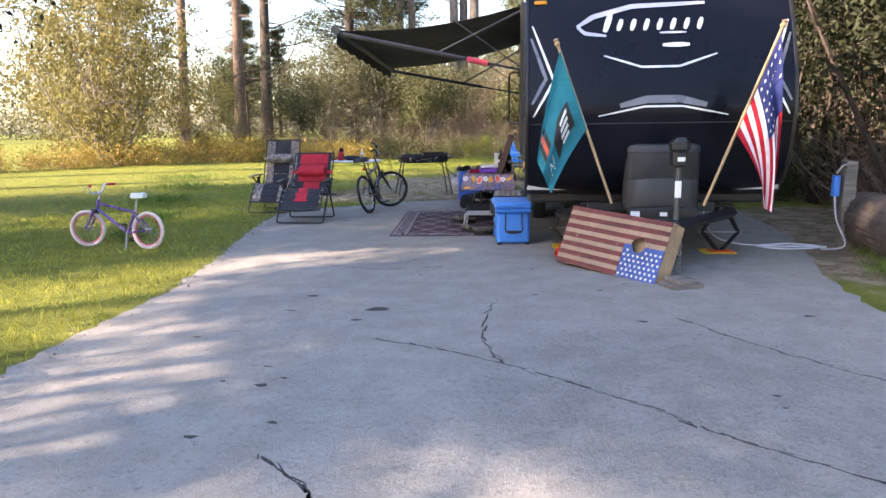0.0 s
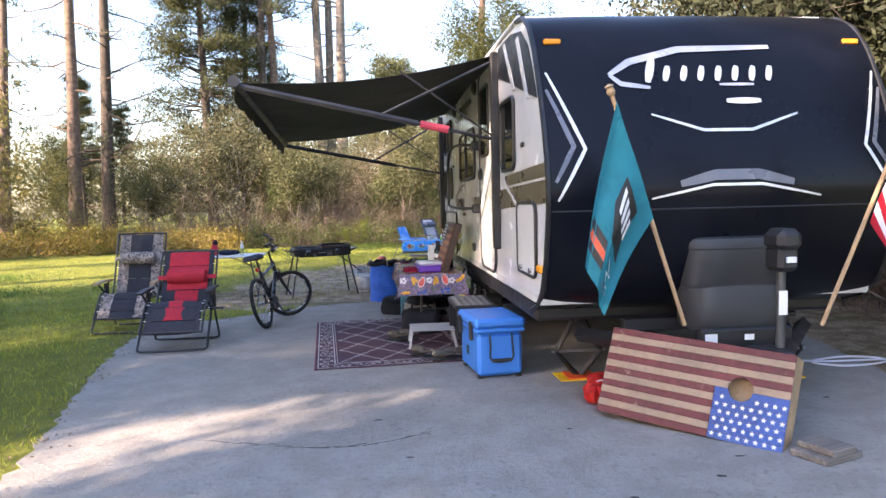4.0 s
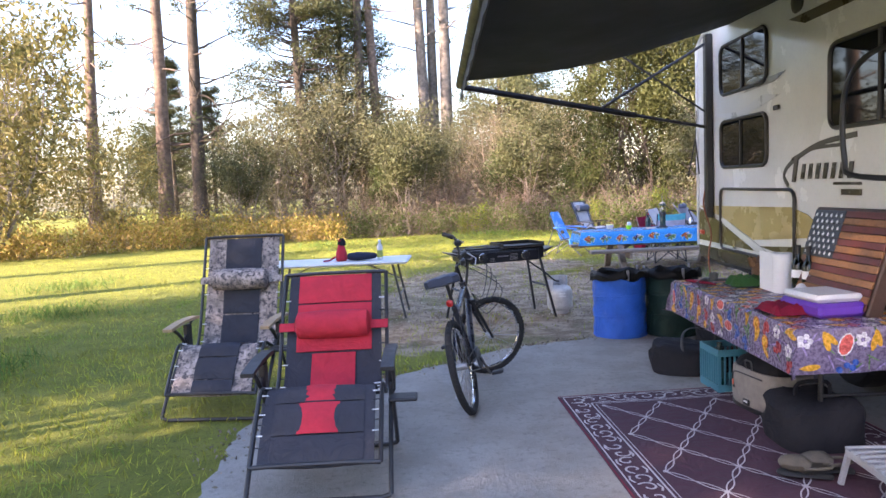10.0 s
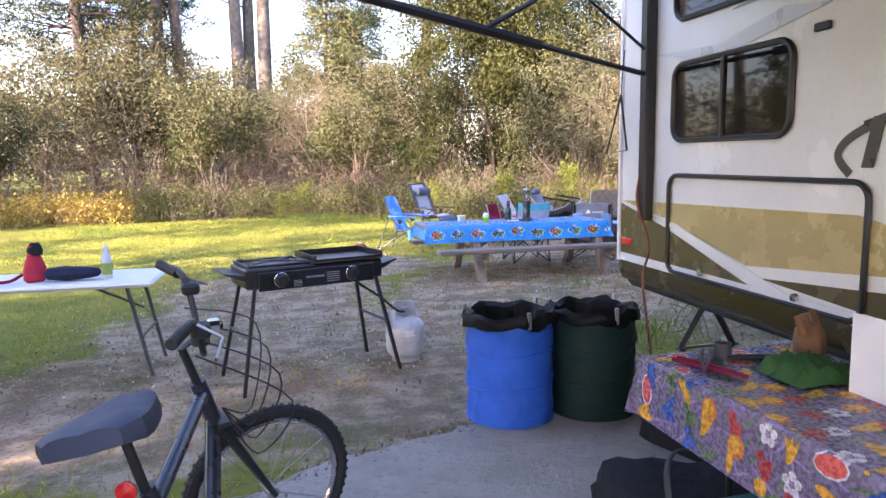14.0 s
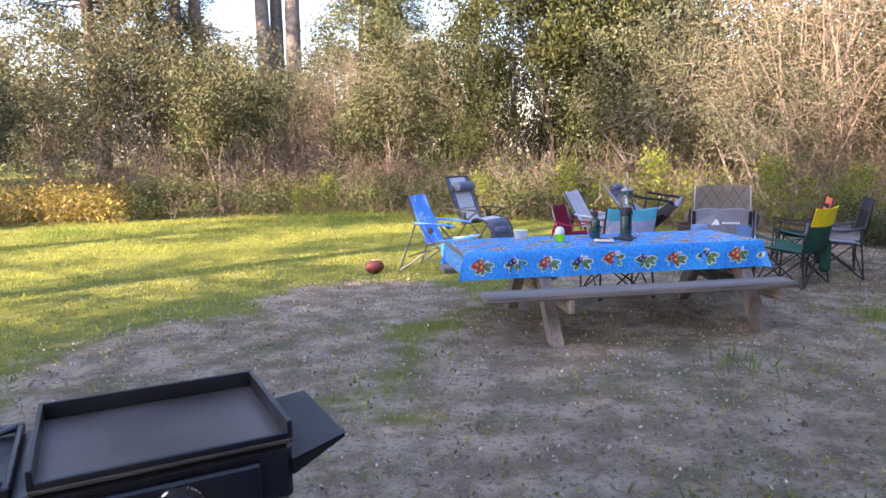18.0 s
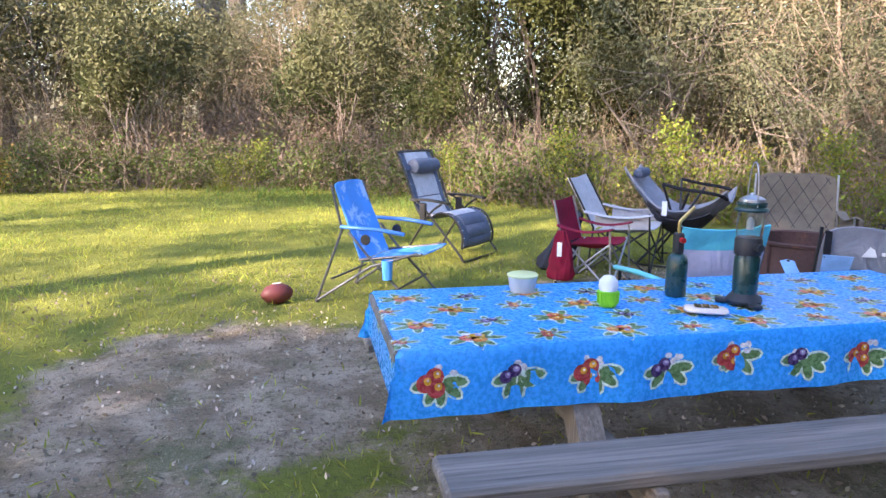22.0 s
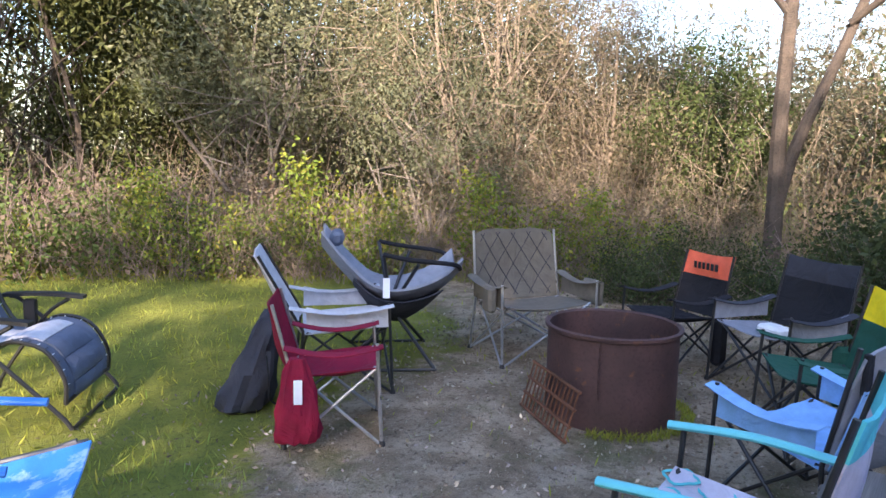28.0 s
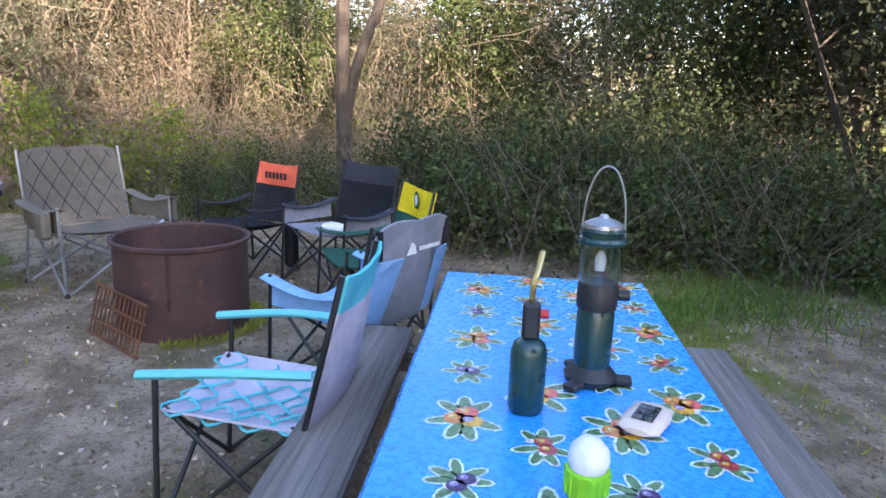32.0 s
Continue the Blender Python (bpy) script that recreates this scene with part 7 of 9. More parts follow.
for x0, y0, x1, y1 in ((-0.16, -0.16, -0.15, 0.16), (0.15, -0.16, 0.16, 0.16), (-0.15, -0.16, 0.15, -0.15), (-0.15, 0.15, 0.15, 0.16)):
    Shape().box(x0, y0, 0.0, x1, y1, 0.06, 0).done("lower_band", M_TEALPL, t)
    Shape().box(x0, y0, 0.27, x1, y1, 0.32, 0).done("upper_band", M_TEALPL, t)
    n = 9
    for k in range(n):
        f = k / (n - 1)
        xx, yy = x0 + (x1 - x0 - 0.01) * f, y0 + (y1 - y0 - 0.01) * f
        Shape().box(xx, yy, 0.06, xx + 0.012, yy + 0.012, 0.27).done("slat", M_TEALPL, t)
Shape().box(-0.15, -0.15, 0, 0.15, 0.15, 0.012).done("bottom", M_TEALPL, t)
Shape().lathe([(0, 0.012), (0.05, 0.012), (0.05, 0.26), (0.02, 0.30), (0.02, 0.33), (0, 0.33)], 14, Matrix.Translation((-0.06, 0.04, 0))).done("bottle", M_DGREEN, t)
t = thing("duffel_bag", "black duffel bag slumped on the asphalt", "bag", pose(1.12, 14.30, 0.012, 0, 0, 78))
soft_bag(Shape(), 0.50, 0.92, 0.27, 4.0, 0.07).done("body", K_BLACK, t)
for y in (-0.24, 0.24):
    Shape().tube(smooth_path([(-0.21, y, 0.06), (-0.215, y, 0.16), (-0.13, y * 0.95, 0.31), (-0.02, y * 0.6, 0.345), (0.0, 0, 0.33)], 4), 0.014, 6, flat=0.4).done("web_strap", M_BLACKPL, t)
Shape().tube(smooth_path([(-0.1, -0.40, 0.10), (-0.24, -0.50, 0.02), (-0.32, -0.35, 0.012), (-0.21, -0.2, 0.05)], 5), 0.014, 6, flat=0.5).done("shoulder_strap", K_BLACK, t)
Shape().box(-0.205, -0.15, 0.05, -0.19, 0.15, 0.2, 0.012).done("end_pocket", K_BLACK, t)
t = thing("duffel_bag", "black gear bag under the trailer", "bag", pose(1.55, 15.0, 0.012, 0, 0, 20))
soft_bag(Shape(), 0.30, 0.70, 0.27, 9.0).done("body", K_BLACK, t)
Shape().tube(smooth_path([(-0.1, -0.1, 0.22), (-0.12, -0.06, 0.30), (-0.12, 0.06, 0.30), (-0.1, 0.1, 0.22)], 4), 0.012, 6, flat=0.5).done("handle", K_BLACK, t)


def pop_bin(label, x, y, fab, seed):
    t = thing("pop_up_bin", label, "bin", pose(x, y, 0.005), "pop-up bins behind the trailer")
    rs = np.random.RandomState(seed)
    n = 36
    sh = Shape()
    v = []
    zs = [0, 0.02, 0.08, 0.14, 0.20, 0.22, 0.26, 0.33, 0.40, 0.42, 0.46, 0.52, 0.58, 0.62, 0.64]
    for z in zs:
        for j in range(n):
            r = 0.262 + 0.006 * math.sin(z * 31 + j * 0.35) + 0.004 * rs.randn() * (0.05 < z < 0.6)
            v.append((r * math.cos(2 * math.pi * j / n), r * math.sin(2 * math.pi * j / n), z))
    sh.add(v, [(i * n + j, i * n + (j + 1) % n, (i + 1) * n + (j + 1) % n, (i + 1) * n + j) for i in range(len(zs) - 1) for j in range(n)] + [tuple(range(n))[::-1]])
    sh.done("fabric_wall", fab, t)
    for z in (0.012, 0.215, 0.415, 0.635):
        Shape().tube([(0.268 * math.cos(a), 0.268 * math.sin(a), z + (0.10 * (a / 6.283 - 0.5) if 0.1 < z < 0.6 else 0)) for a in (i * math.pi / 16 for i in range(33))], 0.006, 5).done("wire_hoop", fab, t)
    v, m = [], 40
    rad = [(0.287, 0.595), (0.290, 0.615), (0.286, 0.645), (0.270, 0.667), (0.235, 0.64), (0.21, 0.50), (0.17, 0.35), (0.0, 0.30)]
    for r, z in rad:
        for j in range(m):
            k = 0.005 * rs.randn() + 0.009 * math.sin(j * 1.9 + seed) * math.sin(j * 0.7)
            v.append(((r + k) * math.cos(2 * math.pi * j / m), (r + k) * math.sin(2 * math.pi * j / m), z + 0.006 * rs.randn() + 0.012 * math.sin(j * 1.1 + seed) - (0.035 * abs(math.sin(j * 0.6)) if z < 0.56 and r > 0.27 else 0)))
    Shape().add(v, [(i * m + j, i * m + (j + 1) % m, (i + 1) * m + (j + 1) % m, (i + 1) * m + j) for i in range(len(rad) - 1) for j in range(m)]).done("bin_liner", material("black_bin_bag", (0.008, 0.008, 0.009), 0.42, 0, 0.2, 9, 60, 0.2) if "black_bin_bag" not in bpy.data.materials else bpy.data.materials["black_bin_bag"], t, "glossy black bin liner folded over the rim")
    for k in range(3):
        a = 0.6 + k * 2.1
        Shape().box(-0.012, -0.01, 0.60, 0.012, 0.012, 0.70, 0.004, pose(0.278 * math.cos(a), 0.278 * math.sin(a), 0, 0, 0, math.degrees(a) - 90)).done("clothes_peg", M_STEEL, t)
    return t


pop_bin("blue pop-up bin with a black liner", 0.745, 15.79, cloth("royal_blue_nylon", (0.025, 0.13, 0.56), 0.42, 0.15, 5, 300, 0.2), 1)
pop_bin("dark green pop-up bin with a black liner", 1.28, 15.76, cloth("dark_green_nylon", (0.012, 0.035, 0.032), 0.5, 0.15, 5, 300, 0.2), 2)
bpy.data.materials["black_bin_bag"].node_tree.nodes["Principled BSDF"].inputs["Specular IOR Level"].default_value = 0.12

# levelling blocks and tool bag in front of the trailer
for x, y in ((2.32, 10.15), (4.0, 9.85), (2.2, 15.9), (4.0, 15.9)):
    t = thing("levelling_block", "yellow and orange plastic levelling block under a jack", "block", pose(x, y, 0.012), "blocks under the jacks")
    Shape().box(-0.20, -0.14, 0, 0.16, 0.14, 0.012, 0.004).done("yellow_pad", material("yellow_plastic", (0.80, 0.50, 0.02), 0.5, 0, 0.1, 6, 90, 0.05) if "yellow_plastic" not in bpy.data.materials else bpy.data.materials["yellow_plastic"], t)
    Shape().box(-0.12, -0.12, 0.0125, 0.14, 0.12, 0.0228, 0.003).done("orange_pad", material("orange_red_plastic", (0.85, 0.10, 0.02), 0.5, 0, 0.1, 6, 90, 0.05) if "orange_red_plastic" not in bpy.data.materials else bpy.data.materials["orange_red_plastic"], t)
t = thing("stuff_sack", "red drawstring sack lying on the asphalt", "bag", pose(2.32, 9.52, 0.012, 0, 0, 75))
pouch(Shape(), 0.34, 0.24, [(0.0, 0.80), (0.03, 1.0), (0.09, 1.06), (0.14, 0.90), (0.17, 0.62), (0.185, 0.25)], 40, 0.07).done("body", cloth("bright_red_nylon", (0.55, 0.03, 0.025), 0.6, 0.25), t)
pouch(Shape(), 0.15, 0.14, [(0.01, 0.7), (0.05, 1.0), (0.10, 1.0), (0.14, 0.6)], 30, 0.06, Matrix.Translation((-0.20, 0.06, 0.0))).done("gathered_neck", bpy.data.materials["bright_red_nylon"], t)
Shape().tube(smooth_path([(-0.12, -0.10, 0.10), (-0.13, 0.0, 0.16), (-0.12, 0.10, 0.12), (-0.10, 0.14, 0.03)], 4), 0.010, 6, flat=0.5).done("drawstring", M_WHITEP, t, "white drawstring")
t = thing("wood_chock", "old wooden blocks under the hitch", "chock", pose(3.17, 8.05, 0.012, 0, 0, 20))
Shape().box(-0.16, -0.12, 0, 0.16, 0.12, 0.04, 0.006).box(-0.10, -0.12, 0.04, 0.10, 0.12, 0.08, 0.006).done("block", M_WOOD, t)

# cornhole board leaning on the hitch
bm_ = Matrix.Translation((2.53, 8.58, 0.03)) @ pose(0, 0, 0, 0, 3, -46) @ pose(0, 0, 0, -22, 0, 0)
cb = thing("cornhole_board", "wooden game board painted as a faded flag with a round hole", "game board", bm_)
M_BR = material("faded_red_paint_on_wood", (0.16, 0.042, 0.042), 0.75, 0, 0.35, 3, 40, 0.2, spot=(0.30, 0.19, 0.14), spots=0.02)
M_BW = material("cream_wood_stripe", (0.36, 0.25, 0.17), 0.75, 0, 0.2, 3, 40, 0.2)
M_BB = material("faded_blue_paint_on_wood", (0.05, 0.10, 0.30), 0.75, 0, 0.25, 3, 40, 0.2)
BL, BH, BD = 1.22, 0.61, 0.09
holec, holer = (0.93 - BL / 2, 0.335), 0.076
def strip(x0, x1, z0, z1, mt, nm, y=-0.012):
    """One painted stripe, cut round the hole."""
    cx, cz = holec
    if z0 > cz + holer or z1 < cz - holer or x1 < cx - holer:
        return Shape().box(x0, y, z0, x1, 0, z1, 0.002).done(nm, mt, cb, smooth=False)
    if x0 < cx - 0.001 and x1 > cx + 0.001:
        strip(x0, cx, z0, z1, mt, nm, y)
        x0 = cx
    n = 60
    sh = Shape()
    for i in range(n):
        a, b = x0 + (x1 - x0) * i / n, x0 + (x1 - x0) * (i + 1) / n
        m = (a + b) / 2
        if abs(m - cx) < holer:
            hh = math.sqrt(holer ** 2 - (m - cx) ** 2)
            seg = [(z0, min(z1, cz - hh)), (max(z0, cz + hh), z1)]
        else:
            seg = [(z0, z1)]
        for lo, hi in seg:
            if hi - lo > 0.001:
                sh.box(a, y, lo, b, 0, hi)
    return sh.done(nm, mt, cb, smooth=False)
for k in range(13):
    z0, z1 = BH * k / 13, BH * (k + 1) / 13 - 0.0015
    if k < 7:
        strip(-BL / 2, 0.16, z0, z1, M_BW if k % 2 else M_BR, "stripe_plank")
        strip(0.162, BL / 2, z0, z1, M_BB, "canton_plank")
    else:
        strip(-BL / 2, BL / 2, z0, z1, M_BW if k % 2 else M_BR, "stripe_plank")
for z0, z1 in ((0.0, 0.02), (BH - 0.02, BH)):
    Shape().box(-BL / 2, 0.0015, z0, BL / 2, BD, z1, 0.003).done("side_board", M_WOODL, cb)
for x0, x1 in ((-BL / 2, -BL / 2 + 0.02), (BL / 2 - 0.02, BL / 2)):
    Shape().box(x0, 0.0015, 0.021, x1, BD, BH - 0.021, 0.003).done("side_board", M_WOODL, cb)
Shape().box(BL / 2 - 0.012, BD + 0.003, 0.0, BL / 2, BD * 2 + 0.02, BH, 0.003).done("second_side", M_WOODL, cb)
Shape().box(-BL / 2, BD + 0.003, 0, BL / 2 - 0.014, BD + 0.02, BH, 0.003).done("second_board", M_WOODL, cb, "second board stacked behind")
me = Shape().prism(star(0.018), 0.002, XZ).mesh("star", M_WHITEGR, False)
for r in range(6):
    for c in range(8):
        x, z = 0.19 + c * 0.053 + (0.026 if r % 2 else 0), 0.03 + r * 0.048
        if math.hypot(x - holec[0], z - holec[1]) > holer + 0.02:
            o = child("star", me, cb)
            o.location = (x, -0.0125, z)


def flagpole(label, b, tip, fab, drape, extra):
    t = thing("flag_on_pole", label, "flag", Matrix.Translation(b))
    d = Vector(tip) - Vector(b)
    Shape().tube([(0, 0, 0), d], 0.014, 8).done("pole", M_WOODL, t)
    Shape().lathe([(0, 0), (0.02, 0.0), (0.028, 0.02), (0.02, 0.045), (0.03, 0.06), (0, 0.075)], 12, Matrix.Translation(d) @ d.to_track_quat("Z", "Y").to_matrix().to_4x4()).done("finial", M_WOODL, t)
    drape(t, d)
    return t


def hang_cloth(d, top, hoist, x0, x1, z0, z1, folds, depth):
    """Points of a flag hanging from a slanted pole: h along the hoist, f along the fly."""
    def at(h, f, off=0.0):
        p = d * (top - hoist * h / d.length)
        x = (x0 + (x1 - x0) * h) * f + 0.05 * math.sin(math.pi * f) * (1 if x0 > -0.1 else -0.4)
        z = (z0 + (z1 - z0) * h) * f
        y = depth * math.sin(folds * math.pi * h + 1.2 * f) * min(1, f * 2 + 0.15) - 0.05 - off
        return Vector((p.x + x, p.y + y, p.z + z))
    return at


def teal_drape(t, d):
    at = hang_cloth(d, 0.97, 0.78, -0.20, -0.33, -1.02, -0.62, 2.6, 0.05)
    Shape().sheet([[at(i / 10, j / 14) for j in range(15)] for i in range(11)], 0.002).done("flag_cloth", K_TEALF, t)
    for nm, pts, w, mt in (("emblem_patch", [(0.62, 0.16), (0.55, 0.40), (0.66, 0.60)], 0.34, M_BLACKPL),
                           ("emblem_bar", [(0.50, 0.22), (0.50, 0.40)], 0.05, M_WHITEGR), ("emblem_bar", [(0.58, 0.24), (0.58, 0.42)], 0.05, M_WHITEGR),
                           ("emblem_bar", [(0.66, 0.26), (0.66, 0.44)], 0.05, M_WHITEGR), ("emblem_bar", [(0.74, 0.28), (0.74, 0.44)], 0.04, M_WHITEGR),
                           ("band", [(0.22, 0.66), (0.22, 0.73)], 0.40, M_BLACKPL), ("band", [(0.22, 0.735), (0.22, 0.80)], 0.40, K_ORANGE), ("band", [(0.22, 0.805), (0.22, 0.87)], 0.40, M_BLACKPL),
                           ("emblem_stroke", [(0.60, 0.70), (0.80, 0.74), (0.60, 0.80), (0.82, 0.84)], 0.07, M_WHITEGR), ("emblem_stroke", [(0.55, 0.90), (0.85, 0.88)], 0.05, K_ORANGE)):
        rows = []
        for a, b in zip(pts, pts[1:]):
            for k in range(5):
                h, f = a[0] + (b[0] - a[0]) * k / 4, a[1] + (b[1] - a[1]) * k / 4
                lift = 0.008 if nm == "emblem_bar" else 0.005
                rows.append([at(h + w * (q / 6 - 0.5), f, lift) for q in range(7)])
        Shape().sheet(rows, 0.001).done(nm, mt, t)


K_TEALF = cloth("teal_flag_cloth", (0.012, 0.19, 0.24), 0.7, 0.2, 3)
K_FRED = cloth("flag_red", (0.42, 0.015, 0.03), 0.7)
K_FWHITE = cloth("flag_white", (0.70, 0.69, 0.72), 0.7)
K_FBLUE = cloth("flag_blue", (0.02, 0.03, 0.12), 0.7)


def stripes_drape(t, d):
    at = hang_cloth(d, 0.97, 0.92, 0.03, 0.27, -1.58, -0.66, 3.0, 0.07)
    for k in range(13):
        a, b = k / 13, (k + 1) / 13
        f0 = 0.42 if k < 7 else 0.0
        rows = [[at(a, f), at((a + b) / 2, f), at(b, f)] for f in (f0 + (1 - f0) * j / 14 for j in range(15))]
        Shape().sheet(rows, 0.002).done("stripe", K_FWHITE if k % 2 else K_FRED, t)
    Shape().sheet([[at(7 / 13 * i / 6, 0.42 * j / 7) for i in range(7)] for j in range(8)], 0.002).done("canton", K_FBLUE, t)
    for r in range(6):
        for c in range(5):
            h, f = 7 / 13 * (r + 0.6) / 6.2, 0.42 * (c + 0.6) / 5.2
            pts = [at(h + y * 1.1, f + x * 0.65, 0.004) for x, y in star(0.024)]
            Shape().add([at(h, f, 0.004)] + pts, [(0, i + 1, (i + 1) % 10 + 1) for i in range(10)]).done("star", K_FWHITE, t, smooth=False)


flagpole("teal team flag on a wooden pole", (2.62, 8.72, 0.70), (2.06, 8.52, 2.20), K_TEALF, teal_drape, None)
flagpole("striped national flag on a wooden pole", (3.45, 8.50, 0.70), (3.98, 8.30, 2.28), K_FRED, stripes_drape, None)

# ---- behind the trailer ----
gm = pose(-0.41, 17.06, 0.0, 0, 0, 18)
gr = thing("griddle_stove", "black two-burner griddle on four splayed legs", "grill", gm)
M_GRILL = material("black_enamelled_steel", (0.014, 0.014, 0.016), 0.38, 0.1, 0.2, 6, 120, 0.06)
Shape().box(-0.52, -0.20, 0.72, 0.52, 0.22, 0.86, 0.012).done("body", M_GRILL, gr)
Shape().box(-0.44, -0.225, 0.705, 0.44, -0.205, 0.835, 0.006).done("control_panel", M_GRILL, gr)
for x in (-0.28, 0.26):
    k = Shape().lathe([(0.0, 0.0), (0.048, 0.0), (0.048, 0.012), (0.036, 0.015), (0.034, 0.04), (0, 0.042)], 22, Matrix.Translation((x, -0.226, 0.775)) @ pose(0, 0, 0, 90, 0, 0)).done("knob", M_BLACKPL, gr)
    Shape().tube([(x + 0.05 * math.cos(a), -0.229, 0.775 + 0.05 * math.sin(a)) for a in (i * math.pi / 12 for i in range(24))], 0.004, 5, closed=True).done("bezel", M_CHROME, k)
for k in range(5):
    Shape().box(0.06, -0.2275, 0.73 + k * 0.016, 0.16, -0.2255, 0.736 + k * 0.016).done("notice_line", M_GREYGR, gr)
    Shape().box(-0.19, -0.2275, 0.72 + k * 0.010, -0.13, -0.2255, 0.723 + k * 0.010).done("notice_line", M_GREYGR, gr)
Shape().box(-0.10, -0.2275, 0.77, 0.04, -0.2255, 0.784).done("badge_bar", M_STEEL, gr)
for s in (-1, 1):
    Shape().add([(s * 0.52, -0.2, 0.82), (s * 0.66, -0.17, 0.845), (s * 0.66, 0.19, 0.845), (s * 0.52, 0.22, 0.82), (s * 0.52, -0.2, 0.78), (s * 0.66, -0.17, 0.835), (s * 0.66, 0.19, 0.835), (s * 0.52, 0.22, 0.78)], [(0, 1, 2, 3), (7, 6, 5, 4), (0, 4, 5, 1), (1, 5, 6, 2), (2, 6, 7, 3), (3, 7, 4, 0)]).done("side_wing", M_GRILL, gr)
plate = Shape().box(-0.02, -0.21, 0.865, 0.52, 0.23, 0.877, 0.003).done("griddle_plate", material("seasoned_griddle_steel", (0.10, 0.075, 0.062), 0.38, 0.3, 0.3, 4, 80, 0.1), gr)
for x0, y0, x1, y1 in ((-0.02, 0.218, 0.52, 0.23), (-0.02, -0.21, -0.008, 0.218), (0.508, -0.21, 0.52, 0.218), (-0.008, -0.21, 0.508, -0.198)):
    Shape().box(x0, y0, 0.877, x1, y1, 0.92 if y0 > -0.2 or x1 - x0 < 0.1 else 0.892, 0.002).done("plate_rim", M_GRILL, plate)
for x0, y0, x1, y1 in ((-0.50, -0.19, -0.05, -0.17), (-0.50, 0.19, -0.05, 0.21), (-0.50, -0.17, -0.485, 0.19), (-0.065, -0.17, -0.05, 0.19)):
    Shape().box(x0, y0, 0.865, x1, y1, 0.885, 0.003).done("burner_tray", M_GRILL, gr)
for s in (-1, 1):
    Shape().tube(smooth_path([(-0.48, s * 0.17, 0.888), (-0.36, s * 0.05, 0.892), (-0.275, 0, 0.892), (-0.19, s * 0.05, 0.892), (-0.07, s * 0.17, 0.888)], 4), 0.008, 6).done("pan_support", M_DARKSTEEL, gr)
for sx in (-1, 1):
    for sy in (-1, 1):
        Shape().tube([(sx * 0.46, sy * 0.19, 0.74), (sx * 0.60, sy * 0.30, 0.0)], 0.017, 4).done("leg", M_BLACK, gr)
    Shape().tube([(sx * 0.53, -0.245, 0.38), (sx * 0.53, 0.245, 0.38)], 0.012, 4).done("leg_brace", M_BLACK, gr)

pt = thing("propane_bottle", "dirty white propane bottle with collar", "gas bottle", pose(0.345, 17.22, 0.0))
M_TANK = material("scuffed_white_paint", (0.50, 0.50, 0.50), 0.48, 0, 0.22, 7, 60, 0.08, spot=(0.16, 0.13, 0.11), spots=-0.01)
Shape().lathe([(0.0, 0.03), (0.09, 0.032), (0.13, 0.048), (0.150, 0.075), (0.156, 0.105), (0.156, 0.185), (0.160, 0.188), (0.160, 0.198), (0.156, 0.201), (0.156, 0.265), (0.150, 0.295), (0.128, 0.325), (0.09, 0.343), (0, 0.352)], 36).done("tank", M_TANK, pt)
Shape().lathe([(0.108, 0.0), (0.11, 0.04), (0.114, 0.04), (0.112, 0.0)], 26, caps=False).done("foot_ring", M_TANK, pt)
Shape().sheet([[(0.10 * math.cos(a), 0.10 * math.sin(a), 0.335 + z) for z in (0, 0.06, 0.13)] for a in (radians(-40 + 28 * i) for i in range(10))], 0.004).done("collar", M_TANK, pt)
Shape().lathe([(0, 0.35), (0.02, 0.35), (0.02, 0.40), (0.035, 0.405), (0.035, 0.425), (0, 0.43)], 14).done("valve", M_STEEL, pt)
Shape().box(-0.20, -0.13, 0.29, -0.13, -0.125, 0.44, 0.002, pose(0, 0, 0, 0, 0, 12)).done("tag", M_WHITEP, pt)
for z, w in ((0.222, 0.55), (0.240, 0.42), (0.256, 0.5)):
    Shape().sheet([[(0.1575 * math.sin(q), -0.1575 * math.cos(q), z + h) for h in (0, 0.009)] for q in (w * (i / 5 - 0.35) for i in range(6))], 0.001).done("faded_print_bar", M_WHITEP, pt)
Shape().lathe([(0, 0), (0.026, 0), (0.03, 0.006), (0.026, 0.014), (0, 0.014)], 12, pose(0, -0.035, 0.405, 90, 0, 0)).done("valve_knob", M_STEEL, pt)
Shape().tube(smooth_path([(0.0, -0.03, 0.40), (-0.08, -0.12, 0.43), (-0.22, -0.2, 0.56), (-0.36, -0.2, 0.66), (-0.42, -0.15, 0.72)], 6), 0.010, 6).done("gas_hose", M_RUBBER, pt)

wt = thing("folding_table", "long white plastic folding table with grey legs", "table", pose(-2.45, 17.62, 0.0, 0, 0, -1))
Shape().box(-0.92, -0.38, 0.70, 0.92, 0.38, 0.742, 0.018).done("tabletop", material("off_white_plastic_top", (0.66, 0.66, 0.66), 0.5, 0, 0.06, 4, 90, 0.05), wt)
for s in (-1, 1):
    for y in (-0.28, 0.28):
        Shape().tube([(s * 0.72, y, 0.70), (s * 0.86, y, 0.0)], 0.015, 8).done("leg", M_DARKSTEEL, wt)
    Shape().tube([(s * 0.80, -0.28, 0.30), (s * 0.80, 0.28, 0.30)], 0.012, 6).done("stretcher", M_DARKSTEEL, wt)
    Shape().tube(smooth_path([(s * 0.30, 0, 0.69), (s * 0.45, 0, 0.64), (s * 0.78, 0, 0.48)], 4), 0.010, 6).done("brace", M_DARKSTEEL, wt)
t = thing("backpack", "small red and black drawstring bag", "bag", pose(-2.40, 17.52, 0.744, 0, 0, 20))
Shape().tube([(0, 0, z) for z in (0, 0.02, 0.10, 0.18, 0.24, 0.27)], [0.07, 0.095, 0.09, 0.06, 0.03, 0.045], 12, flat=0.7).done("body", K_RED, t)
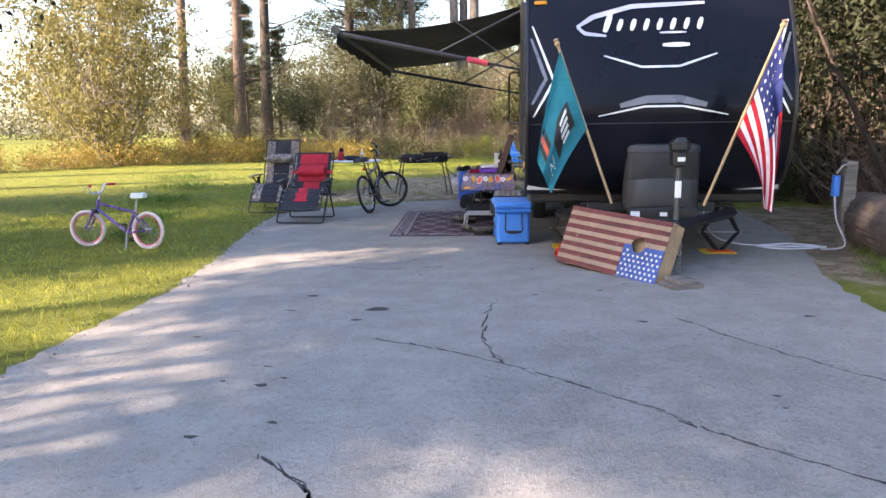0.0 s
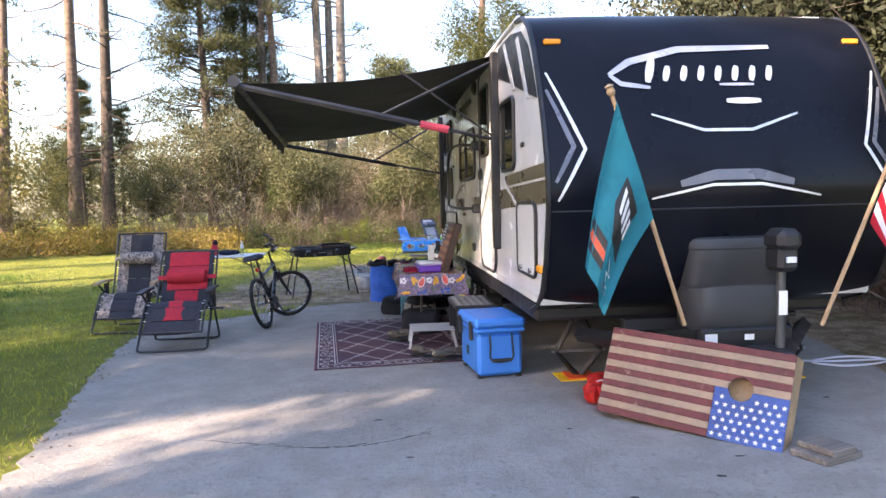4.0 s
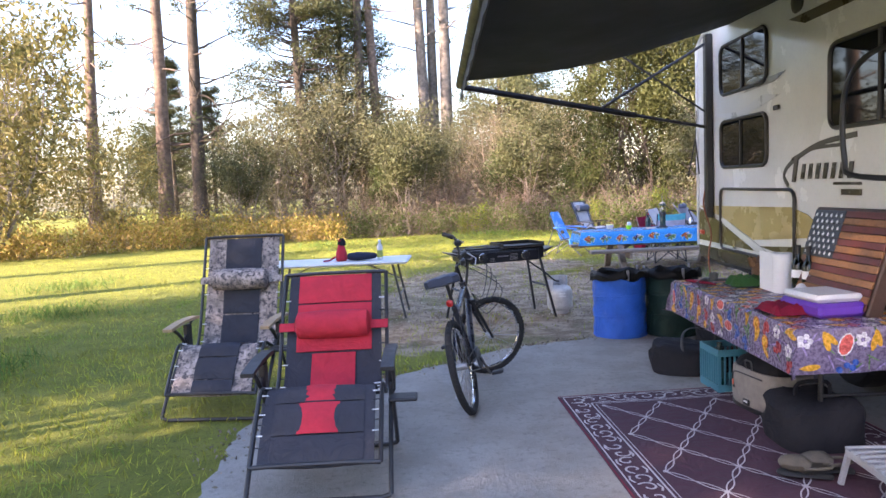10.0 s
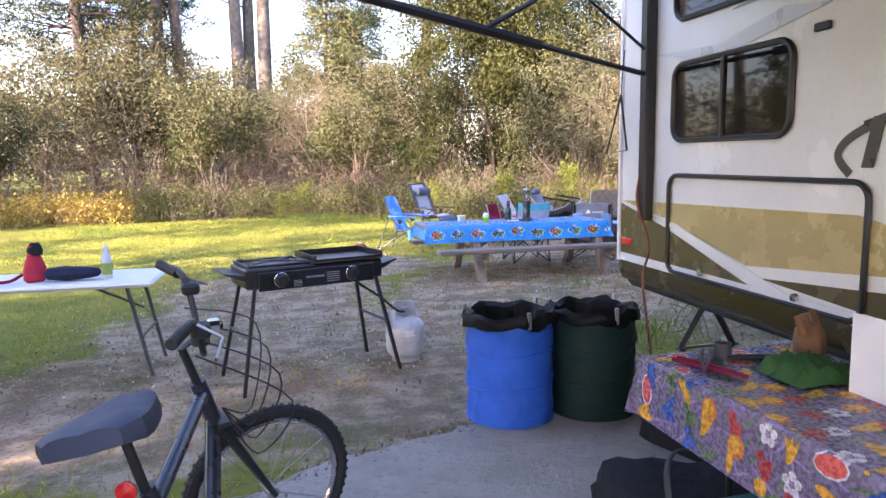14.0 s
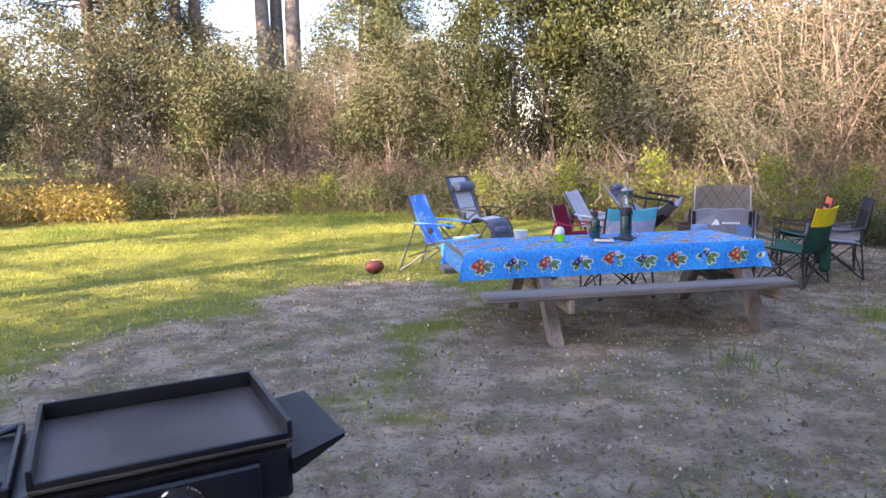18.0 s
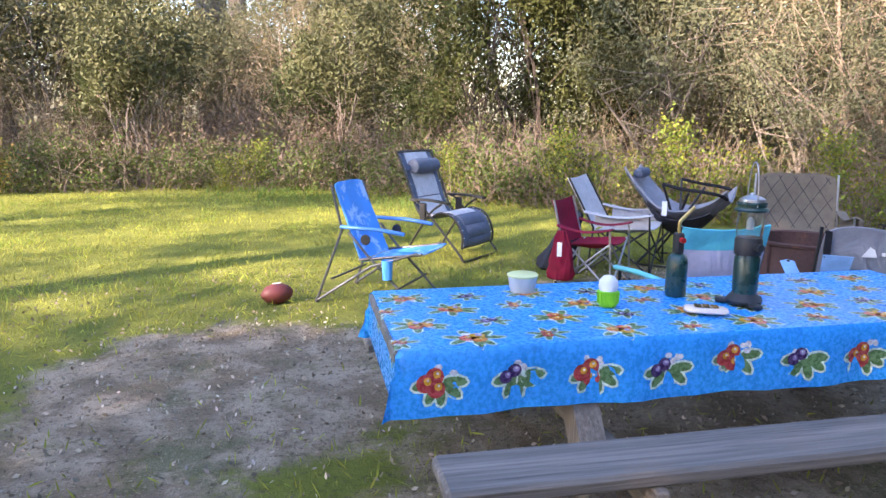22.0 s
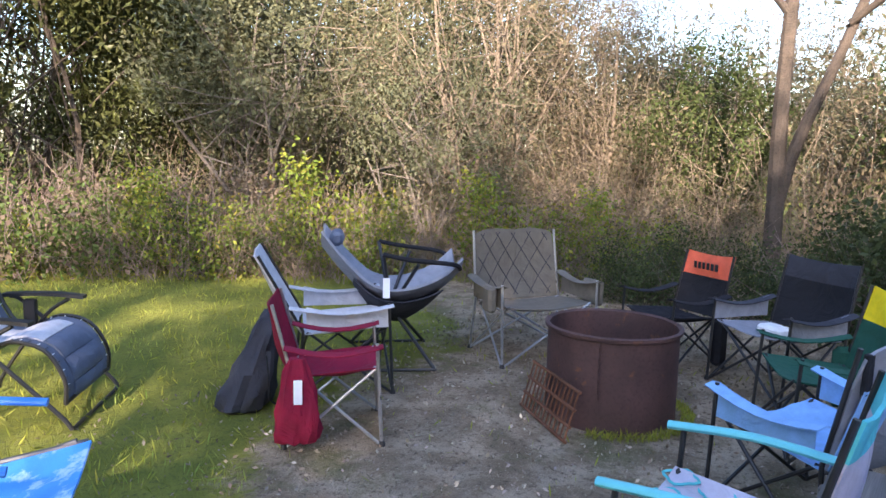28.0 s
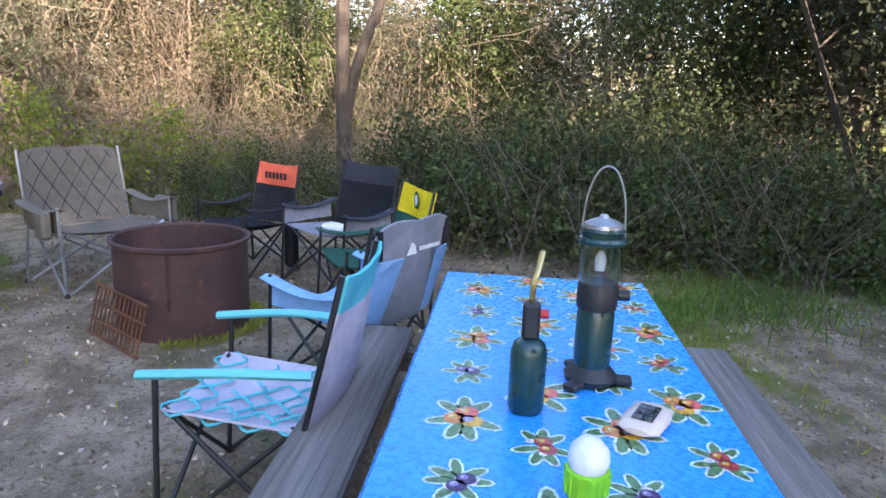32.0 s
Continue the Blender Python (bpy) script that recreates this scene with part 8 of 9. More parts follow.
Shape().tube([(0.01, 0.0, z) for z in (0.20, 0.24, 0.29)], [0.05, 0.055, 0.03], 10).done("black_top", K_BLACK, t)
Shape().tube(smooth_path([(-0.08, 0, 0.06), (-0.16, -0.02, 0.02), (-0.24, 0.0, 0.012)], 4), 0.012, 6).done("strap", K_MAROON, t)
t = thing("cap", "dark blue cap lying on the white table", "cap", pose(-2.13, 17.48, 0.744))
Shape().tube([(x, 0, 0.055) for x in (-0.19, -0.17, -0.05, 0.1, 0.17, 0.19)], [0.03, 0.06, 0.075, 0.06, 0.045, 0.02], 12, flat=0.75).done("crown", cloth("navy_fabric", (0.02, 0.025, 0.05)), t)
t = thing("water_bottle", "clear plastic bottle with green label", "bottle", pose(-1.90, 17.50, 0.744))
Shape().lathe([(0, 0), (0.035, 0), (0.037, 0.02), (0.037, 0.17), (0.015, 0.21), (0.015, 0.235), (0, 0.235)], 16).done("bottle", material("milky_clear_plastic", (0.70, 0.74, 0.76), 0.2, 0, 0.05, 6, 60, 0, see=0.4), t)
Shape().lathe([(0.0376, 0.03), (0.0376, 0.12)], 16, caps=False).done("label", cloth("lime_label", (0.30, 0.36, 0.10)), t)
Shape().lathe([(0, 0.235), (0.017, 0.235), (0.017, 0.255), (0, 0.256)], 12).done("lid", M_WHITEP, t)

# ---- picnic table ----
PX0, PX1, PY0, PY1 = 1.32, 3.97, 20.86, 21.71
pic = thing("picnic_table", "weathered grey timber picnic table with fixed benches", "table", pose(2.72, 21.28, 0.0))
for k in range(4):
    y = -0.41 + k * 0.207
    Shape().box(-1.42, y, 0.69, 1.23, y + 0.198, 0.732, 0.006).done("top_plank", M_WOOD, pic)
for s in (-1, 1):
    Shape().box(-1.32 if s < 0 else -1.42, s * 0.71 - 0.125, 0.385, 1.32, s * 0.71 + 0.125, 0.44, 0.012).done("bench_plank", M_WOOD, pic)
for x in (-0.72, 1.10):
    for s in (-1, 1):
        a, b = Vector((x, s * 0.22, 0.69)), Vector((x, s * 0.70, 0.0))
        Shape().add([(x - 0.05, s * 0.16, 0.69), (x - 0.05, s * 0.30, 0.69), (x - 0.05, s * 0.76, 0.0), (x - 0.05, s * 0.62, 0.0), (x + 0.05, s * 0.16, 0.69), (x + 0.05, s * 0.30, 0.69), (x + 0.05, s * 0.76, 0.0), (x + 0.05, s * 0.62, 0.0)], [(0, 1, 2, 3), (7, 6, 5, 4), (0, 4, 5, 1), (1, 5, 6, 2), (2, 6, 7, 3), (3, 7, 4, 0)]).done("leg", M_WOODZ, pic, smooth=False)
    Shape().box(x + 0.052, -0.86, 0.28, x + 0.10, 0.86, 0.384, 0.006).done("cross_beam", M_WOODY, pic)
    Shape().box(x + 0.052, -0.34, 0.61, x + 0.10, 0.34, 0.688, 0.006).done("top_batten", M_WOODY, pic)
for s in (-1, 1):
    x = -0.72 if s < 0 else 1.10
    Shape().tube([(x - s * 0.03, 0, 0.33), (x - s * 0.62, 0, 0.68)], 0.045, 4).done("diagonal_brace", M_WOOD, pic)

pcl = thing("tablecloth", "glossy bright blue tablecloth printed with fruit bunches", "tablecloth", pose(PX0, PY0, 0.0))
PL, PW = PX1 - PX0, PY1 - PY0
M_PCL = vinyl("printed_bright_blue_vinyl", (0.012, 0.32, 0.86), 60, 0.22)
at, grid = cloth_surface(PL, PW, 0.7375, 0.20, 0.235, 0.06)
Shape().sheet([[g for g in reversed(r)] for r in grid], -0.002).done("cloth", M_PCL, pcl)
rg = random.Random(29)
def leaf_print(at, u, s, r, a, slim=0.42):
    r *= 1.2
    print_shape(bins["pale"], at, u, s, blob(r * 1.22, 9, 1.0, slim * 1.25, a), 0.0012)
    print_shape(bins["leaf"], at, u, s, blob(r, 9, 1.0, slim, a), 0.0016)


def fruit_print(at, u, s, r, kind):
    r *= 1.2
    print_shape(bins[kind], at, u, s, blob(r, 12), 0.0020)
    print_shape(bins["gold" if kind in ("orange", "red", "rose") else "lilac"], at, u + r * 0.25, s + r * 0.25, blob(r * 0.45, 8), 0.0023)
    print_shape(bins["white"], at, u + r * 0.3, s + r * 0.35, blob(r * 0.16, 6), 0.0026)


for j, s in enumerate((-0.115, 0.10, 0.29, 0.49, 0.68, PW + 0.115)):
    n = 10
    flat = 0 < s < PW
    for i in range(n):
        u = -0.10 + (PL + 0.2) * (i + (0.35 if j % 2 else 0.75)) / n
        s0 = s + rg.uniform(-0.015, 0.015)
        if flat:
            big = (i + j) % 2 == 0
            r = 0.046 if big else 0.034
            for q in range(7):
                a = q * 0.9 + rg.uniform(-0.25, 0.25)
                leaf_print(at, u + 1.55 * r * math.cos(a), s0 + 1.15 * r * math.sin(a), r * 0.78, a, 0.36)
            for q in range(3):
                print_shape(bins["white"], at, u + rg.uniform(-1, 1) * r, s0 + rg.uniform(-1, 1) * r, blob(r * 0.42, 6, 1, 0.7, q), 0.0018)
            for q in range(3 if big else 2):
                a = q * 2.1 + i
                fruit_print(at, u + 0.6 * r * math.cos(a), s0 + 0.5 * r * math.sin(a), r * 0.55, ("orange", "gold", "rose")[(q + i) % 3] if big else ("red", "plum")[i % 2])
        else:
            red = i % 2 == 0
            for q in range(5):
                a = -2.9 + q * 0.72 + rg.uniform(-0.15, 0.15)
                leaf_print(at, u + 0.02 + 0.055 * math.cos(a), s0 + 0.004 + 0.045 * math.sin(a), 0.036, a, 0.42)
            for q in range(4):
                print_shape(bins["white"], at, u + 0.03 + rg.uniform(-0.05, 0.04), s0 + 0.035 + rg.uniform(-0.015, 0.02), blob(0.016, 6, 1, 0.75, q), 0.0018)
            for q, (du, ds) in enumerate(((-0.03, 0.0), (0.004, 0.022), (0.008, -0.022))):
                fruit_print(at, u + du * (1 if red else 0.9), s0 + (ds if red else abs(ds) * 0.9), 0.027 if red else 0.021, "red" if red else "plum")
for n, b in bins.items():
    if b.f:
        b.done("fruit_print", P[n], pcl, smooth=False, kind="stuff")

PZ = 0.7408
ln = thing("camping_lantern", "dark green gas lantern with glass globe and wire bail", "lantern", pose(2.86, 21.20, PZ))
Shape().lathe([(0, 0.005), (0.07, 0.005), (0.075, 0.02), (0.05, 0.05), (0, 0.052)], 22).done("base", M_BLACKPL, ln)
for k in range(3):
    Shape().box(0.05, -0.022, 0.0, 0.115, 0.022, 0.02, 0.005, pose(0, 0, 0, 0, 0, 25 + k * 120)).done("foot", M_BLACKPL, ln)
Shape().lathe([(0, 0.05), (0.05, 0.05), (0.052, 0.07), (0.052, 0.20), (0.046, 0.215), (0, 0.216)], 24).done("fuel_cylinder", M_DGREEN, ln)
Shape().lathe([(0, 0.216), (0.054, 0.216), (0.056, 0.23), (0.056, 0.28), (0.05, 0.29), (0, 0.29)], 24).done("burner_collar", M_BLACKPL, ln)
Shape().lathe([(0.052, 0.29), (0.056, 0.34), (0.052, 0.40), (0.050, 0.40), (0.054, 0.34), (0.050, 0.29)], 24, caps=False).done("glass_globe", glass_material("clear_globe_glass", (0.9, 0.93, 0.93), 0.03, 1.0), ln)
Shape().lathe([(0.0, 0.32), (0.014, 0.322), (0.016, 0.355), (0.006, 0.375), (0, 0.376)], 10).done("mantle", M_WHITEP, ln)
Shape().lathe([(0, 0.40), (0.066, 0.40), (0.068, 0.408), (0.064, 0.416), (0.058, 0.418), (0.058, 0.430), (0.062, 0.434), (0.060, 0.440), (0, 0.441)], 28).done("rim", M_DGREEN, ln)
Shape().lathe([(0, 0.441), (0.054, 0.441), (0.052, 0.452), (0.032, 0.462), (0.014, 0.468), (0.010, 0.476), (0, 0.478)], 26).done("cap", M_STEEL, ln, "dull steel cap")
Shape().tube(smooth_path([(-0.058, 0, 0.42), (-0.05, 0.0, 0.52), (-0.028, 0.0, 0.585), (0.0, 0.0, 0.605), (0.028, 0.0, 0.585), (0.05, 0.0, 0.52), (0.058, 0, 0.42)], 4), 0.0028, 5, pose(0, 0, 0, 0, 0, 75)).done("bail", M_STEEL, ln)
Shape().lathe([(0, 0), (0.016, 0), (0.016, 0.03), (0, 0.03)], 12, Matrix.Translation((0.0, -0.055, 0.255)) @ pose(0, 0, 0, 90, 0, 0)).done("valve_knob", M_BLACKPL, ln)
to = thing("gas_torch", "dark green gas bottle with a brass blow torch head", "torch", pose(2.645, 21.385, PZ))
Shape().lathe([(0, 0.0), (0.042, 0.0), (0.046, 0.01), (0.046, 0.155), (0.040, 0.178), (0.022, 0.192), (0, 0.194)], 24).done("cylinder", M_DGREEN, to)
Shape().box(-0.020, -0.022, 0.19, 0.020, 0.022, 0.285, 0.008).done("torch_head", M_BLACKPL, to)
Shape().tube(smooth_path([(0, 0, 0.28), (0, 0, 0.33), (0.02, -0.01, 0.36), (0.055, -0.02, 0.40)], 4), 0.008, 8).done("nozzle", material("brass", (0.55, 0.40, 0.16), 0.3, 0.9, 0.1, 9, 90, 0), to)
Shape().lathe([(0, 0), (0.012, 0), (0.012, 0.02), (0, 0.02)], 12, Matrix.Translation((0.0, -0.022, 0.255)) @ pose(0, 0, 0, 90, 0, 0)).done("trigger", material("red_plastic", (0.6, 0.02, 0.02), 0.4, 0, 0.05, 6, 60, 0), to)
bg = thing("bug_lamp", "lime green insect lamp with white dome", "lamp", pose(2.265, 21.27, PZ))
Shape().lathe([(0, 0), (0.035, 0), (0.042, 0.02), (0.044, 0.065), (0.038, 0.068), (0.036, 0.02), (0, 0.02)], 22).done("cage_base", cloth("lime_green_plastic", (0.22, 0.62, 0.03), 0.4), bg)
for k in range(14):
    a = k * math.pi / 7
    Shape().tube([(0.0425 * math.cos(a), 0.0425 * math.sin(a), 0.015), (0.0445 * math.cos(a), 0.0445 * math.sin(a), 0.064)], 0.0035, 4).done("cage_bar", bpy.data.materials["lime_green_plastic"], bg)
Shape().lathe([(0.0, 0.066), (0.036, 0.066), (0.042, 0.085), (0.038, 0.11), (0.022, 0.128), (0, 0.134)], 22).done("dome", M_WHITEP, bg)
pl = thing("plastic_tub", "clear tub with a yellow rimmed lid", "tub", pose(1.99, 21.58, PZ))
Shape().lathe([(0, 0), (0.055, 0), (0.068, 0.07), (0.066, 0.07), (0.053, 0.004), (0, 0.004)], 24).done("tub", bpy.data.materials["milky_clear_plastic"], pl)
Shape().lathe([(0, 0.070), (0.070, 0.070), (0.072, 0.078), (0.066, 0.082), (0, 0.080)], 24).done("lid", material("pale_yellow_plastic", (0.70, 0.72, 0.35), 0.4, 0, 0.06, 6, 60, 0), pl)
so = thing("solar_lamp", "small oval solar lamp with a dark panel", "lamp", pose(2.61, 21.09, PZ, 0, 0, -25))
Shape().tube([(x, 0, 0.016) for x in (-0.085, -0.07, 0, 0.07, 0.085)], [0.03, 0.05, 0.056, 0.05, 0.03], 14, flat=0.26).done("case", material("peach_white_plastic", (0.75, 0.60, 0.50), 0.4, 0, 0.06, 6, 60, 0), so)
for x in (-0.032, 0.0, 0.032):
    Shape().box(x - 0.014, -0.026, 0.0308, x + 0.014, 0.026, 0.0325).done("solar_cell", M_GLASS, so)

# ---- camp chairs round the fire ring ----
def camp_chair(label, m, back, seat, arm, tube_mt, w=0.54, d=0.48, sz=0.42, bh=0.92, az=0.62, head=None, hard=None, headh=0.3, sag=0.06, quilt=False, lean=0.12, side=None, round_top=False):
    t = thing("camp_chair", label, "chair", m, "camp chairs round the fire")
    h, g = w / 2, d / 2
    for s in (-1, 1):
        Shape().tube([(s * (h + 0.05), -g - 0.03, 0.0), (s * h, g - 0.02, sz - 0.02)], 0.0095, 7).done("leg", tube_mt, t)
        Shape().tube([(s * (h + 0.05), g + 0.06, 0.0), (s * h, -g, sz + 0.02)], 0.0095, 7).done("leg", tube_mt, t)
        Shape().tube([(s * (h + 0.05), -g - 0.03, 0.0), (-s * (h - 0.01), -g + 0.01 * s, sz + 0.02)], 0.0095, 7).done("cross_tube", tube_mt, t)
        Shape().tube([(s * (h + 0.05), g + 0.06, 0.0), (-s * (h - 0.01), g - 0.02 + 0.01 * s, sz - 0.02)], 0.0095, 7).done("cross_tube", tube_mt, t)
        Shape().tube([(s * (h + 0.05), g + 0.06, 0.0), (s * (h + 0.025), g + 0.02, sz), (s * (h + 0.015), g + lean, bh)], 0.0105, 7).done("back_post", tube_mt, t)
        Shape().tube([(s * (h + 0.05), -g - 0.03, 0.0), (s * (h + 0.055), -g + 0.0, az)], 0.0105, 7).done("arm_post", tube_mt, t)
        for y in (-g - 0.03, g + 0.06):
            Shape().lathe([(0, 0), (0.02, 0), (0.02, 0.012), (0.012, 0.03), (0, 0.03)], 10, Matrix.Translation((s * (h + 0.05), y, 0))).done("foot", M_BLACKPL, t)
        fy, by = -g - 0.03, g + lean * (az - sz) / (bh - sz) - 0.0
        if hard is not None:
            Shape().tube(smooth_path([(s * (h + 0.055), fy - 0.03, az - 0.01), (s * (h + 0.06), (fy + by) / 2, az + 0.02), (s * (h + 0.03), by, az + 0.02)], 4), 0.021, 10, flat=0.75).done("armrest", hard, t, "smooth hard armrest")
        else:
            rows = [[(s * (h + 0.055) + q * 0.045, fy + (by - fy) * k / 6, az - 0.045 * math.sin(math.pi * k / 6) - 0.012 * abs(q)) for q in (1, 0, -1)] for k in range(7)]
            Shape().sheet(rows if s > 0 else rows, 0.006).done("armrest", arm, t)
    def back_at(u, v):
        z = sz - 0.03 + (bh - sz + 0.03) * v
        fold = 0.009 * noise.noise(Vector((u * 2.3, v * 2.8, len(label) * 1.7))) * (1 - u ** 4)
        u2 = u * (1 - 0.05 * max(0.0, v - 0.7) / 0.3) if round_top else u
        return Vector((u2 * (h + 0.012), g + 0.01 + fold + lean * v + sag * (1 - u * u) * (0.35 + 0.65 * math.sin(math.pi * min(1, v + 0.15))), z - (0.028 * abs(u) ** 5 * v ** 6 - 0.012 * math.sin(math.pi * abs(u)) * v if round_top else 0.02 * (1 - u * u) * v)))
    us = [k / 7 for k in range(-7, 8)]
    v0 = 1 - headh if head is not None else 1.0
    Shape().sheet([[back_at(u, v0 * i / 14) for u in us] for i in range(15)], -0.010).done("backrest", back, t)
    if head is not None:
        Shape().sheet([[back_at(u, v0 + (1 - v0) * i / 4) for u in us] for i in range(5)], -0.012).done("head_panel", head, t, "differently coloured head panel")
    def seat_at(u, v):
        return Vector((u * (h + 0.01), -g - 0.01 + (d + 0.02) * v, sz + 0.025 + 0.010 * noise.noise(Vector((u * 2.6, v * 2.6, len(label) * 0.9))) * (1 - u ** 4) - 0.045 * v - sag * 1.1 * (1 - u * u) * math.sin(math.pi * (0.15 + 0.75 * v))))
    Shape().sheet([[seat_at(u, i / 12) for u in reversed(us)] for i in range(13)], 0.008).done("seat", seat, t)
    if quilt:
        for k in range(-3, 4):
            for sg in (-1, 1):
                pts = [back_at(max(-1, min(1, k * 0.4 + sg * (v - 0.5))), v) + Vector((0, -0.002, 0)) for v in (0.05 + 0.9 * i / 8 for i in range(9)) if -0.97 < k * 0.4 + sg * (v - 0.5) < 0.97]
                if len(pts) > 1:
                    Shape().tube(pts, 0.0035, 4).done("quilt_seam", K_CHAR, t)
    if side is not None:
        for s in (-1, 1):
            rows = [[(s * (h + 0.05), -g + d * 1.0 * k / 5, sz + 0.02 + (az - 0.03 - sz) * q * (1 - 0.3 * math.sin(math.pi * k / 5))) for q in (0, 0.5, 1)] for k in range(6)]
            Shape().sheet(rows, 0.005).done("side_panel", side, t)
    return t


c1 = thing("camp_chair", "bright blue reclining camp chair with hard blue armrests and cup holder", "chair", pose(1.66, 24.44, 0, 0, 0, 58), "camp chairs round the fire")
for s2 in (-1, 1):
    Shape().tube([(s2 * 0.36, 0.42, 0.012), (s2 * 0.30, -0.06, 0.33), (s2 * 0.275, -0.46, 0.46)], 0.012, 8).done("leg", M_DARKSTEEL, c1)
    Shape().tube([(s2 * 0.27, -0.44, 0.012), (s2 * 0.29, -0.04, 0.40), (s2 * 0.30, 0.14, 0.60)], 0.012, 8).done("leg", M_DARKSTEEL, c1)
    Shape().tube([(s2 * 0.36, 0.42, 0.012), (s2 * 0.30, 0.20, 0.62), (s2 * 0.285, 0.30, 0.98)], 0.012, 8).done("back_post", M_DARKSTEEL, c1)
    Shape().tube([(s2 * 0.275, -0.50, 0.455), (s2 * 0.27, 0.06, 0.37)], 0.012, 8).done("seat_rail", M_DARKSTEEL, c1)
    Shape().tube(smooth_path([(s2 * 0.31, -0.36, 0.615), (s2 * 0.32, -0.12, 0.64), (s2 * 0.315, 0.20, 0.645)], 4), 0.024, 10, flat=0.65).done("armrest", M_BLUEPL, c1, "smooth hard blue armrest")
    Shape().lathe([(0, 0), (0.04, 0), (0.045, 0.012), (0.04, 0.024), (0, 0.025)], 14, Matrix.Translation((s2 * 0.30, -0.02, 0.55)) @ pose(0, 0, 0, 0, 90 * s2, 0)).done("hinge", M_BLACKPL, c1)
    for y, x in ((0.42, 0.36), (-0.44, 0.27)):
        Shape().lathe([(0, 0), (0.019, 0), (0.019, 0.014), (0.012, 0.032), (0, 0.032)], 10, Matrix.Translation((s2 * x, y, 0))).done("foot", M_BLACKPL, c1)
for y0, z0, y1, z1 in ((0.30, 0.20, 0.30, 0.20), (-0.30, 0.16, -0.30, 0.16)):
    Shape().tube([(-0.32, y0, z0), (0.32, y1, z1)], 0.010, 7).done("cross_tube", M_DARKSTEEL, c1)
rim = [k / 6 for k in range(-6, 7)]
Shape().sheet([[(-u * 0.265, -0.51 + 0.55 * v, 0.462 - 0.10 * v - 0.035 * (1 - u * u) * math.sin(math.pi * (0.1 + 0.9 * v)) + 0.006 * noise.noise(Vector((u * 3, v * 3, 4)))) for u in rim] for v in (k / 10 for k in range(11))], 0.010).done("seat", K_BLUE, c1)
Shape().sheet([[(u * (0.265 - 0.02 * v), 0.04 + 0.25 * v + 0.05 * (1 - u * u) * math.sin(math.pi * (0.15 + 0.8 * v)) + 0.010 * noise.noise(Vector((u * 2.4, v * 3, 9))), 0.362 + 0.64 * v - 0.02 * (abs(u) ** 4) * v) for u in rim] for v in (k / 14 for k in range(15))], -0.012).done("backrest", K_BLUE, c1)
Shape().lathe([(0, -0.16), (0.038, -0.16), (0.046, 0), (0.043, 0), (0.036, -0.15), (0, -0.15)], 18, Matrix.Translation((-0.33, -0.22, 0.40))).done("cup_holder", K_BLUE, c1, "dark blue cup holder")
c2 = camp_chair("maroon folding camp chair with grey steel legs", pose(3.72, 24.60, 0, 0, 0, 46), K_MAROON, K_MAROON, K_MAROON, M_STEEL, 0.44, 0.44, 0.41, 0.79, 0.58)
pouch(Shape(), 0.13, 0.24, [(0.07, 0.55), (0.085, 0.85), (0.14, 1.0), (0.24, 0.92), (0.36, 0.72), (0.46, 0.52), (0.53, 0.30)], 40, 0.03, Matrix.Translation((-0.35, 0.20, 0.0))).done("hanging_carry_bag", K_MAROON, c2, "maroon carry bag hanging at its side")
Shape().box(-0.418, 0.17, 0.30, -0.409, 0.215, 0.43, 0.002).done("care_label", M_PAPER, c2)
c3 = camp_chair("padded grey camp chair with a light grey quilted cover", pose(4.38, 25.24, 0, 0, 0, 51), K_LGREY, K_LGREY, K_LGREY, M_BLACK, 0.64, 0.54, 0.44, 0.94, 0.62, head=K_LGREY, headh=0.35, side=K_LGREY, lean=0.30)
sb = thing("storage_bag", "slack dark blue-grey storage bag standing behind the chairs", "bag", pose(3.60, 25.27, 0.0, 0, 0, 40))
pouch(Shape(), 0.34, 0.28, [(0.0, 0.85), (0.03, 1.05), (0.12, 1.08), (0.24, 0.92), (0.36, 0.72), (0.47, 0.55), (0.56, 0.42), (0.60, 0.22)], 40, 0.05, pose(0, 0.05, 0, 0, 0, 0) @ Matrix(((1, 0, 0.25, 0), (0, 1, -0.3, 0), (0, 0, 1, 0), (0, 0, 0, 1)))).done("body", K_CHAR, sb)
Shape().tube(smooth_path([(-0.10, -0.13, 0.36), (-0.14, -0.15, 0.24), (-0.12, -0.15, 0.10), (-0.02, -0.16, 0.03)], 5), 0.012, 6, flat=0.4).done("strap", K_BLACK, sb)
c4 = camp_chair("large grey-tan quilted camp chair with pockets", pose(5.86, 24.56, 0, 0, 0, -30), K_TAN, K_TAN, K_TAN, M_STEEL, 0.74, 0.52, 0.44, 0.99, 0.64, quilt=True, side=K_TAN, round_top=True)
Shape().box(-0.52, -0.24, 0.42, -0.45, -0.10, 0.62, 0.02).done("side_pouch", K_TAN, c4)
Shape().box(0.45, -0.24, 0.42, 0.52, 0.0, 0.62, 0.02).done("side_pouch", K_TAN, c4)
c5 = camp_chair("black camp chair with an orange head panel", pose(6.36, 23.60, 0, 0, 0, -118), K_BLACK, K_BLACK, K_BLACK, M_BLACK, 0.46, 0.48, 0.42, 0.88, 0.60, head=K_ORANGE, headh=0.38)
for k in range(6):
    Shape().box(-0.13 + k * 0.045, 0.325, 0.745, -0.105 + k * 0.045, 0.333, 0.80, 0).done("emblem_bar", M_BLACKPL, c5)
Shape().box(0.24, 0.16, 0.05, 0.34, 0.28, 0.42, 0.03).done("hanging_carry_bag", K_BLACK, c5)
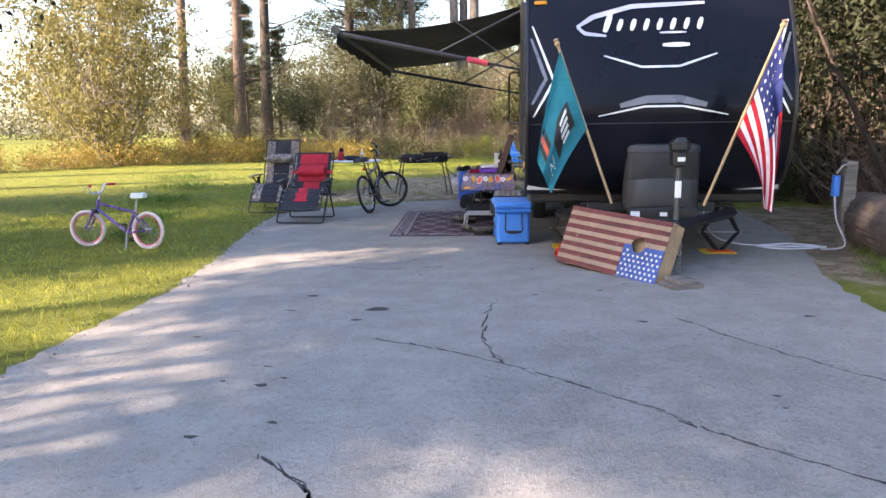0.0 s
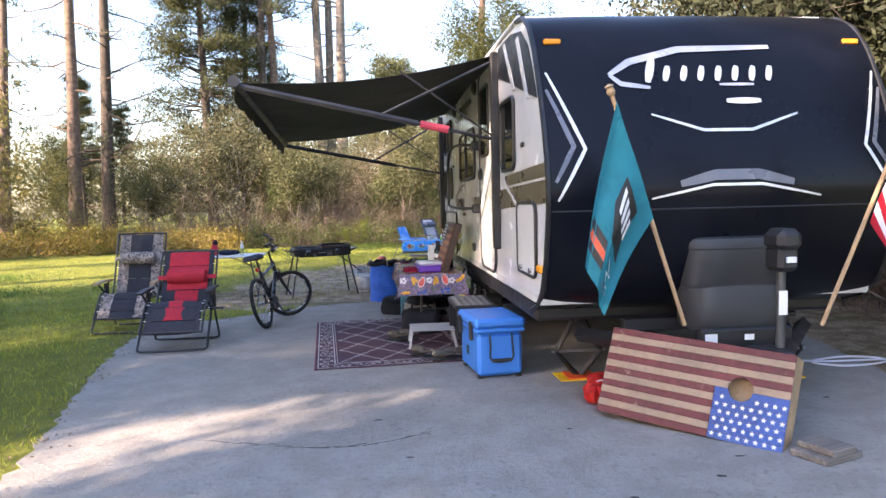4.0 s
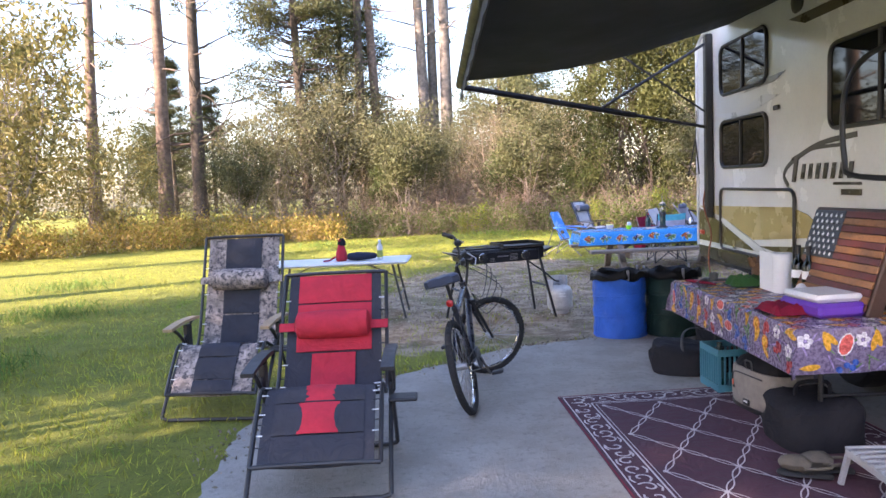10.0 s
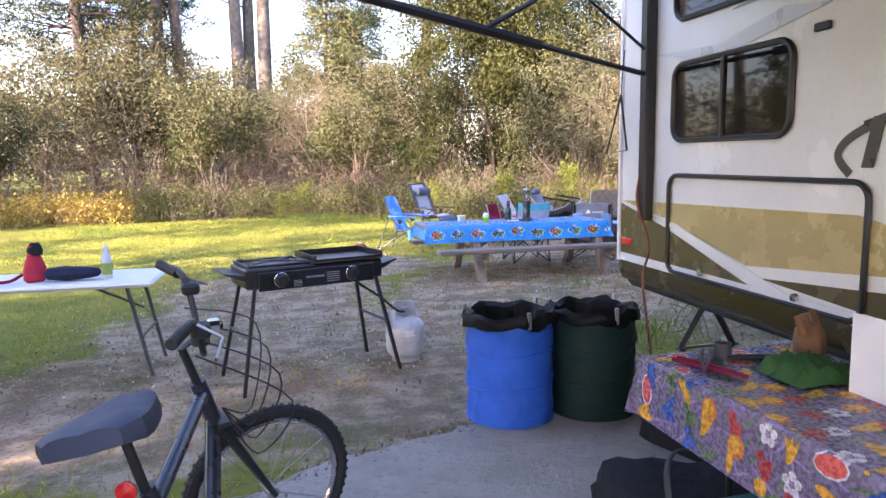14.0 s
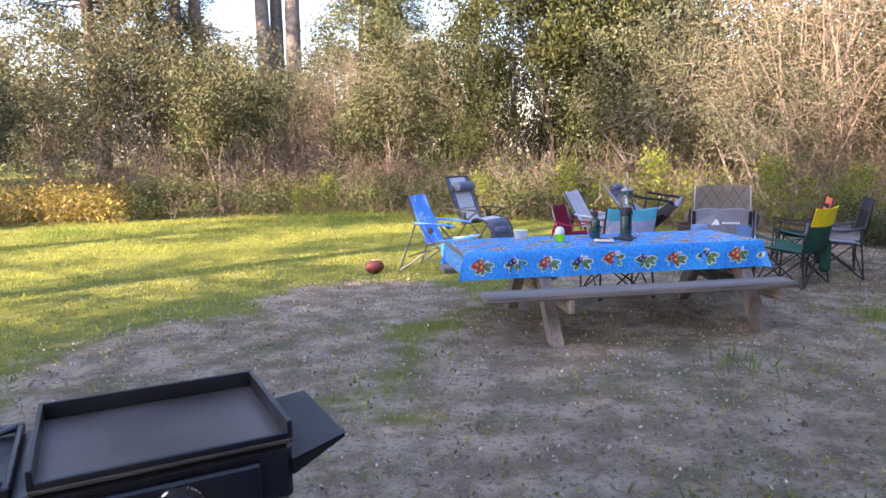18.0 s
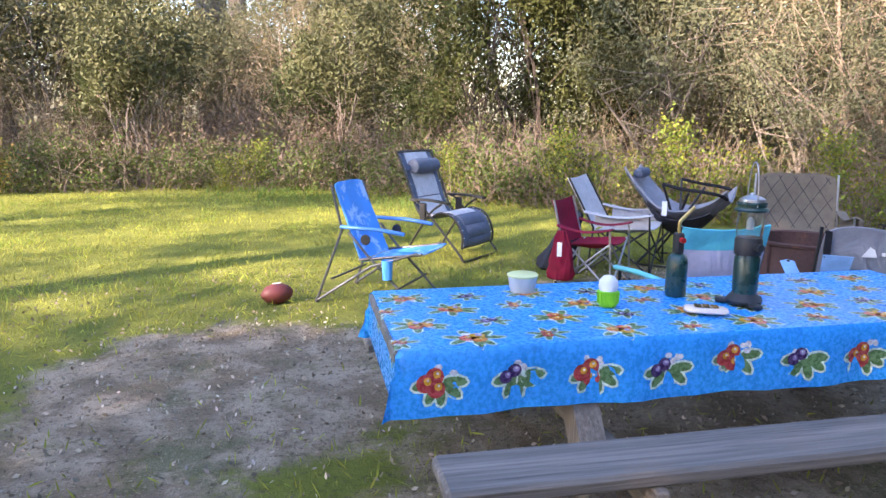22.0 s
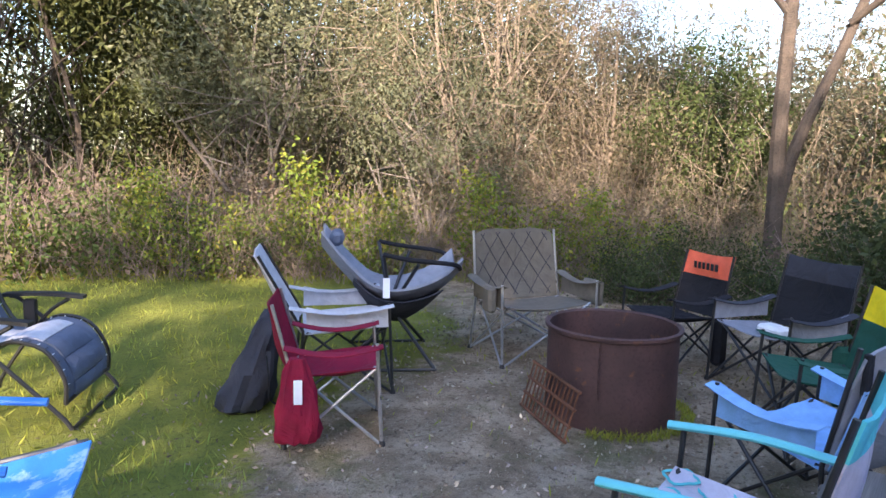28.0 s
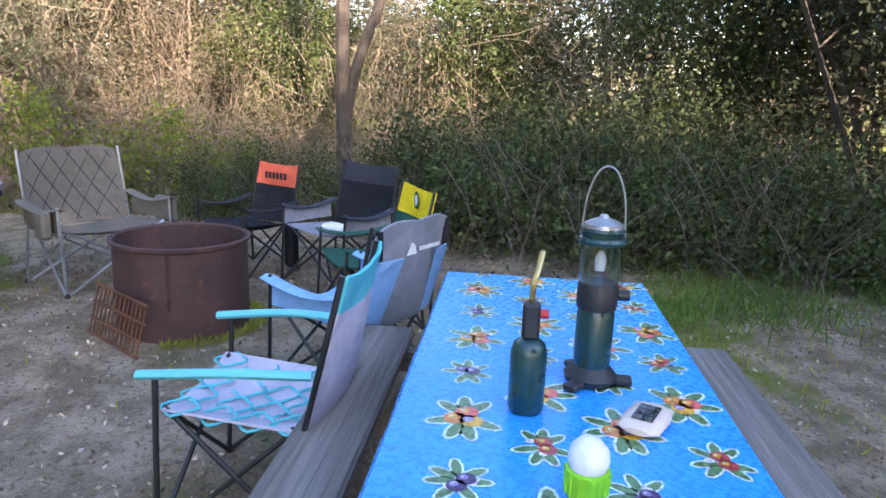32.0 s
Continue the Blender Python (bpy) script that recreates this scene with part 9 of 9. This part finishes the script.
c6 = camp_chair("black and grey camp chair with padded head rest", pose(6.22, 22.80, 0, 0, 0, -122), K_BLACK, K_GREY, K_CHAR, M_BLACK, 0.58, 0.50, 0.44, 0.93, 0.62, head=K_CHAR, side=K_GREY)
Shape().box(-0.12, -0.08, 0.40, 0.08, 0.06, 0.47, 0.02).done("white_towel", K_WHITE, c6, "white towel left on the seat")
c7 = camp_chair("dark green camp chair with a yellow head panel", pose(5.38, 22.38, 0, 0, 0, -150), K_GREEN, K_GREEN, K_GREEN, M_BLACK, 0.54, 0.46, 0.42, 0.89, 0.58, head=K_YELLOW, headh=0.40)
Shape().lathe([(0, 0), (0.055, 0), (0.055, 0.004), (0, 0.004)], 24, Matrix.Translation((0, 0.345, 0.80)) @ Matrix.Diagonal((0.7, 1, 1.1, 1)) @ pose(0, 0, 0, 90, 0, 0)).done("emblem", K_GREEN, c7)
Shape().lathe([(0, 0.004), (0.035, 0.004), (0.035, 0.006), (0, 0.006)], 24, Matrix.Translation((0, 0.345, 0.80)) @ Matrix.Diagonal((0.7, 1, 1.1, 1)) @ pose(0, 0, 0, 90, 0, 0)).done("emblem", K_WHITE, c7)
Shape().box(-0.36, 0.18, 0.12, -0.28, 0.30, 0.50, 0.03).done("hanging_carry_bag", K_GREEN, c7)
c8 = camp_chair("light blue and grey camp chair with carrying strap", pose(4.40, 22.24, 0, 0, 0, 152), K_GREY, K_LBLUE, K_LBLUE, M_BLACK, 0.58, 0.50, 0.42, 0.92, 0.60, head=K_GREY, headh=0.30, side=K_LBLUE, round_top=True)
for poly in ([(-0.10, 0.0), (-0.02, 0.0), (-0.035, 0.045), (-0.06, 0.06)],):
    Shape().prism(poly, 0.002, Matrix.Translation((0, 0.412, 0.76)) @ Matrix(((-1, 0, 0, 0), (0, 0, 1, 0), (0, 1, 0, 0), (0, 0, 0, 1)))).done("emblem", M_WHITEGR, c8, smooth=False)
for k in range(7):
    Shape().box(-0.02 - k * 0.025, 0.412, 0.77, -0.002 - k * 0.025, 0.415, 0.79, 0).done("emblem_bar", M_WHITEGR, c8)
for s2 in (-1, 1):
    Shape().sheet([[(s2 * 0.29 * f, 0.275 + 0.115 * v + 0.045 * (1 - f * f), 0.40 + 0.36 * v) for f in (1.0, 0.85, 0.7, 0.6 - 0.12 * v)] for v in (0, 0.25, 0.5, 0.75, 1.0)], 0.006).done("side_panel", K_LBLUE, c8, "light blue side panel")
    Shape().box(s2 * 0.27 - 0.018, 0.37, 0.74, s2 * 0.27 + 0.018, 0.395, 0.90, 0.004).done("web_strap", K_BLACK, c8)
c9 = camp_chair("turquoise patterned camp chair with round turquoise armrests", pose(3.26, 22.32, 0, 0, 0, 180), K_PALE, K_PALE, K_TEAL, M_BLACK, 0.50, 0.46, 0.44, 0.96, 0.61, head=K_TEAL, headh=0.22, hard=material("turquoise_plastic", (0.11, 0.52, 0.56), 0.4, 0, 0.06, 4, 90, 0.03), lean=0.14)
for i in range(4):
    for j in range(4):
        x, y = -0.21 + 0.14 * i, -0.20 + 0.13 * j
        Shape().tube([(x + 0.062 * math.cos(a) * (1 + 0.15 * math.cos(4 * a)), y + 0.058 * math.sin(a) * (1 + 0.15 * math.cos(4 * a)), 0.4755 - 0.093 * (y + 0.24) - 0.066 * (1 - (x / 0.29) ** 2) * math.sin(math.pi * (0.15 + 0.75 * max(0, min(1, (y + 0.24) / 0.48))))) for a in (q * math.pi / 8 for q in range(16))], 0.006, 4, closed=True).done("printed_ring", K_TEAL, c9)

# hanging rocker chair
hr = thing("rocking_chair", "grey sling rocker hung in a black tripod frame", "chair", pose(5.03, 25.36, 0.0, 0, 0, 46), "camp chairs round the fire")
for s in (-1, 1):
    Shape().tube([(s * 0.42, -0.30, 0.0), (s * 0.10, 0.02, 0.42), (s * 0.40, 0.10, 0.88)], 0.014, 8).done("frame_leg", M_BLACK, hr)
    Shape().tube([(s * 0.40, 0.34, 0.0), (s * 0.10, 0.02, 0.42), (s * 0.38, -0.16, 0.80)], 0.014, 8).done("frame_leg", M_BLACK, hr)
    Shape().tube([(s * 0.42, -0.30, 0.012), (s * 0.40, 0.34, 0.012)], 0.012, 6).done("ground_bar", M_BLACK, hr)
    Shape().tube(smooth_path([(s * 0.40, 0.10, 0.88), (s * 0.42, -0.1, 0.84), (s * 0.36, -0.42, 0.80), (s * 0.2, -0.50, 0.74)], 4), 0.018, 7).done("sling_rail", K_BLACK, hr)
prof = smooth_path([(0, -0.50, 0.70), (0, -0.34, 0.56), (0, -0.08, 0.47), (0, 0.16, 0.50), (0, 0.38, 0.70), (0, 0.54, 0.90)], 4)
Shape().sheet([[(u * (0.31 - 0.03 * abs(i - 10) / 10), p.y, p.z + 0.14 * u * u) for u in (1, 0.6, 0.2, -0.2, -0.6, -1)] for i, p in enumerate(prof)], 0.02).done("sling", K_GREY, hr)
Shape().sheet([[(u * 0.29, p.y - 0.02, p.z - 0.02 - 0.15 * math.sin(math.pi * max(0.0, min(1.0, (p.y + 0.34) / 0.72))) * (1 - u * u) + 0.06 * u * u) for u in (1, 0.5, 0, -0.5, -1)] for p in prof[4:16]], 0.01).done("under_sling", K_CHAR, hr)
Shape().tube([(x, 0.44, 0.96) for x in (-0.16, -0.14, 0, 0.14, 0.16)], [0.03, 0.055, 0.06, 0.055, 0.03], 10).done("head_pillow", K_SLATE, hr)
Shape().box(-0.38, 0.05, 0.55, -0.372, 0.10, 0.70, 0).done("care_label", M_PAPER, hr)

# far lounge chair by the brush
gz = lounger("grey mesh zero-gravity lounge chair on the grass", pose(2.96, 25.90, 0.0, 0, 0, 45), [(0.06, 0.16), (0.06, 0.30), (0.16, 0.47), (0.34, 0.52), (0.50, 0.45), (0.64, 0.52), (0.80, 0.90), (0.92, 1.16)], K_LGREY, K_SLATE, 0.215, "lounge chairs on the grass", (K_SLATE, 0.88), 1)

# fire ring
fr = thing("fire_ring", "tall rusty steel fire ring with a rolled rim", "fire ring", pose(FX, FY, 0.0))
Shape().lathe([(0.405, 0.0), (0.405, 0.545), (0.424, 0.555), (0.426, 0.575), (0.410, 0.582), (0.395, 0.57), (0.395, 0.0)], 48, caps=False).done("wall", M_RUST, fr)
Shape().lathe([(0.0, 0.05), (0.2, 0.06), (0.394, 0.04)], 30, caps=False).done("ash_bed", material("grey_ash", (0.10, 0.095, 0.09), 1, 0, 0.4, 9, 60, 0.5), fr)
a = radians(195)
for k in range(11):
    p = Vector((0.415 * math.cos(a), 0.415 * math.sin(a), 0.54 - k * 0.032))
    Shape().tube([p + Vector((0, 0.012 * math.cos(q), 0.022 * math.sin(q))) if k % 2 else p + Vector((0.006 * math.cos(q), 0.0, 0.022 * math.sin(q))) for q in (i * math.pi / 4 for i in range(8))], 0.004, 4, closed=True).done("chain_link", M_RUST, fr)
gt = thing("cooking_grate", "rusty iron cooking grate leaning on the fire ring", "grate", pose(4.58, 23.73, 0.0, 0, 0, 55) @ pose(0, 0, 0, 16, 0, 0))
for k in range(13):
    x = -0.30 + 0.6 * k / 12
    Shape().tube([(x, 0, 0.015), (x, 0, 0.30)], 0.006, 5).done("bar", M_RUSTO, gt)
for z in (0.012, 0.10, 0.20, 0.305):
    Shape().box(-0.32, -0.009, z - 0.008, 0.32, 0.009, z + 0.008, 0.003).done("cross_bar", M_RUSTO, gt)
# firewood and bottle behind the ring
fw = thing("firewood_pile", "small heap of firewood and litter behind the ring", "firewood", pose(6.0, 23.95, 0.0))
for k in range(5):
    Shape().tube([(-0.2 + 0.06 * k, -0.15, 0.05 + 0.05 * (k % 2)), (-0.15 + 0.06 * k, 0.2, 0.06 + 0.05 * (k % 2))], 0.045, 7).done("log", M_WOODL if k % 2 else M_WOOD, fw)
Shape().lathe([(0, 0.1), (0.04, 0.1), (0.04, 0.25), (0.015, 0.29), (0.015, 0.32), (0, 0.32)], 14, Matrix.Translation((-0.2, -0.2, -0.1))).done("bottle", M_WHITEP, fw)
ball = thing("football", "brown-red football lying in the grass", "ball", pose(0.79, 24.36, 0.085, 0, 0, 25))
Shape().tube([(x, 0, 0) for x in (-0.14, -0.125, -0.09, -0.04, 0, 0.04, 0.09, 0.125, 0.14)], [0.008, 0.035, 0.066, 0.083, 0.086, 0.083, 0.066, 0.035, 0.008], 16).done("leather", material("dark_red_leather", (0.16, 0.035, 0.03), 0.55, 0, 0.15, 9, 260, 0.2), ball)
for k in range(5):
    Shape().box(-0.035 + k * 0.016, -0.012, 0.0855, -0.029 + k * 0.016, 0.012, 0.090).done("lace", M_WHITEP, ball)

# ---- beside the trailer's nose ----
lg = thing("log", "thick felled log with a pale sawn end", "log", pose(5.70, 9.55, 0.0, 0, 0, -8))
rs = np.random.RandomState(12)
n, v = 96, []
ys = [-1.05, -1.03] + [-1.0 + 0.08 * k for k in range(24)]
for y in ys:
    for j in range(n):
        a = 2 * math.pi * j / n
        fur = noise.noise(Vector((math.cos(a) * 5.5, math.sin(a) * 5.5, y * 1.3))) + 0.6 * noise.noise(Vector((math.cos(a) * 13, math.sin(a) * 13, y * 2.4)))
        r = 0.335 * (1 + 0.05 * math.sin(3 * a + 1) + 0.075 * (fur - abs(fur) * 0.7)) * (0.97 if y < -1.04 else 1.0)
        v.append((r * math.cos(a), y, max(0.004, 0.325 + r * math.sin(a))))
Shape().add(v, [(i * n + j, i * n + (j + 1) % n, (i + 1) * n + (j + 1) % n, (i + 1) * n + j) for i in range(len(ys) - 1) for j in range(n)] + [tuple(range((len(ys) - 1) * n, len(ys) * n))]).done("bark", bark("furrowed_dark_bark", (0.10, 0.078, 0.066), 6), lg)
Shape().add([(0.96 * x, -1.052 - 0.012 * math.sin(9 * z) - 0.01 * rs.rand(), 0.33 + (z - 0.33) * 0.96) for x, y, z in v[:n]] + [(0.02, -1.05, 0.33)], [(j, (j + 1) % n, n) for j in range(n)]).done("sawn_end", material("pale_sawn_wood", (0.42, 0.28, 0.19), 0.85, 0, 0.3, 7, 40, 0.8, 0.02), lg)
wp = thing("water_post", "grey wooden post with tap and hose", "post", pose(5.50, 10.2, 0.0))
Shape().box(-0.07, -0.07, -0.2, 0.07, 0.07, 1.02, 0.012).done("post", M_WOOD, wp)
Shape().tube([(-0.16, -0.06, 0.62), (-0.16, -0.06, 0.86)], 0.045, 12).done("water_filter", M_BLUEPL, wp, "blue inline water filter")
Shape().tube(smooth_path([(-0.05, -0.08, 0.95), (-0.10, -0.09, 0.98), (-0.16, -0.06, 0.88)], 3), 0.014, 8).done("tap", M_STEEL, wp)
hs = [(-0.16, -0.06, 0.62), (-0.14, -0.10, 0.35), (-0.04, -0.15, 0.06), (-0.3, -0.2, 0.02)] + [(-0.62 + 0.36 * math.cos(q * 0.7), -0.05 + 0.16 * math.sin(q * 0.7), 0.024 + 0.004 * (q % 3)) for q in range(28)] + [(-1.1, 0.1, 0.024), (-1.35, 0.6, 0.10), (-1.4, 0.9, 0.5)]
Shape().tube(smooth_path(hs, 4), 0.010, 6).done("hose", material("white_hose", (0.62, 0.62, 0.68), 0.5, 0, 0.1, 9, 60, 0), wp, "white drinking water hose in coils")
